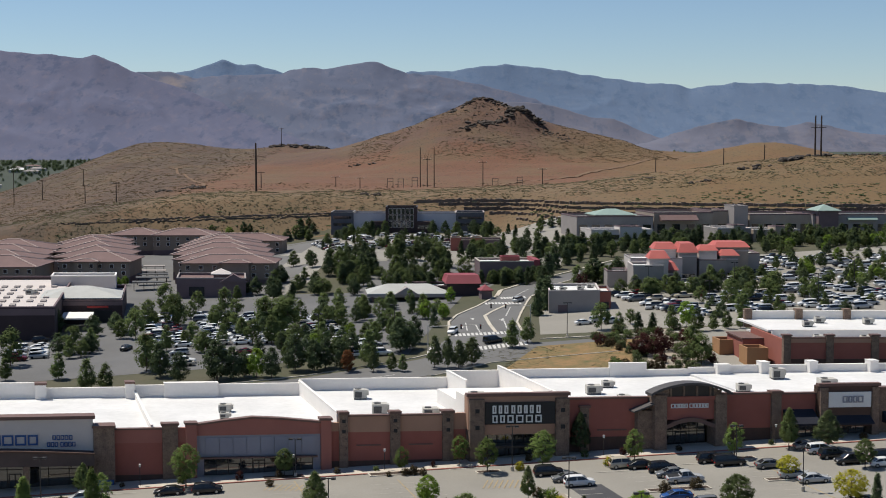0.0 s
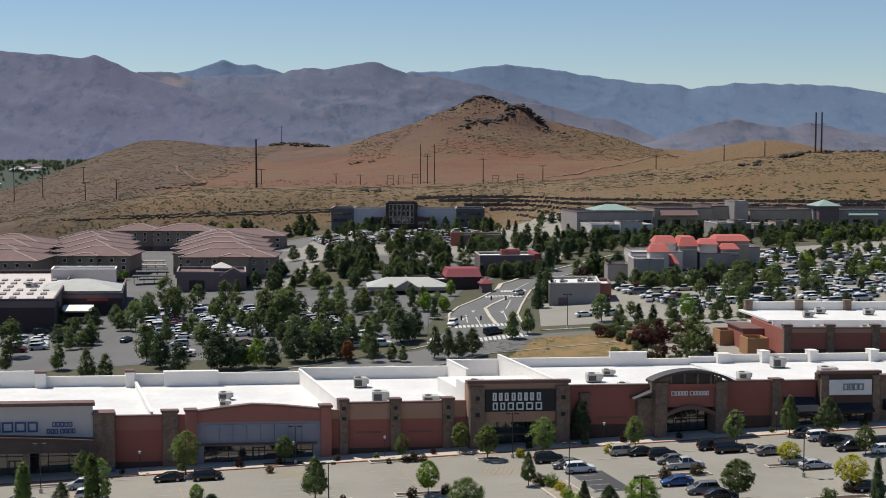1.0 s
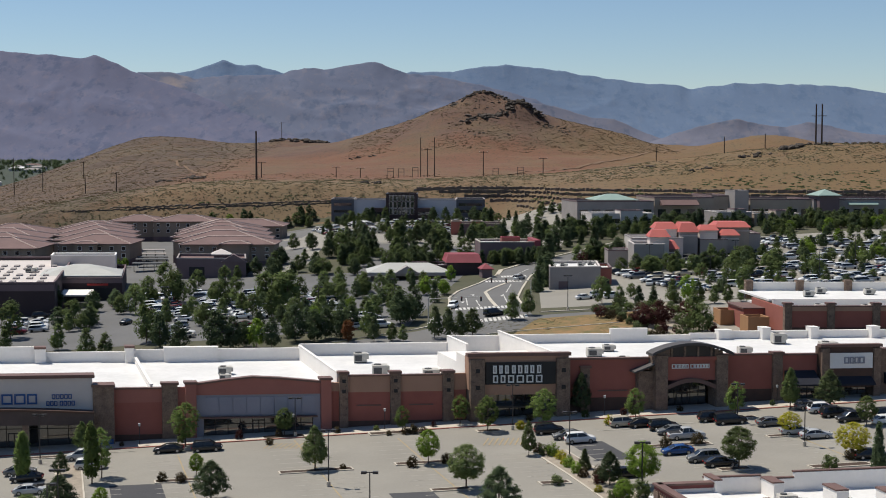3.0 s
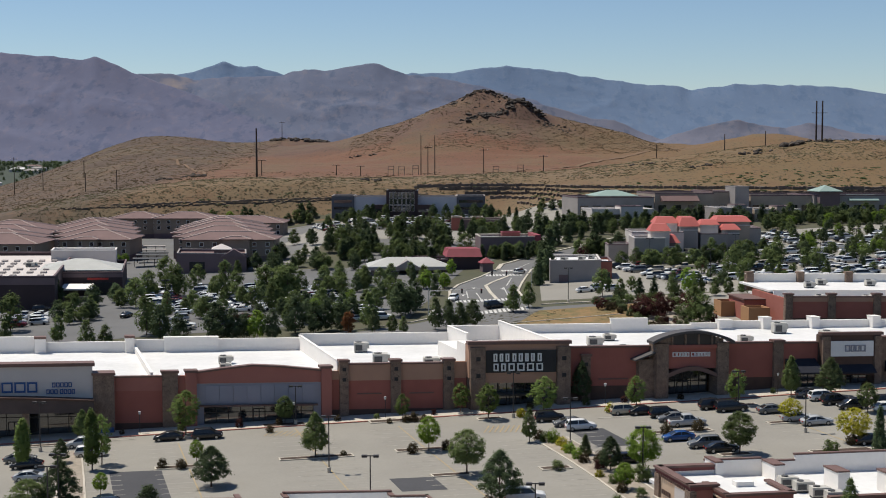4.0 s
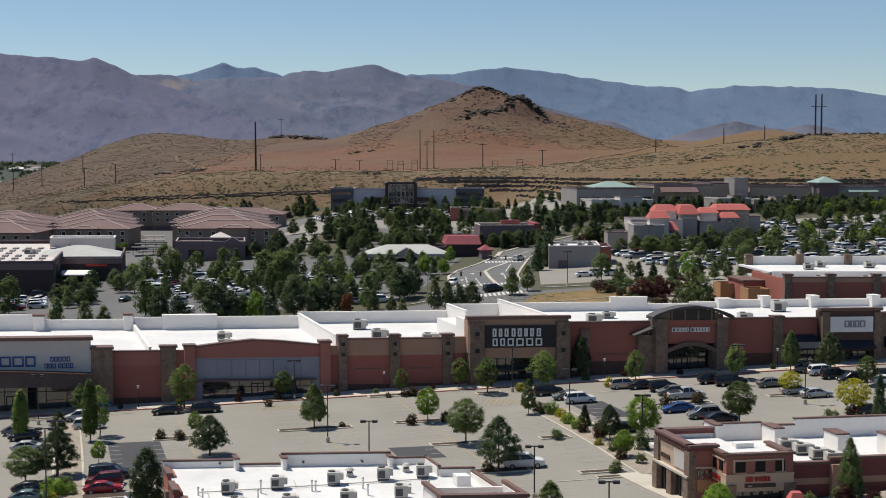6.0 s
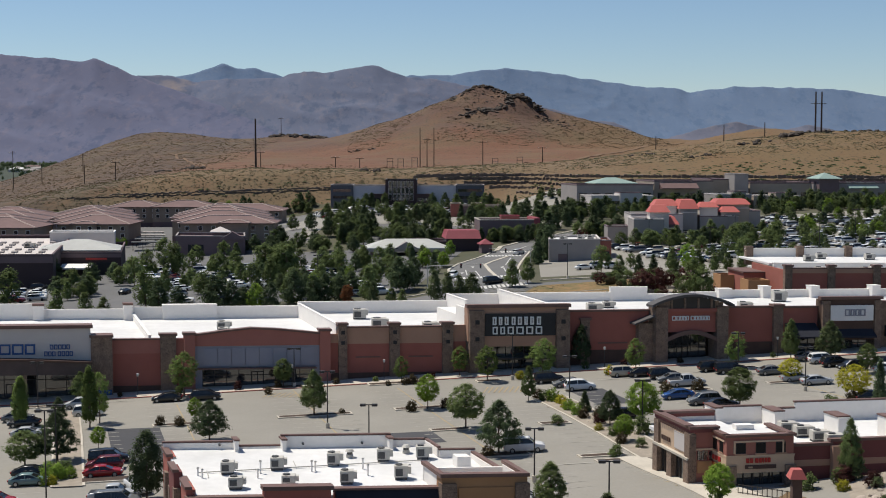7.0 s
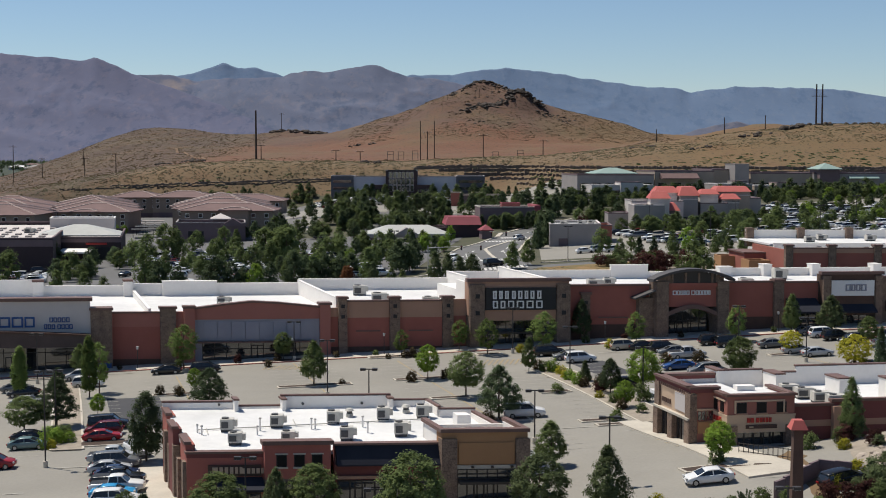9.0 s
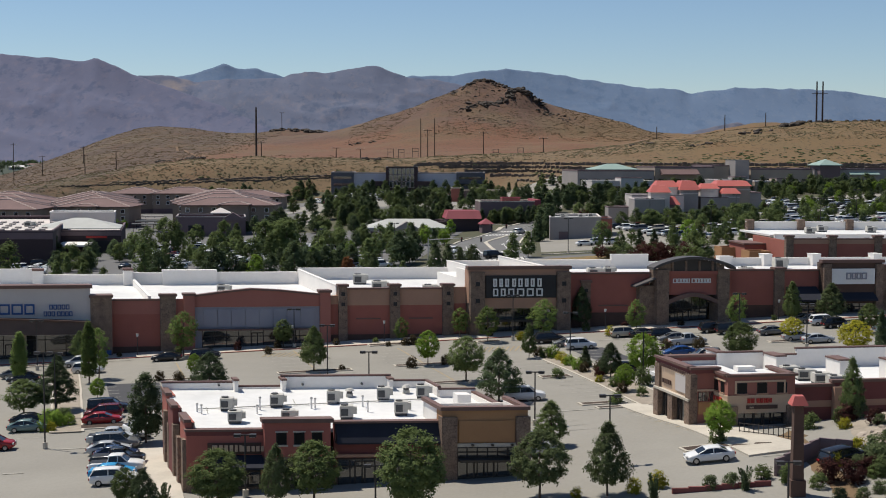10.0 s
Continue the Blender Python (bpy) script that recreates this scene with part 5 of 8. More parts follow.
for x0, x1, y0, y1, n in ((2.9, 18.6, 341.0, 341.4, 15), (8.6, 20.4, 320.5, 324.5, 11), (12.2, 22.8, 397.0, 394.8, 11), (17.2, 24.8, 407.5, 407.2, 9), (-3.6, -1.6, 318, 336, 8)):
    for k in range(n):
        dash(bm, x0 + (x1 - x0) * k / n, y0 + (y1 - y0) * k / n, 0.65, 0.03, 4.2)
for x, y, dx, dy in ((8.5, 357, 0.8, -13), (6.0, 361, 0.2, -14), (16.4, 345, -0.4, 22), (17.0, 370, 2.2, 18), (20.4, 398, 1.2, 7), (22.0, 412, 4.6, 14), (-50, 284.5, 18, 3.6), (-24, 291, 14, 6)):
    for i in range(5):
        dash(bm, x + dx * i / 5, y + dy * i / 5, dx * 0.17, dy * 0.17, 0.3)
for x, y in ((5.0, 352), (8.0, 366), (15.6, 362)):
    dash(bm, x, y, 0.1, 2.6, 0.5)
    dash(bm, x - 0.6, y + 2.2, 1.2, 0.6, 0.5)
tagged(new("road_markings", mesh_of("road_markings", bm, ROAD_PAINT)), "worn white crosswalk and lane paint", "road marking", kind="structure")
drape("parking_lot_back_left", [(-170, 296), (-170, 455)], [(-8, 318), (8, 430)], LOT_BACK, 0.07, "dark grey asphalt parking lot with rows of cars", 5, "parking lot")
drape("parking_lot_back_right", [(46, 338), (62, 470)], [(190, 338), (210, 500)], ASPHALT, 0.07, "grey asphalt parking lot crowded with cars", 5, "parking lot")
drape("parking_lot_apartments", [(-230, 440), (-230, 540), (-225, 634)], [(-50, 440), (-46, 540), (-52, 634)], ROAD, 0.045, "asphalt drives and parking by the apartments", 5, "parking lot")
drape("parking_lot_station", [(-30, 432), (-30, 500)], [(14, 432), (36, 500)], ROAD, 0.065, "asphalt drives beyond the fuel station", 5, "parking lot")
drape("parking_lot_corner", [(24, 336), (26, 372), (46, 425)], [(46, 336), (50, 372), (64, 425)], ASPHALT, 0.06, "asphalt drives round the corner shop", 4, "parking lot")
drape("parking_lot_far", [(-60, 500), (-56, 622)], [(40, 470), (60, 612)], ASPHALT, 0.08, "asphalt parking lot below the offices", 6, "parking lot")
drape("road_apartments", [(-58, 428), (-51, 462), (-49, 482), (-48, 505), (-54, 540), (-68, 570)], [(-53, 428), (-45, 462), (-43, 482), (-42, 505), (-48, 540), (-62, 572)], ASPHALT, 0.11, "pale asphalt drive by the apartments", 4, "road")
drape("service_lane", [(56, 262), (60, 300), (58, 336)], [(66, 262), (70, 300), (74, 336)], ASPHALT, 0.10, "pale asphalt service lane beside the shops", 4, "road")
drape("dry_grass_lot", [(5, 268), (13, 296), (22, 320)], [(37, 268), (42, 300), (47, 324)], DRYGRASS, 0.10, "vacant lot of dry golden grass", 3, "grass")
drape("gravel_bed", [(40, 268), (45, 300), (50, 336)], [(55, 268), (60, 300), (60, 336)], GRAVEL, 0.12, "landscaped bed of pale gravel", 3, "gravel")


def lay(x, y, slope=0.08, skew=-0.3):
    """A building's own axes: along its front from (x, y), back, up."""
    return lambda u, v, w: (x + u + skew * v, y + slope * u + v, w)


def block(s, fn, u0, u1, v0, v1, z0, z1, wall, roof_m=None, par=0.8, cap=None, cap_h=0.3):
    """A flat-roofed mass: four walls, sunken roof, parapet coping."""
    for a, b, c, d in ((u0, u1, v0, v0 + 0.35), (u0, u1, v1 - 0.35, v1), (u0, u0 + 0.35, v0 + 0.35, v1 - 0.35), (u1 - 0.35, u1, v0 + 0.35, v1 - 0.35)):
        bx_part("wall", s, wall, a, b, c, d, z0 - 1.5, z1, fn)
        bx_part("coping", s, cap or wall, a - 0.08, b + 0.08, c - 0.08, d + 0.08, z1, z1 + cap_h, fn)
    bx_part("roof", s, roof_m or ROOF_WHITE, u0 + 0.35, u1 - 0.35, v0 + 0.35, v1 - 0.35, z1 - par - 0.3, z1 - par, fn)


def hip(s, fn, u0, u1, v0, v1, z0, z1, m, over=0.6, name="roof", line=None):
    """A hipped roof with an eave thickness; pale ridge caps where line is given."""
    u0, u1, v0, v1 = u0 - over, u1 + over, v0 - over, v1 + over
    r = min(u1 - u0, v1 - v0) / 2
    if u1 - u0 >= v1 - v0:
        ridge = ((u0 + r, (v0 + v1) / 2), (u1 - r, (v0 + v1) / 2))
    else:
        ridge = (((u0 + u1) / 2, v0 + r), ((u0 + u1) / 2, v1 - r))
    bm = bmesh.new()
    lo = [bm.verts.new(fn(u, v, z0 - 0.25)) for u, v in ((u0, v0), (u1, v0), (u1, v1), (u0, v1))]
    c = [bm.verts.new(fn(u, v, z0)) for u, v in ((u0, v0), (u1, v0), (u1, v1), (u0, v1))]
    t = [bm.verts.new(fn(u, v, z1)) for u, v in ridge]
    if u1 - u0 >= v1 - v0:
        fs = ((c[0], c[1], t[1], t[0]), (c[1], c[2], t[1]), (c[2], c[3], t[0], t[1]), (c[3], c[0], t[0]))
        hips = ((0, 0), (3, 0), (1, 1), (2, 1))
    else:
        fs = ((c[0], c[1], t[0]), (c[1], c[2], t[1], t[0]), (c[2], c[3], t[1]), (c[3], c[0], t[0], t[1]))
        hips = ((0, 0), (1, 0), (2, 1), (3, 1))
    for f in fs:
        bm.faces.new(f)
    for i in range(4):
        bm.faces.new((lo[i], lo[(i + 1) % 4], c[(i + 1) % 4], c[i]))
    bm.faces.new(lo[::-1])
    ends = [(c[i].co.copy(), t[j].co.copy()) for i, j in hips] + [(t[0].co.copy(), t[1].co.copy())]
    ob = part(name, bm, m, s)
    if line:
        for a, b in ends:
            if (a - b).length > 0.5:
                bm = bmesh.new()
                cyl(bm, a + Vector((0, 0, 0.05)), b + Vector((0, 0, 0.05)), 0.24, None, 5)
                part("ridge_cap", bm, line, ob)
    return ob


def windows(s, fn, us, zs, v, w, h, frame=None, name="window"):
    """Framed windows on a wall facing the front."""
    for zz in zs:
        for u in us:
            ob = bx_part(name, s, frame or PARAPET, u - w / 2 - 0.12, u + w / 2 + 0.12, v - 0.08, v, zz - 0.12, zz + h + 0.12, fn)
            bx_part("pane", ob, GLASS, u - w / 2, u + w / 2, v - 0.12, v - 0.08, zz, zz + h, fn)


# large dark shop at the left with skylights
fn = lay(-103.5, 365, 0.03, -0.2)
s = thing("big_box_store", fn(-20, 15, 4), "large dark-walled store with white skylit roof", "store")
g0 = 3.0
block(s, fn, -75, 0, 0, 82, g0, 11.4, DARK_WALL, STUCCO_GREY, 0.8, MAUVE, 0.4)
bx_part("band", s, MAUVE, -75, 0.05, -0.1, 0.0, 9.4, 11.2, fn)
block(s, fn, 0, 17, 28, 70, g0, 9.8, DARK_WALL, STUCCO_GREY, 0.8, MAUVE, 0.4)
bx_part("band", s, MAUVE, 0, 17.1, 27.9, 28.0, 8.6, 9.7, fn)
block(s, fn, -6, 14, 62, 72, g0, 13.6, STUCCO_GREY, None, 0.5, PARAPET)
hip(s, fn, -6, 16, 30, 48, 10.6, 13.2, PALE_METAL, 0.8)
bx_part("entry_canopy", s, PARAPET, 0.5, 9, 12, 26, 6.6, 7.0, fn, "white flat entry canopy")
for u in (1.2, 8.2):
    bx_part("canopy_post", s, MAUVE, u - 0.3, u + 0.3, 12.4, 13.0, g0 - 1, 6.6, fn)
# no opening here: a black panel paints the dark inside of the entry
bx_part("entry_void", s, SIGN_BLACK, 6, 14, 27.85, 27.95, g0, 7.2, fn)
bx_part("sign_panel", s, SIGN_RED, 7, 13, 27.75, 27.85, 7.9, 8.5, fn)
for i in range(9):
    for k in range(6):
        if (i * 3 + k) % 7:
            bx_part("skylight", s, GREY_WALL, -36 + i * 3.8, -34.4 + i * 3.8, 10 + k * 9.5, 14 + k * 9.5, 10.5, 11.0, fn)
for u, v in ((-34, 8), (-20, 14), (-10, 40), (-28, 50)):
    roof_unit(fn(u, v, 10.6), 2.8, 2.4, 1.4, 0, "rooftop air conditioner on a white skylit roof")

# clubhouse below the apartments
fn = lay(-85.4, 440, -0.08, -0.15)
s = thing("clubhouse", fn(10, 8, 6), "grey-brown stucco clubhouse with small pale hip roof", "building")
block(s, fn, 0, 22.5, 0, 18, 6, 11.6, MAUVE, TILE, 0.6, GREY_WALL)
hip(s, fn, 12, 17, 2, 7, 13.0, 14.6, STUCCO_GREY, 0.8)
bx_part("wall", s, MAUVE, 12, 17, 2, 7, 11, 13.0, fn)
bm = bmesh.new()
vs = [bm.verts.new(fn(*p)) for p in ((14, -0.6, 10.6), (23, -0.6, 10.6), (18.5, -0.6, 13.2), (14, 3, 10.6), (23, 3, 10.6), (18.5, 3, 13.2))]
for f in ((0, 1, 2), (5, 4, 3), (1, 4, 5, 2), (3, 0, 2, 5), (0, 3, 4, 1)):
    bm.faces.new([vs[i] for i in f])
part("gable", bm, MAUVE, s)
# doorway darkness painted as a black panel on the wall
bx_part("entry_void", s, SIGN_BLACK, 4, 9, -0.12, 0.0, 6, 9, fn)

# apartment blocks with stepped hip roofs
def apartments(x, y, sections, label):
    fn = lay(x, y, 0.0, 0.0)
    s = thing("apartment_block", (x, y, land(x, y)), label, "apartment building", "apartment blocks")
    for k, (u0, u1, v0, v1, ez) in enumerate(sections):
        z0 = land(x + (u0 + u1) / 2, y + v0)
        bx_part("wall", s, APT_WALL, u0, u1, v0, v1, z0 - 2, ez, fn)
        bx_part("wall_band", s, MAUVE, u0 - 0.05, u1 + 0.05, v0 - 0.06, v1, z0 - 2, z0 + 2.2, fn)
        hip(s, fn, u0, u1, v0, v1, ez, ez + min(u1 - u0, v1 - v0) * 0.135, TILE, 0.9, "roof", TILE_LINE)
        if k < 6:
            n = max(2, int((u1 - u0) / 4))
            us = [u0 + (u1 - u0) * (i + 0.5) / n for i in range(n)]
            windows(s, fn, us, (ez - 2.3, ez - 4.8), v0, 1.2, 1.3)
    return s


apartments(-88, 462, [(0, 31, 0, 16, 14.6), (-5, 26, 15, 38, 14.5), (-10, 22, 37, 62, 14.4), (-13, 18, 60, 86, 14.2), (-16, 12, 84, 110, 13.8), (-17, 20, 120, 138, 13.3), (14, 23, -2.4, 3, 14.9)], "tan apartment block with stepped mauve tile roofs")
apartments(-136, 486, [(0, 25, 0, 20, 13.0), (-7, 18, 19, 46, 12.9), (-14, 12, 45, 72, 12.7), (-22, 4, 70, 98, 12.4), (-26, 0, 96, 116, 12.3), (6, 14, -2.0, 3, 13.2)], "brown apartment block with stepped mauve tile roofs")
apartments(-180, 468, [(0, 41, 0, 22, 12.8), (-2, 33, 21, 45, 12.7), (-4, 29, 44, 70, 12.6), (-8, 25, 68, 96, 12.5)], "brown apartment block with mauve hip roofs")
apartments(-148, 612, [(0, 22, 0, 18, 13.6), (20, 46, -4, 14, 13.8)], "long apartment block behind the others, mauve tile roofs")
# carports
for k, (x, y) in enumerate(((-99, 462), (-101, 476), (-104, 492), (-108, 508), (-112, 526))):
    s = thing("carport", (x, y, land(x, y)), "long flat dark metal carport over parked cars", "carport", "carports")
    fn = lay(x, y, 0.05, -0.2)
    bx_part("roof", s, HVAC_DARK if k < 3 else GREY_WALL, -5.5, 5.5, -2.5, 2.5, land(x, y) + 2.6, land(x, y) + 2.85, fn)
    for u in (-5, -1.7, 1.7, 5):
        bx_part("post", s, STEEL, u - 0.1, u + 0.1, -0.1, 0.1, land(x, y) - 0.5, land(x, y) + 2.6, fn)

# fuel station: long pale canopy with a low gable, small dark shop and crimson roof
fn = lay(-22.4, 411, 0.02, -0.1)
s = thing("fuel_station_canopy", fn(12, 6, 6), "long pale-roofed fuel station canopy with central gable", "fuel station")
hip(s, fn, 0.5, 24, 0, 11, 10.0, 12.4, PALE_METAL, 0.8)
bx_part("fascia", s, GREY_WALL, -0.3, 24.8, -0.8, 11.8, 8.9, 9.7, fn)
bm = bmesh.new()
vs = [bm.verts.new(fn(*p)) for p in ((7.5, -1.4, 9.6), (15.5, -1.4, 9.6), (11.5, -1.4, 11.9), (7.5, 5, 9.6), (15.5, 5, 9.6), (11.5, 5, 11.9))]
for f in ((0, 1, 2), (5, 4, 3), (1, 4, 5, 2), (3, 0, 2, 5), (0, 3, 4, 1)):
    bm.faces.new([vs[i] for i in f])
part("gable", bm, GREY_WALL, s)
for u in (1.5, 7.5, 16, 23):
    for v in (1.5, 9.5):
        bx_part("column", s, MAUVE, u - 0.35, u + 0.35, v - 0.35, v + 0.35, 4.5, 8.95, fn)
for u in (4, 12, 20):
    bx_part("pump", s, SIGN_BLACK, u - 0.5, u + 0.5, 5, 5.8, 5, 7.2, fn)
fn = lay(1.2, 418, 0.02, -0.1)
s = thing("fuel_station_shop", fn(2, 4, 7), "dark plum shop with crimson hip roof by the fuel station", "shop")
block(s, fn, -12, 10, 0, 12, 6.5, 11.4, DARK_WALL, None, 0.6, MAUVE)
bx_part("wall", s, DARK_WALL, 0, 10, -1, 9, 6, 12.4, fn)
bm = bmesh.new()
vs = box(bm, -0.6, 10.4, -1.8, 9.6, 12.4, 14.8, fn)
for i, v in enumerate(vs[4:]):
    v.co.y += 2.2 if i < 2 else -2.2
    v.co.x += 0.8 if i in (0, 3) else -0.8
part("roof", bm, CRIMSON_ROOF, s, "crimson metal mansard roof")
fn = lay(11.6, 407, 0.1, -0.2)
s = thing("car_wash_hut", fn(1, 1, 8), "small hut with a dusty crimson roof by the fuel station", "hut")
bx_part("wall", s, MAUVE, 0, 3, 0, 4, 7, 11.4, fn)
hip(s, fn, 0, 3, 0, 4, 11.4, 12.9, CRIMSON_ROOF, 0.4)

# grey shop by the curving road
fn = lay(28.8, 372, 0.10, 0.05)
s = thing("corner_shop", fn(8, 8, 9), "plain grey stucco shop with white roof", "shop")
block(s, fn, 0, 14.0, 0, 18, 8.8, 15.0, GREY_WALL, None, 0.5, STUCCO_GREY, 0.25)
block(s, fn, 14.0, 17.2, 2, 16, 8.8, 14.4, TERRACOTTA, None, 0.5, MAUVE)
# black panel in place of the shade within the shop entry
bx_part("entry_void", s, SIGN_BLACK, 14.4, 16.6, 1.7, 1.95, 8.8, 11.6, fn)
bx_part("service_door", s, MAUVE, 2.5, 5, -0.1, 0.0, 8.8, 11.2, fn)
for u, v in ((4, 6), (9, 8), (12, 12)):
    roof_unit(fn(u, v, 14.5), 1.8, 1.5, 1.0, 0, "small rooftop air conditioner on the grey shop")

# restaurant with a low maroon roof edge
fn = lay(12, 445, 0.05, -0.1)
s = thing("diner", fn(8, 6, 12), "low restaurant with dark walls and crimson fascia", "restaurant")
block(s, fn, 0, 19, 0, 14, 11.5, 16.4, MAUVE, None, 0.5, CONCRETE)
bx_part("fascia", s, CRIMSON_ROOF, 17.6, 19.5, -0.5, 14.4, 15.2, 17.1, fn)
block(s, fn, 8, 14, 7, 11, 16, 17.4, MAROON, None, 0.4, CRIMSON_ROOF)

# red-roofed shopping court
fn = lay(0, 0, 0.0, 0.0)
s = thing("red_roof_court", (76, 430, 12), "shopping court with grey walls and coral red metal roofs", "shopping court")
for u0, u1, v0, v1, h, m, c in ((50.5, 57.5, 421, 432, 15.6, GREY_WALL, MAUVE), (56.5, 65.5, 407, 420, 18.6, GREY_WALL, STUCCO_GREY), (58, 74, 424, 440, 19.2, STUCCO_GREY, GREY_WALL), (80, 88.5, 428, 442, 18.4, GREY_WALL, MAUVE), (92, 101, 438, 452, 19.6, GREY_WALL, MAUVE)):
    block(s, fn, u0, u1, v0, v1, 10.5, h, m, None, 0.6, c)
for u0, u1, v0, v1, za, zb, m in ((61.6, 67.2, 409, 415, 20.3, 22.8, STUCCO_GREY), (66.4, 70.2, 411, 420, 16.6, 19.3, MAUVE), (66.4, 73.2, 431, 439, 21.3, 23.6, STUCCO_GREY), (73.6, 79.2, 428, 440, 20.5, 23.6, GREY_WALL), (80.6, 86.2, 432, 439, 20.8, 22.7, STUCCO_GREY), (86.4, 97.0, 436, 446, 21.5, 23.5, BEIGE_WALL), (87.2, 92.6, 431, 437, 19.3, 21.3, GREY_WALL)):
    bx_part("wall", s, m, u0, u1, v0, v1, 10, za + 0.4, fn)
    bm = bmesh.new()
    vs = box(bm, u0 - 0.5, u1 + 0.5, v0 - 0.6, v1 + 0.6, za + 0.4, zb, fn)
    for i, v in enumerate(vs[4:]):
        v.co.x += 1.3 if i in (0, 3) else -1.3
        v.co.y += 2.4 if i < 2 else -2.4
    part("roof", bm, RED_ROOF, s, "coral red metal mansard roof")
    bx_part("shop_window", s, GLASS, u0 + 0.6, u1 - 0.6, v0 - 0.1, v0, 10.6, 14.2, fn)
    bx_part("cornice", s, STUCCO_GREY, u0 - 0.1, u1 + 0.1, v0 - 0.2, v0, za - 0.9, za - 0.6, fn)
for u in (57.4, 60.4, 63.2):
    bx_part("shop_window", s, GLASS, u, u + 1.6, 406.85, 407.0, 11.2, 14.6, fn)

# far shopping street below the terraces
fn = lay(55, 555, 0.03, -0.2)
s = thing("far_shopping_street", fn(60, 5, 18), "long beige shopping street with sage roofs and towers", "shopping street")
for u0, u1, v0, h, m in ((-1, 30, 0, 24.6, GREY_WALL), (31, 55, 2, 26.0, BEIGE_WALL), (55, 64, 4, 26.6, BEIGE_WALL), (70, 95, 2, 25.2, BEIGE_WALL), (95, 136, 0, 25.2, GREY_WALL), (136, 180, 0, 25.6, BEIGE_WALL)):
    block(s, fn, u0, u1, v0, v0 + 22, 17.5, h, m, GREY_WALL, 0.5, MAUVE, 0.5)
    n = int((u1 - u0) / 5)
    for i in range(n):
        c = u0 + (u1 - u0) * (i + 0.5) / n
        bx_part("shop_window", s, GLASS, c - 1.6, c + 1.6, v0 - 0.08, v0, 18.0, 21.6, fn)
block(s, fn, 62.0, 67.6, -2, 8, 17, 29.0, GREY_WALL, None, 0.5, GREY_WALL)
block(s, fn, 96, 104, -3, 6, 17, 27.0, MAUVE, None, 0.5, GREY_WALL)
hip(s, fn, 96, 104, -3, 6, 27.3, 29.6, GREEN_ROOF, 0.8)
hip(s, fn, 8, 24, 4, 16, 25.4, 27.6, GREEN_ROOF, 0.8)
bx_part("wall", s, BEIGE_WALL, 8, 24, 4, 16, 22, 25.4, fn)
for u0, u1 in ((33, 48), (109, 121)):
    bm = bmesh.new()
    vs = box(bm, u0, u1, -1.5, 2, 23.2, 23.5, fn)
    for i in (6, 7):
        vs[i].co.z += 2.2
    part("roof", bm, TILE if u0 < 50 else GREEN_ROOF, s)
fn = lay(57, 528, 0.05, -0.2)
for a, h, w, m in ((0, 21.2, 24, STUCCO_GREY), (49, 21.6, 13, GREY_WALL), (63, 21.0, 18, BEIGE_WALL)):
    s = thing("pad_shop", fn(a, 4, 16), "low flat-roofed shop in front of the shopping street", "shop", "far pad shops")
    block(s, fn, a, a + w, 0, 14, 17.0, h, m, None, 0.5, STUCCO_GREY)
    block(s, fn, a + w * 0.45, a + w * 0.8, -1, 6, 17, h + 1.2, m, None, 0.5, MAUVE)
    for i in range(4):
        bx_part("shop_window", s, GLASS, a + 1 + i * w / 4, a + i * w / 4 + w / 6 + 1, -0.1, 0.0, 17.6, 19.4, fn)

# office block below the terraces
fn = lambda u, v, w: (-51 + 1.075 * u, 628 - 0.06 * u + v, w - 2.1)
s = thing("office_building", fn(32, 8, 17), "grey office block with dark wings and glazed centre", "office building")
for u0, u1, v0, h, m in ((0, 9.6, 0, 24.8, SLATE), (9.6, 23.8, 1, 24.4, GREY_LILAC), (23.3, 36.6, -2, 27.2, DARK_WALL), (36.6, 53, 1, 24.4, GREY_LILAC), (53, 65, 0, 24.8, SLATE)):
    block(s, fn, u0, u1, v0, v0 + 16, 16, h, m, GREY_WALL, 0.5, GREY_WALL if m is not DARK_WALL else FRAME)
windows(s, fn, [25.4 + i * 1.8 for i in range(6)], (18.2, 21.2, 24.2), -2, 1.3, 2.5, STUCCO_GREY)
for zz in (18.8, 21.9):
    bx_part("window_strip", s, GLASS, 1, 8.6, -0.1, 0.0, zz, zz + 1.2, fn)
    bx_part("window_strip", s, GLASS, 54, 64, -0.1, 0.0, zz, zz + 1.2, fn)
for u0, u1 in ((17, 23.5), (36.4, 42.6)):
    bx_part("side_wing", s, DARK_WALL, u0, u1, -3.5, 1, 15, 21.0, fn)
    bx_part("window_strip", s, GLASS, u0 + 0.5, u1 - 0.5, -3.6, -3.5, 17.8, 19.2, fn)
fn = lay(3, 528, 0.0, 0.0)
s = thing("far_restaurant", fn(8, 5, 13), "low brown restaurant half hidden behind trees", "restaurant")
block(s, fn, 0, 20, 0, 12, 12.5, 17.4, MAUVE, GREY_WALL, 0.5, BEIGE_WALL)
block(s, fn, 0, 4, -1.5, 5, 12.5, 18.4, TERRACOTTA, GREY_WALL, 0.5, BEIGE_WALL)
block(s, fn, 8, 12, -1.5, 5, 12.5, 18.4, TERRACOTTA, GREY_WALL, 0.5, BEIGE_WALL)

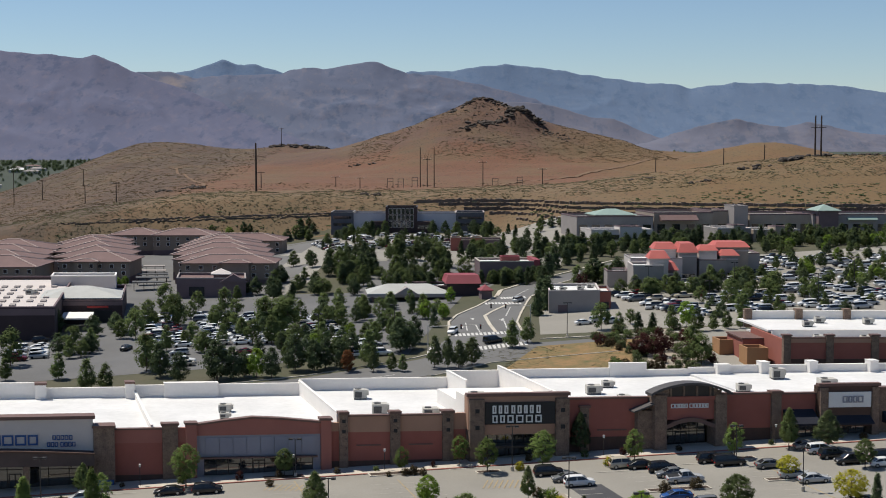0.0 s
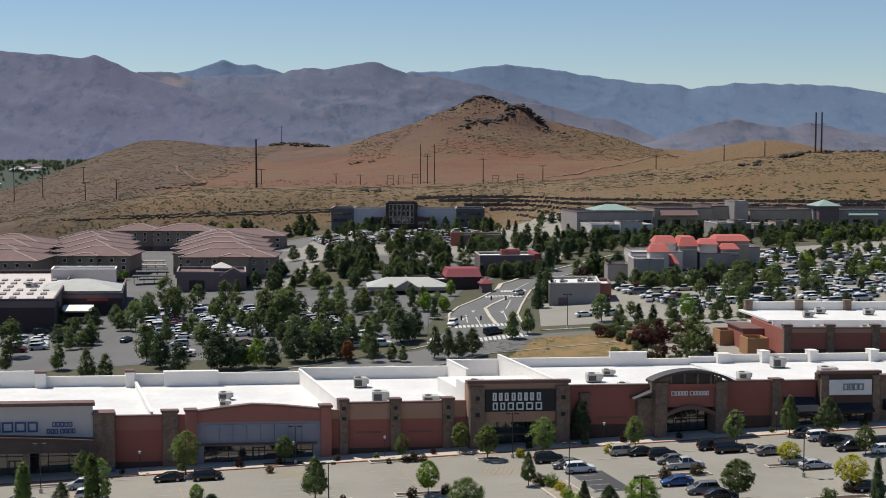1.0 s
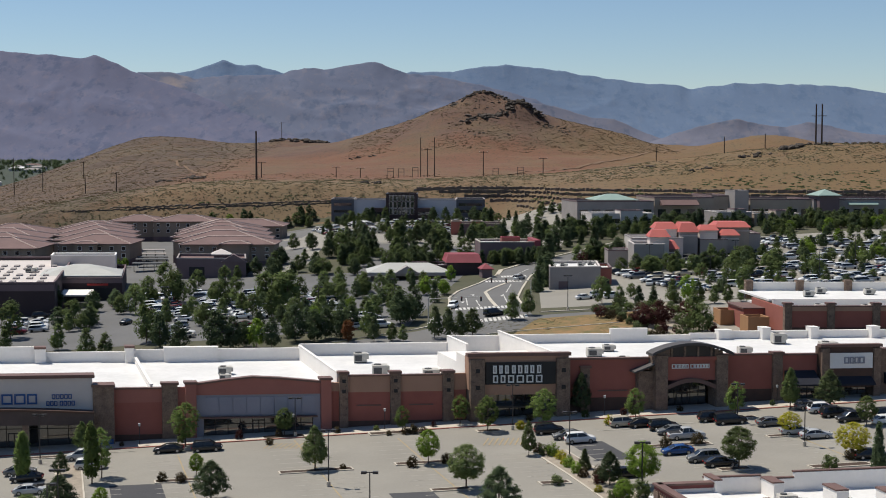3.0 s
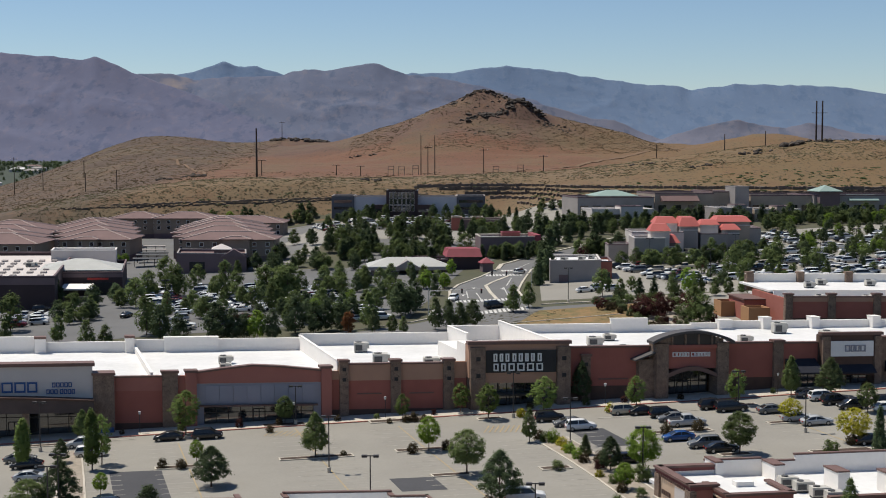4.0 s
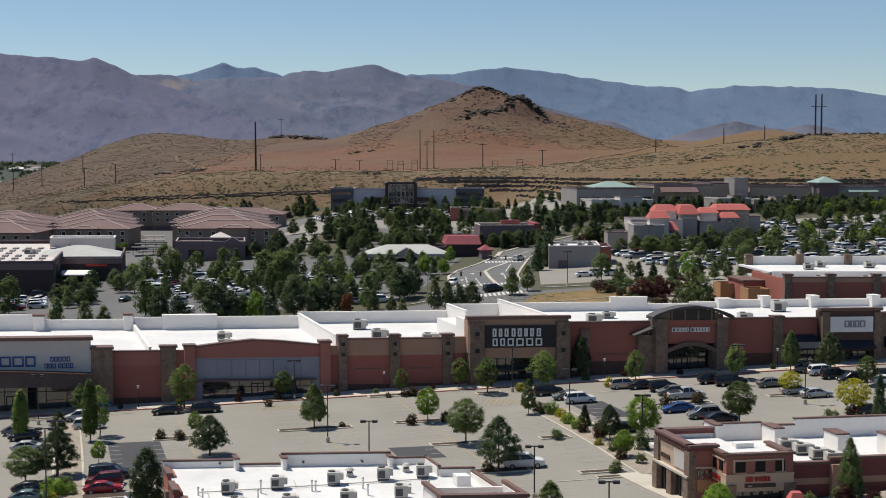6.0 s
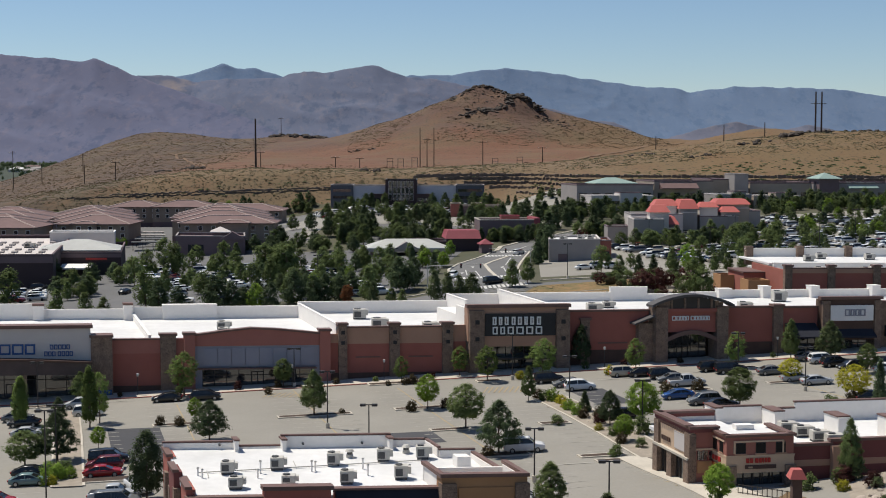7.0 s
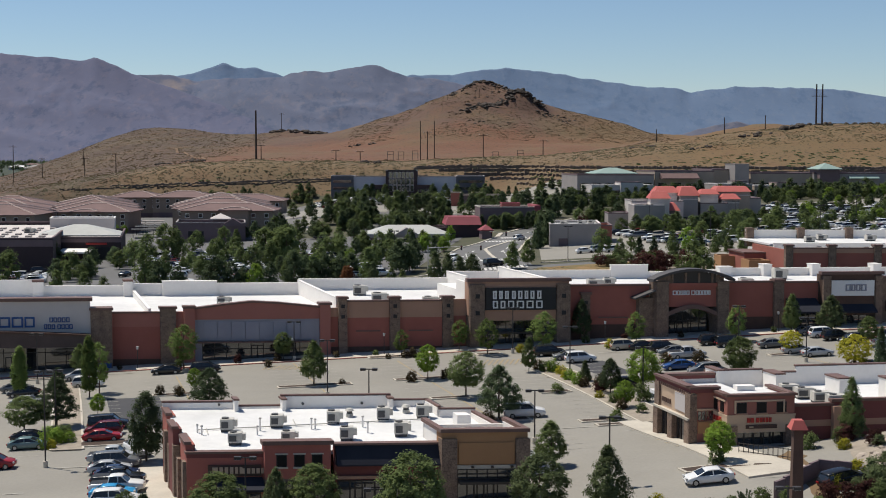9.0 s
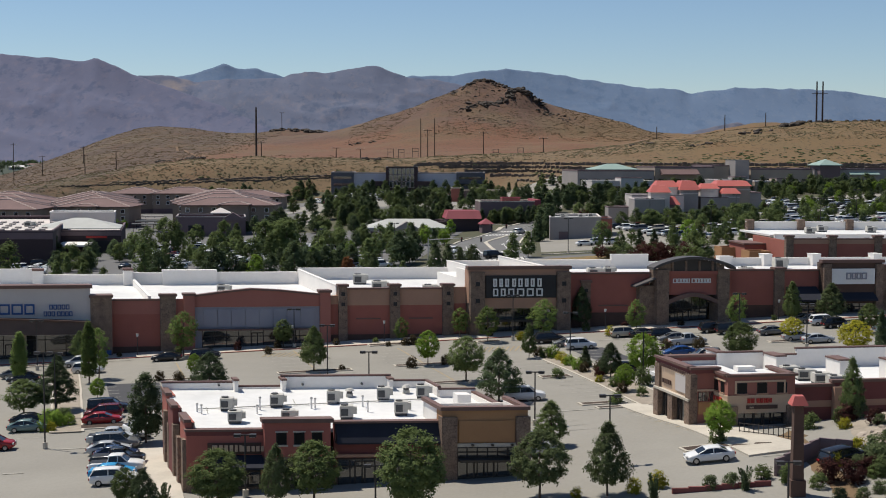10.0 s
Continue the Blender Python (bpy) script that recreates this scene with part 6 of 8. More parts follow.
# second row of red shops behind the right end
fn = lay(71.0, 284, 0.0, -0.13)
s = thing("red_box_store", fn(20, 10, 10), "red stucco store with white parapeted roof and loading bins", "store")
g0 = 9.0
bx_part("wall", s, TERRACOTTA, 0, 90, 0, 0.5, g0 - 2, 14.9, fn, "red stucco wall")
bx_part("wall_base", s, BASE_DARK, 0, 90, -0.1, 0.0, g0 - 2, g0 + 1.6, fn)
bx_part("wall_band", s, TAN, 0, 90, -0.06, 0.0, 14.0, 14.9, fn)
coping(s, 0, 90, 0, 0.5, 14.9, fn, 0.25, 0.12)
bx_part("wall", s, TERRACOTTA, 0, 0.5, 0.5, 20, g0 - 2, 14.6, fn)
for u in (-0.3, 8.6, 18.0, 27.5, 37, 46):
    pilaster(s, u, u + 1.5, g0, 15.4, fn, -0.45, 0.7)
roof(s, 0.5, 90, 0.5, 24, 13.6, fn)
roof(s, 0.5, 90, 11, 30, 15.2, fn)
parapet(s, 1, 90, 9.6, 10.2, 13.4, 15.3, fn)
parapet(s, 1.5, 90, 28.5, 29, 13.4, 17.0, fn)
for u in (1.5, 13, 24, 35):
    bx_part("pilaster", s, STONE, u, u + 1.6, 27.8, 29.4, 13.4, 17.6, fn)
for u, v, zz in ((9, 5, 13.6), (21, 6, 13.6), (11, 16, 15.2), (16, 22, 15.2), (26, 20, 15.2), (33, 16, 15.2), (18.5, 4, 13.6)):
    roof_unit(fn(u, v, zz), 2.0, 1.8, 1.3, 0, "rooftop air conditioner on the red store")
bx_part("wing_wall", s, TERRACOTTA, -4.5, 0, 12, 22, g0 - 2, 13.0, fn)
bx_part("wing_roof", s, COPING, -4.8, 0.2, 11.7, 22, 13.0, 13.3, fn)
for u, v in ((-7.5, 18), (-5.6, 6)):
    t = thing("loading_bin", fn(u, v, g0), "open rust-brown loading enclosure beside the red store", "enclosure", "loading bins")
    for a, b, c, d in ((0, 4.5, 0, 0.3), (0, 4.5, 4.7, 5), (0, 0.3, 0.3, 4.7), (4.2, 4.5, 0.3, 4.7)):
        bx_part("panel", t, OCHRE, u + a, u + b, v + c, v + d, g0 - 1.5, g0 + 3.0, fn)
    bx_part("lid", t, TAN, u + 1, u + 3.6, v + 1.4, v + 3.6, g0 + 1.8, g0 + 2.1, fn)

# houses far off in the valley
for k in range(26):
    rnd = random.Random(700 + k)
    x, y = rnd.uniform(-900, -420), rnd.uniform(1550, 3000)
    fn = lay(x, y, 0.0, 0.0)
    w, d, z = rnd.uniform(14, 34), rnd.uniform(10, 18), land(x, y)
    s = thing("valley_house", (x, y, z), "small pale house far off among valley trees", "house", "valley houses")
    bx_part("wall", s, STUCCO_GREY, 0, w, 0, d, z - 4, z + 5, fn)
    hip(s, fn, 0, w, 0, d, z + 5, z + 8, (ROOF_WHITE, GREY_WALL, TILE)[k % 3], 0.8)
# ---- trees and shrubs ----
def crown_mesh(name, seed, n, leaf, shape, material, h=6.0):
    """Crown of many small leaves round uneven clumps. shape gives the radius at a height from 0 to 1."""
    rnd = random.Random(seed)
    verts, faces = [], []
    clumps = []
    lumps = [(rnd.uniform(0, 6.28), rnd.uniform(0.1, 0.9), rnd.uniform(0.85, 1.16)) for _ in range(9)]
    while len(clumps) < max(60, n // 36):
        t = rnd.random()
        a = rnd.uniform(0, 6.2832)
        r = shape(t)
        if r < 0.05:
            continue
        k = 1.0
        for la, lt, lk in lumps:
            d = abs((a - la + math.pi) % 6.2832 - math.pi) + abs(t - lt) * 4
            if d < 1.1:
                k = 0.5 * k + 0.5 * lk
        q = rnd.uniform(0.3, 1.0) ** 0.4
        if h > 2 and rnd.random() < 0.12:
            q *= 1.12
        clumps.append((r * k * q * math.cos(a), r * k * q * math.sin(a), h * t + rnd.uniform(-0.15, 0.15)))
    size = max(leaf * 1.9, 0.35 if h > 2 else 0.12)
    while len(faces) < n:
        c = rnd.choice(clumps)
        p = Vector((c[0] + rnd.gauss(0, size * 0.42), c[1] + rnd.gauss(0, size * 0.42), c[2] + rnd.gauss(0, size * 0.34)))
        o = Vector((p.x, p.y, (p.z - h * 0.5) * 0.9))
        nrm = (o.normalized() * 1.2 + Vector((rnd.gauss(0, 0.46), rnd.gauss(0, 0.46), 0.6 + rnd.gauss(0, 0.42)))).normalized()
        u = nrm.orthogonal().normalized()
        u = Matrix.Rotation(rnd.uniform(0, 6.28), 3, nrm) @ u
        v = nrm.cross(u)
        s = leaf * rnd.uniform(0.6, 1.25)
        b = len(verts)
        verts += [p - u * s * 0.5, p + v * s * 0.34, p + u * s * 0.62, p - v * s * 0.34]
        faces.append((b, b + 1, b + 2, b + 3))
    me = bpy.data.meshes.new(name)
    me.from_pydata(verts, [], faces)
    me.materials.append(material)
    return me


def trunk_mesh(name, seed, h, r, base):
    rnd = random.Random(seed)
    bm = bmesh.new()
    p = Vector((0, 0, -0.4))
    for i in range(4):
        q = Vector((rnd.gauss(0, 0.05), rnd.gauss(0, 0.05), h * (i + 1) * 0.22))
        cyl(bm, p, q, r * (1 - i * 0.2), r * (1 - (i + 1) * 0.2), 7)
        p = q
    for i in range(6):
        a, t = rnd.uniform(0, 6.28), rnd.uniform(base, 0.65)
        cyl(bm, (0, 0, h * t), (math.cos(a) * h * 0.17, math.sin(a) * h * 0.17, h * (t + 0.2)), r * 0.4, r * 0.12, 5)
    return mesh_of(name, bm, BARK)


def round_shape(w, base=0.27):
    return lambda t: 0.02 if t < base else w * math.sin(math.pi * min(1.0, 0.10 + 0.90 * (t - base) / (1 - base))) ** 0.62


def oval_shape(w, base=0.20):
    return lambda t: 0.02 if t < base else w * (1 - ((t - base) / (1 - base)) ** 1.8) ** 0.8 * min(1, (t - base) * 6 + 0.35)


def cone_shape(w, base=0.06):
    return lambda t: 0.02 if t < base else w * (1.02 - t) ** 0.85 * (0.82 + 0.18 * math.cos(t * 40))


def column_shape(w, base=0.15):
    return lambda t: 0.02 if t < base else w * math.sin(math.pi * min(1, 0.2 + 0.8 * (t - base) / (1 - base))) ** 0.5


KINDS = {}
for key, shape, leafm, wid, lab in (
        ("round", round_shape, LEAF, 2.15, "green leafy shade tree"),
        ("lime", round_shape, LEAF_LIME, 2.15, "bright lime-green young tree"),
        ("dark", oval_shape, LEAF_DARK, 2.2, "dark green dense oval tree"),
        ("oval", oval_shape, LEAF, 1.95, "green oval street tree"),
        ("yellow", round_shape, LEAF_YELLOW, 3.1, "golden yellow spreading tree"),
        ("narrow", column_shape, LEAF_FRESH, 1.0, "narrow upright green tree"),
        ("column", column_shape, LEAF_DARK, 1.45, "tall dark columnar tree"),
        ("spruce", cone_shape, LEAF_GREY, 2.0, "grey-green pointed conifer"),
        ("pine", cone_shape, LEAF_DARK, 1.9, "dark green conical pine"),
        ("grey", oval_shape, LEAF_GREY, 2.1, "grey-green feathery tree"),
        ("sage", round_shape, LEAF_GREY, 2.3, "broad grey-green feathery tree"),
        ("rust", round_shape, LEAF_RUST, 2.1, "small rust-leaved tree"),
        ("plum", round_shape, LEAF_PLUM, 2.7, "dark plum-leaved tree"),
        ("fresh", round_shape, LEAF_FRESH, 1.85, "airy fresh-green young tree")):
    for grade, n, leaf in (("near", 11500, 0.18), ("mid", 2400, 0.38), ("far", 170, 1.15)):
        KINDS[key, grade] = [(crown_mesh("crown", hash_seed, n // 2 if key == "fresh" else n, leaf, shape(wid, 0.16) if grade != "near" and shape in (round_shape, oval_shape) else shape(wid), leafm), trunk_mesh("trunk", hash_seed, 6.0, 0.11, 0.22)) for hash_seed in (len(KINDS) * 7 + 1, len(KINDS) * 7 + 2)]
    KINDS[key] = lab
TREE_N = [0]


BULK = []


def tree(key, x, y, h, grade="mid", wide=1.0, where="", bulk=False):
    TREE_N[0] += 1
    rnd = random.Random(TREE_N[0] * 13)
    crown, trunk = KINDS[key, grade][TREE_N[0] % 2]
    k = h / 6.0
    m = Matrix.LocRotScale((x, y, land(x, y) + 0.02), Euler((0, 0, rnd.uniform(0, 6.28))), (k * wide, k * wide, k))
    if bulk:
        BULK.extend(((trunk, m), (crown, m)))
        return None
    t = tagged(new("tree"), KINDS[key] + (" " + where if where else ""), "tree", "trees")
    for nm, me in (("trunk", trunk), ("crown", crown)):
        ob = new(nm, me)
        ob.parent = t
    t.matrix_basis = m
    return t


def grove(spec, grade, where):
    for key, rows in spec.items():
        for r in rows:
            tree(key, r[0], r[1], r[2] * (1.04 if grade == "near" else 1.12), grade, (r[3] if len(r) > 3 else 1.0) * (1.0 if grade == "near" else 0.9), where)


# trees of the front parking lot
grove({
    "round": [(3.1, 184.5, 5.9, 1.15), (41.1, 189.0, 5.6, 1.15), (-26.0, 222.5, 4.4), (65.8, 211.5, 4.4)],
    "oval": [(-18.8, 199.0, 6.2), (12.7, 202.0, 4.9, 0.7), (-57.8, 217.5, 4.6), (57.5, 225.8, 6.4, 0.8)],
    "fresh": [(-41.3, 217.8, 6.8, 1.1), (-6.7, 221.5, 4.0), (7.1, 218.6, 5.6, 1.05), (31.2, 221.0, 5.2), (16.1, 219.0, 6.2, 1.1), (47.4, 221.0, 5.5, 0.95), (2.8, 224.5, 4.8), (-50.4, 200.0, 7.0, 0.75)],
    "lime": [(-2.2, 199.5, 4.9, 0.9), (26.7, 181.8, 5.8, 1.1), (-36.2, 198.8, 3.2, 0.9), (-46.2, 182.5, 2.9), (23.0, 172.5, 3.4)],
    "dark": [(7.0, 169.0, 6.4, 1.2), (-31.6, 184.2, 5.3, 1.35), (23.1, 228.4, 6.6, 0.75), (22.4, 182.5, 4.6), (-56.9, 201.8, 3.6)],
    "yellow": [(52.9, 207.8, 3.4), (58.1, 192.8, 4.7)],
    "spruce": [(20.0, 192.0, 2.9, 1.3)],
    "column": [(-33.7, 154.5, 7.5, 0.95)],
    "pine": [(56.9, 177.5, 7.8, 0.65)],
    "narrow": [(-62.0, 200.0, 7.0, 0.9), (-51.0, 196.8, 8.4, 0.7)],
    "grey": [(63.6, 224.4, 6.1, 1.1)],
}, "near", "in the front parking lot")
grove({
    "round": [(-20.5, 123.2, 5.5, 1.3), (-11.8, 123.8, 5.7, 1.15), (-2.7, 118.5, 7.5, 1.1), (-53.1, 172.8, 4.6, 1.4), (-29.5, 126.0, 3.6)],
    "dark": [(-49.8, 175.5, 6.2, 1.25), (-27.0, 122.0, 4.2)],
    "grey": [(14.8, 122.0, 6.4, 0.9), (-15.2, 123.5, 5.6, 0.7)],
    "sage": [(8.7, 122.2, 6.0, 1.15)],
    "lime": [(28.0, 137.5, 4.0)],
    "oval": [(11.3, 142.5, 4.6, 1.2), (42.6, 142.0, 6.2, 0.6)],
}, "near", "beside the shop buildings")
# trees along the road and lots behind the shops
grove({
    "round": [(-102.8, 324.8, 7.8), (-91.9, 339.0, 6.1), (-81.6, 378.5, 6.8), (-80.7, 359.2, 6.8), (-83.3, 411.5, 7.4), (-74.0, 376.2, 8.3), (-67.8, 312.0, 7.5), (-61.5, 372.5, 5.6), (-46.9, 363.2, 8.0, 1.2), (-42.5, 362.0, 8.0, 1.2), (-40.6, 357.5, 8.6, 1.1), (-30.5, 364.0, 5.1), (-26.8, 363.0, 5.1), (-72.9, 408.0, 5.5), (-64.4, 405.2, 6.3), (-47.5, 341.2, 5.5), (-16.4, 333.5, 4.7), (-56.8, 327.8, 5.3), (-17.3, 375.0, 5.2)],
    "dark": [(-106.0, 375.8, 6.0), (-95.7, 340.0, 4.6, 1.3), (-93.9, 367.5, 5.1, 1.3), (-87.4, 337.8, 4.6, 1.3), (-49.7, 300.2, 7.8, 1.2), (-46.0, 299.5, 6.4), (-43.9, 301.8, 5.2), (-63.3, 305.5, 6.8), (-57.9, 299.2, 6.0), (-33.0, 305.2, 7.4), (-28.6, 304.5, 6.4), (-26.4, 306.8, 6.2), (-23.0, 306.0, 5.8), (-10.0, 321.0, 7.1, 1.2), (-7.9, 323.5, 5.8, 1.2), (-6.7, 330.8, 6.0), (-31.6, 316.5, 5.1), (-37.6, 299.2, 6.0)],
}, "mid", "behind the shops")
grove({
    "oval": [(-99.0, 308.5, 4.4), (-86.7, 307.5, 5.3), (-77.1, 295.2, 5.9), (-72.8, 294.5, 5.2), (-68.0, 336.5, 5.4), (-64.8, 350.2, 3.6), (-55.4, 343.5, 4.4), (-51.7, 351.0, 4.9), (-42.6, 340.0, 6.1), (-35.3, 311.0, 5.0), (-40.7, 340.0, 4.8), (-38.5, 371.2, 5.9), (-16.7, 307.5, 6.8), (-11.3, 301.2, 3.6), (-8.8, 299.8, 3.2), (16.3, 320.0, 5.7), (20.1, 325.0, 5.2)],
    "lime": [(-41.0, 300.4, 5.6), (-30.3, 322.2, 4.5), (-4.6, 371.0, 4.6), (0.2, 369.5, 4.0), (2.2, 402.2, 4.1), (-23.2, 341.5, 4.0)],
    "grey": [(-15.3, 301.2, 4.8, 0.8), (-1.9, 301.8, 6.4, 0.8), (1.1, 301.2, 6.0, 0.8), (3.5, 300.8, 5.4), (6.5, 303.0, 5.4, 1.2)],
    "rust": [(-21.0, 302.0, 4.4)],
    "pine": [(-8.5, 382.8, 4.8), (-2.3, 355.8, 5.0), (29.2, 379.8, 8.0, 1.2), (27.5, 384, 7.0, 1.2), (25.5, 369, 6.0, 1.2)],
}, "mid", "along the back road")
grove({
    "round": [(39.3, 339.2, 6.0), (42.2, 429.2, 5.6), (47.5, 346.5, 3.4), (76.6, 364.2, 7.1), (84.6, 379.5, 4.4), (77.2, 353.0, 5.3), (92.8, 383.0, 6.6), (100.3, 380.2, 4.9), (101.7, 373.5, 5.6), (54.2, 296.2, 6.8), (55.5, 293.0, 5.9)],
    "oval": [(43.5, 338.0, 3.9), (55.9, 334.2, 5.1), (61.3, 330.0, 5.0), (65.3, 330.0, 3.9), (68.8, 331.5, 3.9), (72.2, 331.5, 3.4), (86.3, 352.8, 4.2), (99.5, 356.8, 3.9), (111.4, 426.2, 4.6), (80.8, 414.8, 5.4), (95.1, 444.5, 4.8), (82.1, 435.8, 4.9)],
    "lime": [(60.2, 337.8, 5.5), (113.8, 425.2, 3.0), (121.2, 407.0, 3.0), (130.9, 418.5, 3.2)],
    "plum": [(47.0, 303.0, 4.6, 1.2), (44.5, 306.0, 4.2, 1.3), (56, 315, 3.4, 1.2), (36.5, 318, 2.6, 1.3), (50.5, 309, 3.2, 1.3), (73, 430, 4.0), (43.0, 423.0, 4.2)],
    "pine": [(34.5, 450.0, 7.0, 1.3), (42.5, 474.5, 6.0, 1.3), (31.5, 457.0, 7.0, 1.3), (38, 466, 7.0, 1.3), (47.7, 334.0, 4.2, 1.2), (51.1, 333.0, 4.0, 1.2)],
}, "mid", "by the back parking lot")


def scatter(n, x0, x1, y0, y1, keys, h0, h1, seed, where, clear=(), lean=0.0):
    """Trees strewn over a stretch, kept off the given rectangles."""
    rnd = random.Random(seed)
    k = 0
    for _ in range(n * 6):
        if k >= n:
            break
        x, y = rnd.uniform(x0, x1), rnd.uniform(y0, y1)
        x += lean * (y - y0)
        if any(a <= x <= b and c <= y <= d for a, b, c, d in clear):
            continue
        tree(rnd.choice(keys), x, y, rnd.uniform(h0, h1), "far" if y0 > 1400 else "mid", rnd.uniform(0.9, 1.2), where, y0 > 399)
        k += 1


scatter(95, -56, 2, 428, 500, ("dark", "grey", "oval", "pine", "round"), 4.0, 6.8, 3, "in the planted belt", ((-57, -42, 428, 510), (-36, 4, 405, 426)))
scatter(22, 6, 30, 455, 520, ("dark", "pine", "round"), 4.0, 6.5, 4, "in the planted belt", ((8, 32, 440, 462),))
scatter(24, 8, 31, 436, 444, ("dark", "oval", "round", "pine"), 3.6, 5.2, 33, "before the diner")
scatter(110, -50, 60, 500, 608, ("dark", "grey", "pine", "oval", "round"), 3.0, 5.2, 5, "below the offices", ((0, 26, 515, 545),))
scatter(60, 58, 170, 484, 524, ("dark", "round", "oval"), 3.5, 6.0, 6, "by the far shops")
scatter(36, 30, 62, 430, 520, ("dark", "pine", "pine", "round"), 4.5, 7.5, 7, "by the curving road", ((28, 64, 438, 480),))
scatter(34, 52, 98, 393, 405, ("oval", "dark", "round", "grey"), 3.6, 5.8, 34, "before the red-roofed court")
scatter(12, 70, 100, 420, 427, ("oval", "dark", "round"), 3.0, 5.0, 35, "before the red-roofed court")
scatter(130, 78, 190, 400, 500, ("round", "oval", "lime", "dark"), 2.6, 4.8, 8, "in the crowded back lot", ((52, 106, 404, 478),))
scatter(44, 64, 170, 338, 400, ("round", "oval", "dark"), 2.6, 4.8, 9, "in the crowded back lot")
scatter(110, -235, -60, 632, 648, ("lime", "round", "oval", "dark", "dark"), 3.0, 5.5, 10, "behind the apartments")
scatter(16, -130, -66, 462, 520, ("dark", "oval", "lime"), 3.0, 5.0, 11, "among the apartments", ((-108, -52, 455, 605), (-165, -108, 478, 605), (-108, -94, 455, 540)))
scatter(22, -66, -46, 428, 500, ("dark", "oval", "dark", "pine"), 3.5, 6.0, 31, "beside the apartment drive", ((-90, -56, 455, 520), (-52, -47, 440, 520)))
scatter(46, -95, -14, 318, 398, ("oval", "dark", "round"), 3.6, 5.6, 12, "in the back parking lot")
scatter(14, -160, -108, 300, 352, ("dark", "oval", "round"), 4.0, 6.5, 14, "in the back parking lot")
scatter(20, -46, 2, 372, 408, ("dark", "oval", "round"), 3.4, 5.6, 15, "by the fuel station", ((-30, 12, 404, 432),))
scatter(18, -40, -6, 326, 356, ("oval", "dark", "round"), 3.6, 5.4, 16, "in the back parking lot")
scatter(26, -48, 24, 606, 624, ("pine", "oval", "dark"), 3.6, 6.5, 17, "in front of the offices", ((-24, -6, 600, 630),))
scatter(520, -1000, -330, 1480, 2300, ("dark", "dark", "pine"), 5.0, 8.5, 18, "far off in the valley")
scatter(700, -1400, -520, 2300, 3500, ("dark", "dark", "pine"), 6.0, 10.0, 19, "far off in the valley")
scatter(120, 300, 900, 2700, 3500, ("dark", "dark", "round"), 5.0, 9.0, 20, "far off in the valley")
scatter(95, 58, 190, 504, 527, ("dark", "dark", "oval", "pine"), 4.0, 7.5, 21, "before the far shopping street")
merged("far_trees", BULK, "many green trees among the far lots and valley", "trees")


# shrubs
SHRUB_MESH = {}
for key, m in (("green", LEAF), ("dark", LEAF_CLIP), ("yellow", LEAF_YELLOW), ("lime", LEAF_LIME), ("plum", LEAF_PLUM), ("grey", LEAF_GREY)):
    SHRUB_MESH[key] = [crown_mesh("foliage", 300 + i, 1500, 0.10, lambda t: 0.52 * math.sin(math.pi * (0.22 + 0.72 * t)) ** 0.6, m, 0.9) for i in (len(SHRUB_MESH) * 3, len(SHRUB_MESH) * 3 + 1)]
SHRUB_LABEL = {"green": "low rounded green shrub", "dark": "clipped ball-shaped russet-green shrub", "yellow": "golden yellow rounded shrub", "lime": "lime-green rounded shrub", "plum": "plum-leaved low shrub", "grey": "grey-green low shrub"}
bm = bmesh.new()
for i in range(5):
    cyl(bm, (0, 0, -0.2), (0.3 * math.cos(i * 1.26), 0.3 * math.sin(i * 1.26), 0.5), 0.03, 0.012, 5)
STEMS = mesh_of("woody_base", bm, BARK)
SHRUB_N = [0]


def shrub(key, x, y, size, where="", lift=0.12):
    SHRUB_N[0] += 1
    t = tagged(new("shrub"), SHRUB_LABEL[key] + (" " + where if where else " in a planting bed"), "shrub", "shrubs")
    for nm, me in (("woody_base", STEMS), ("foliage", SHRUB_MESH[key][SHRUB_N[0] % 2])):
        new(nm, me).parent = t
    t.matrix_basis = Matrix.LocRotScale((x, y, land(x, y) + lift), Euler((0, 0, SHRUB_N[0] * 1.7)), (size, size, size * (0.85 + 0.3 * ((SHRUB_N[0] * 37) % 10) / 10)))


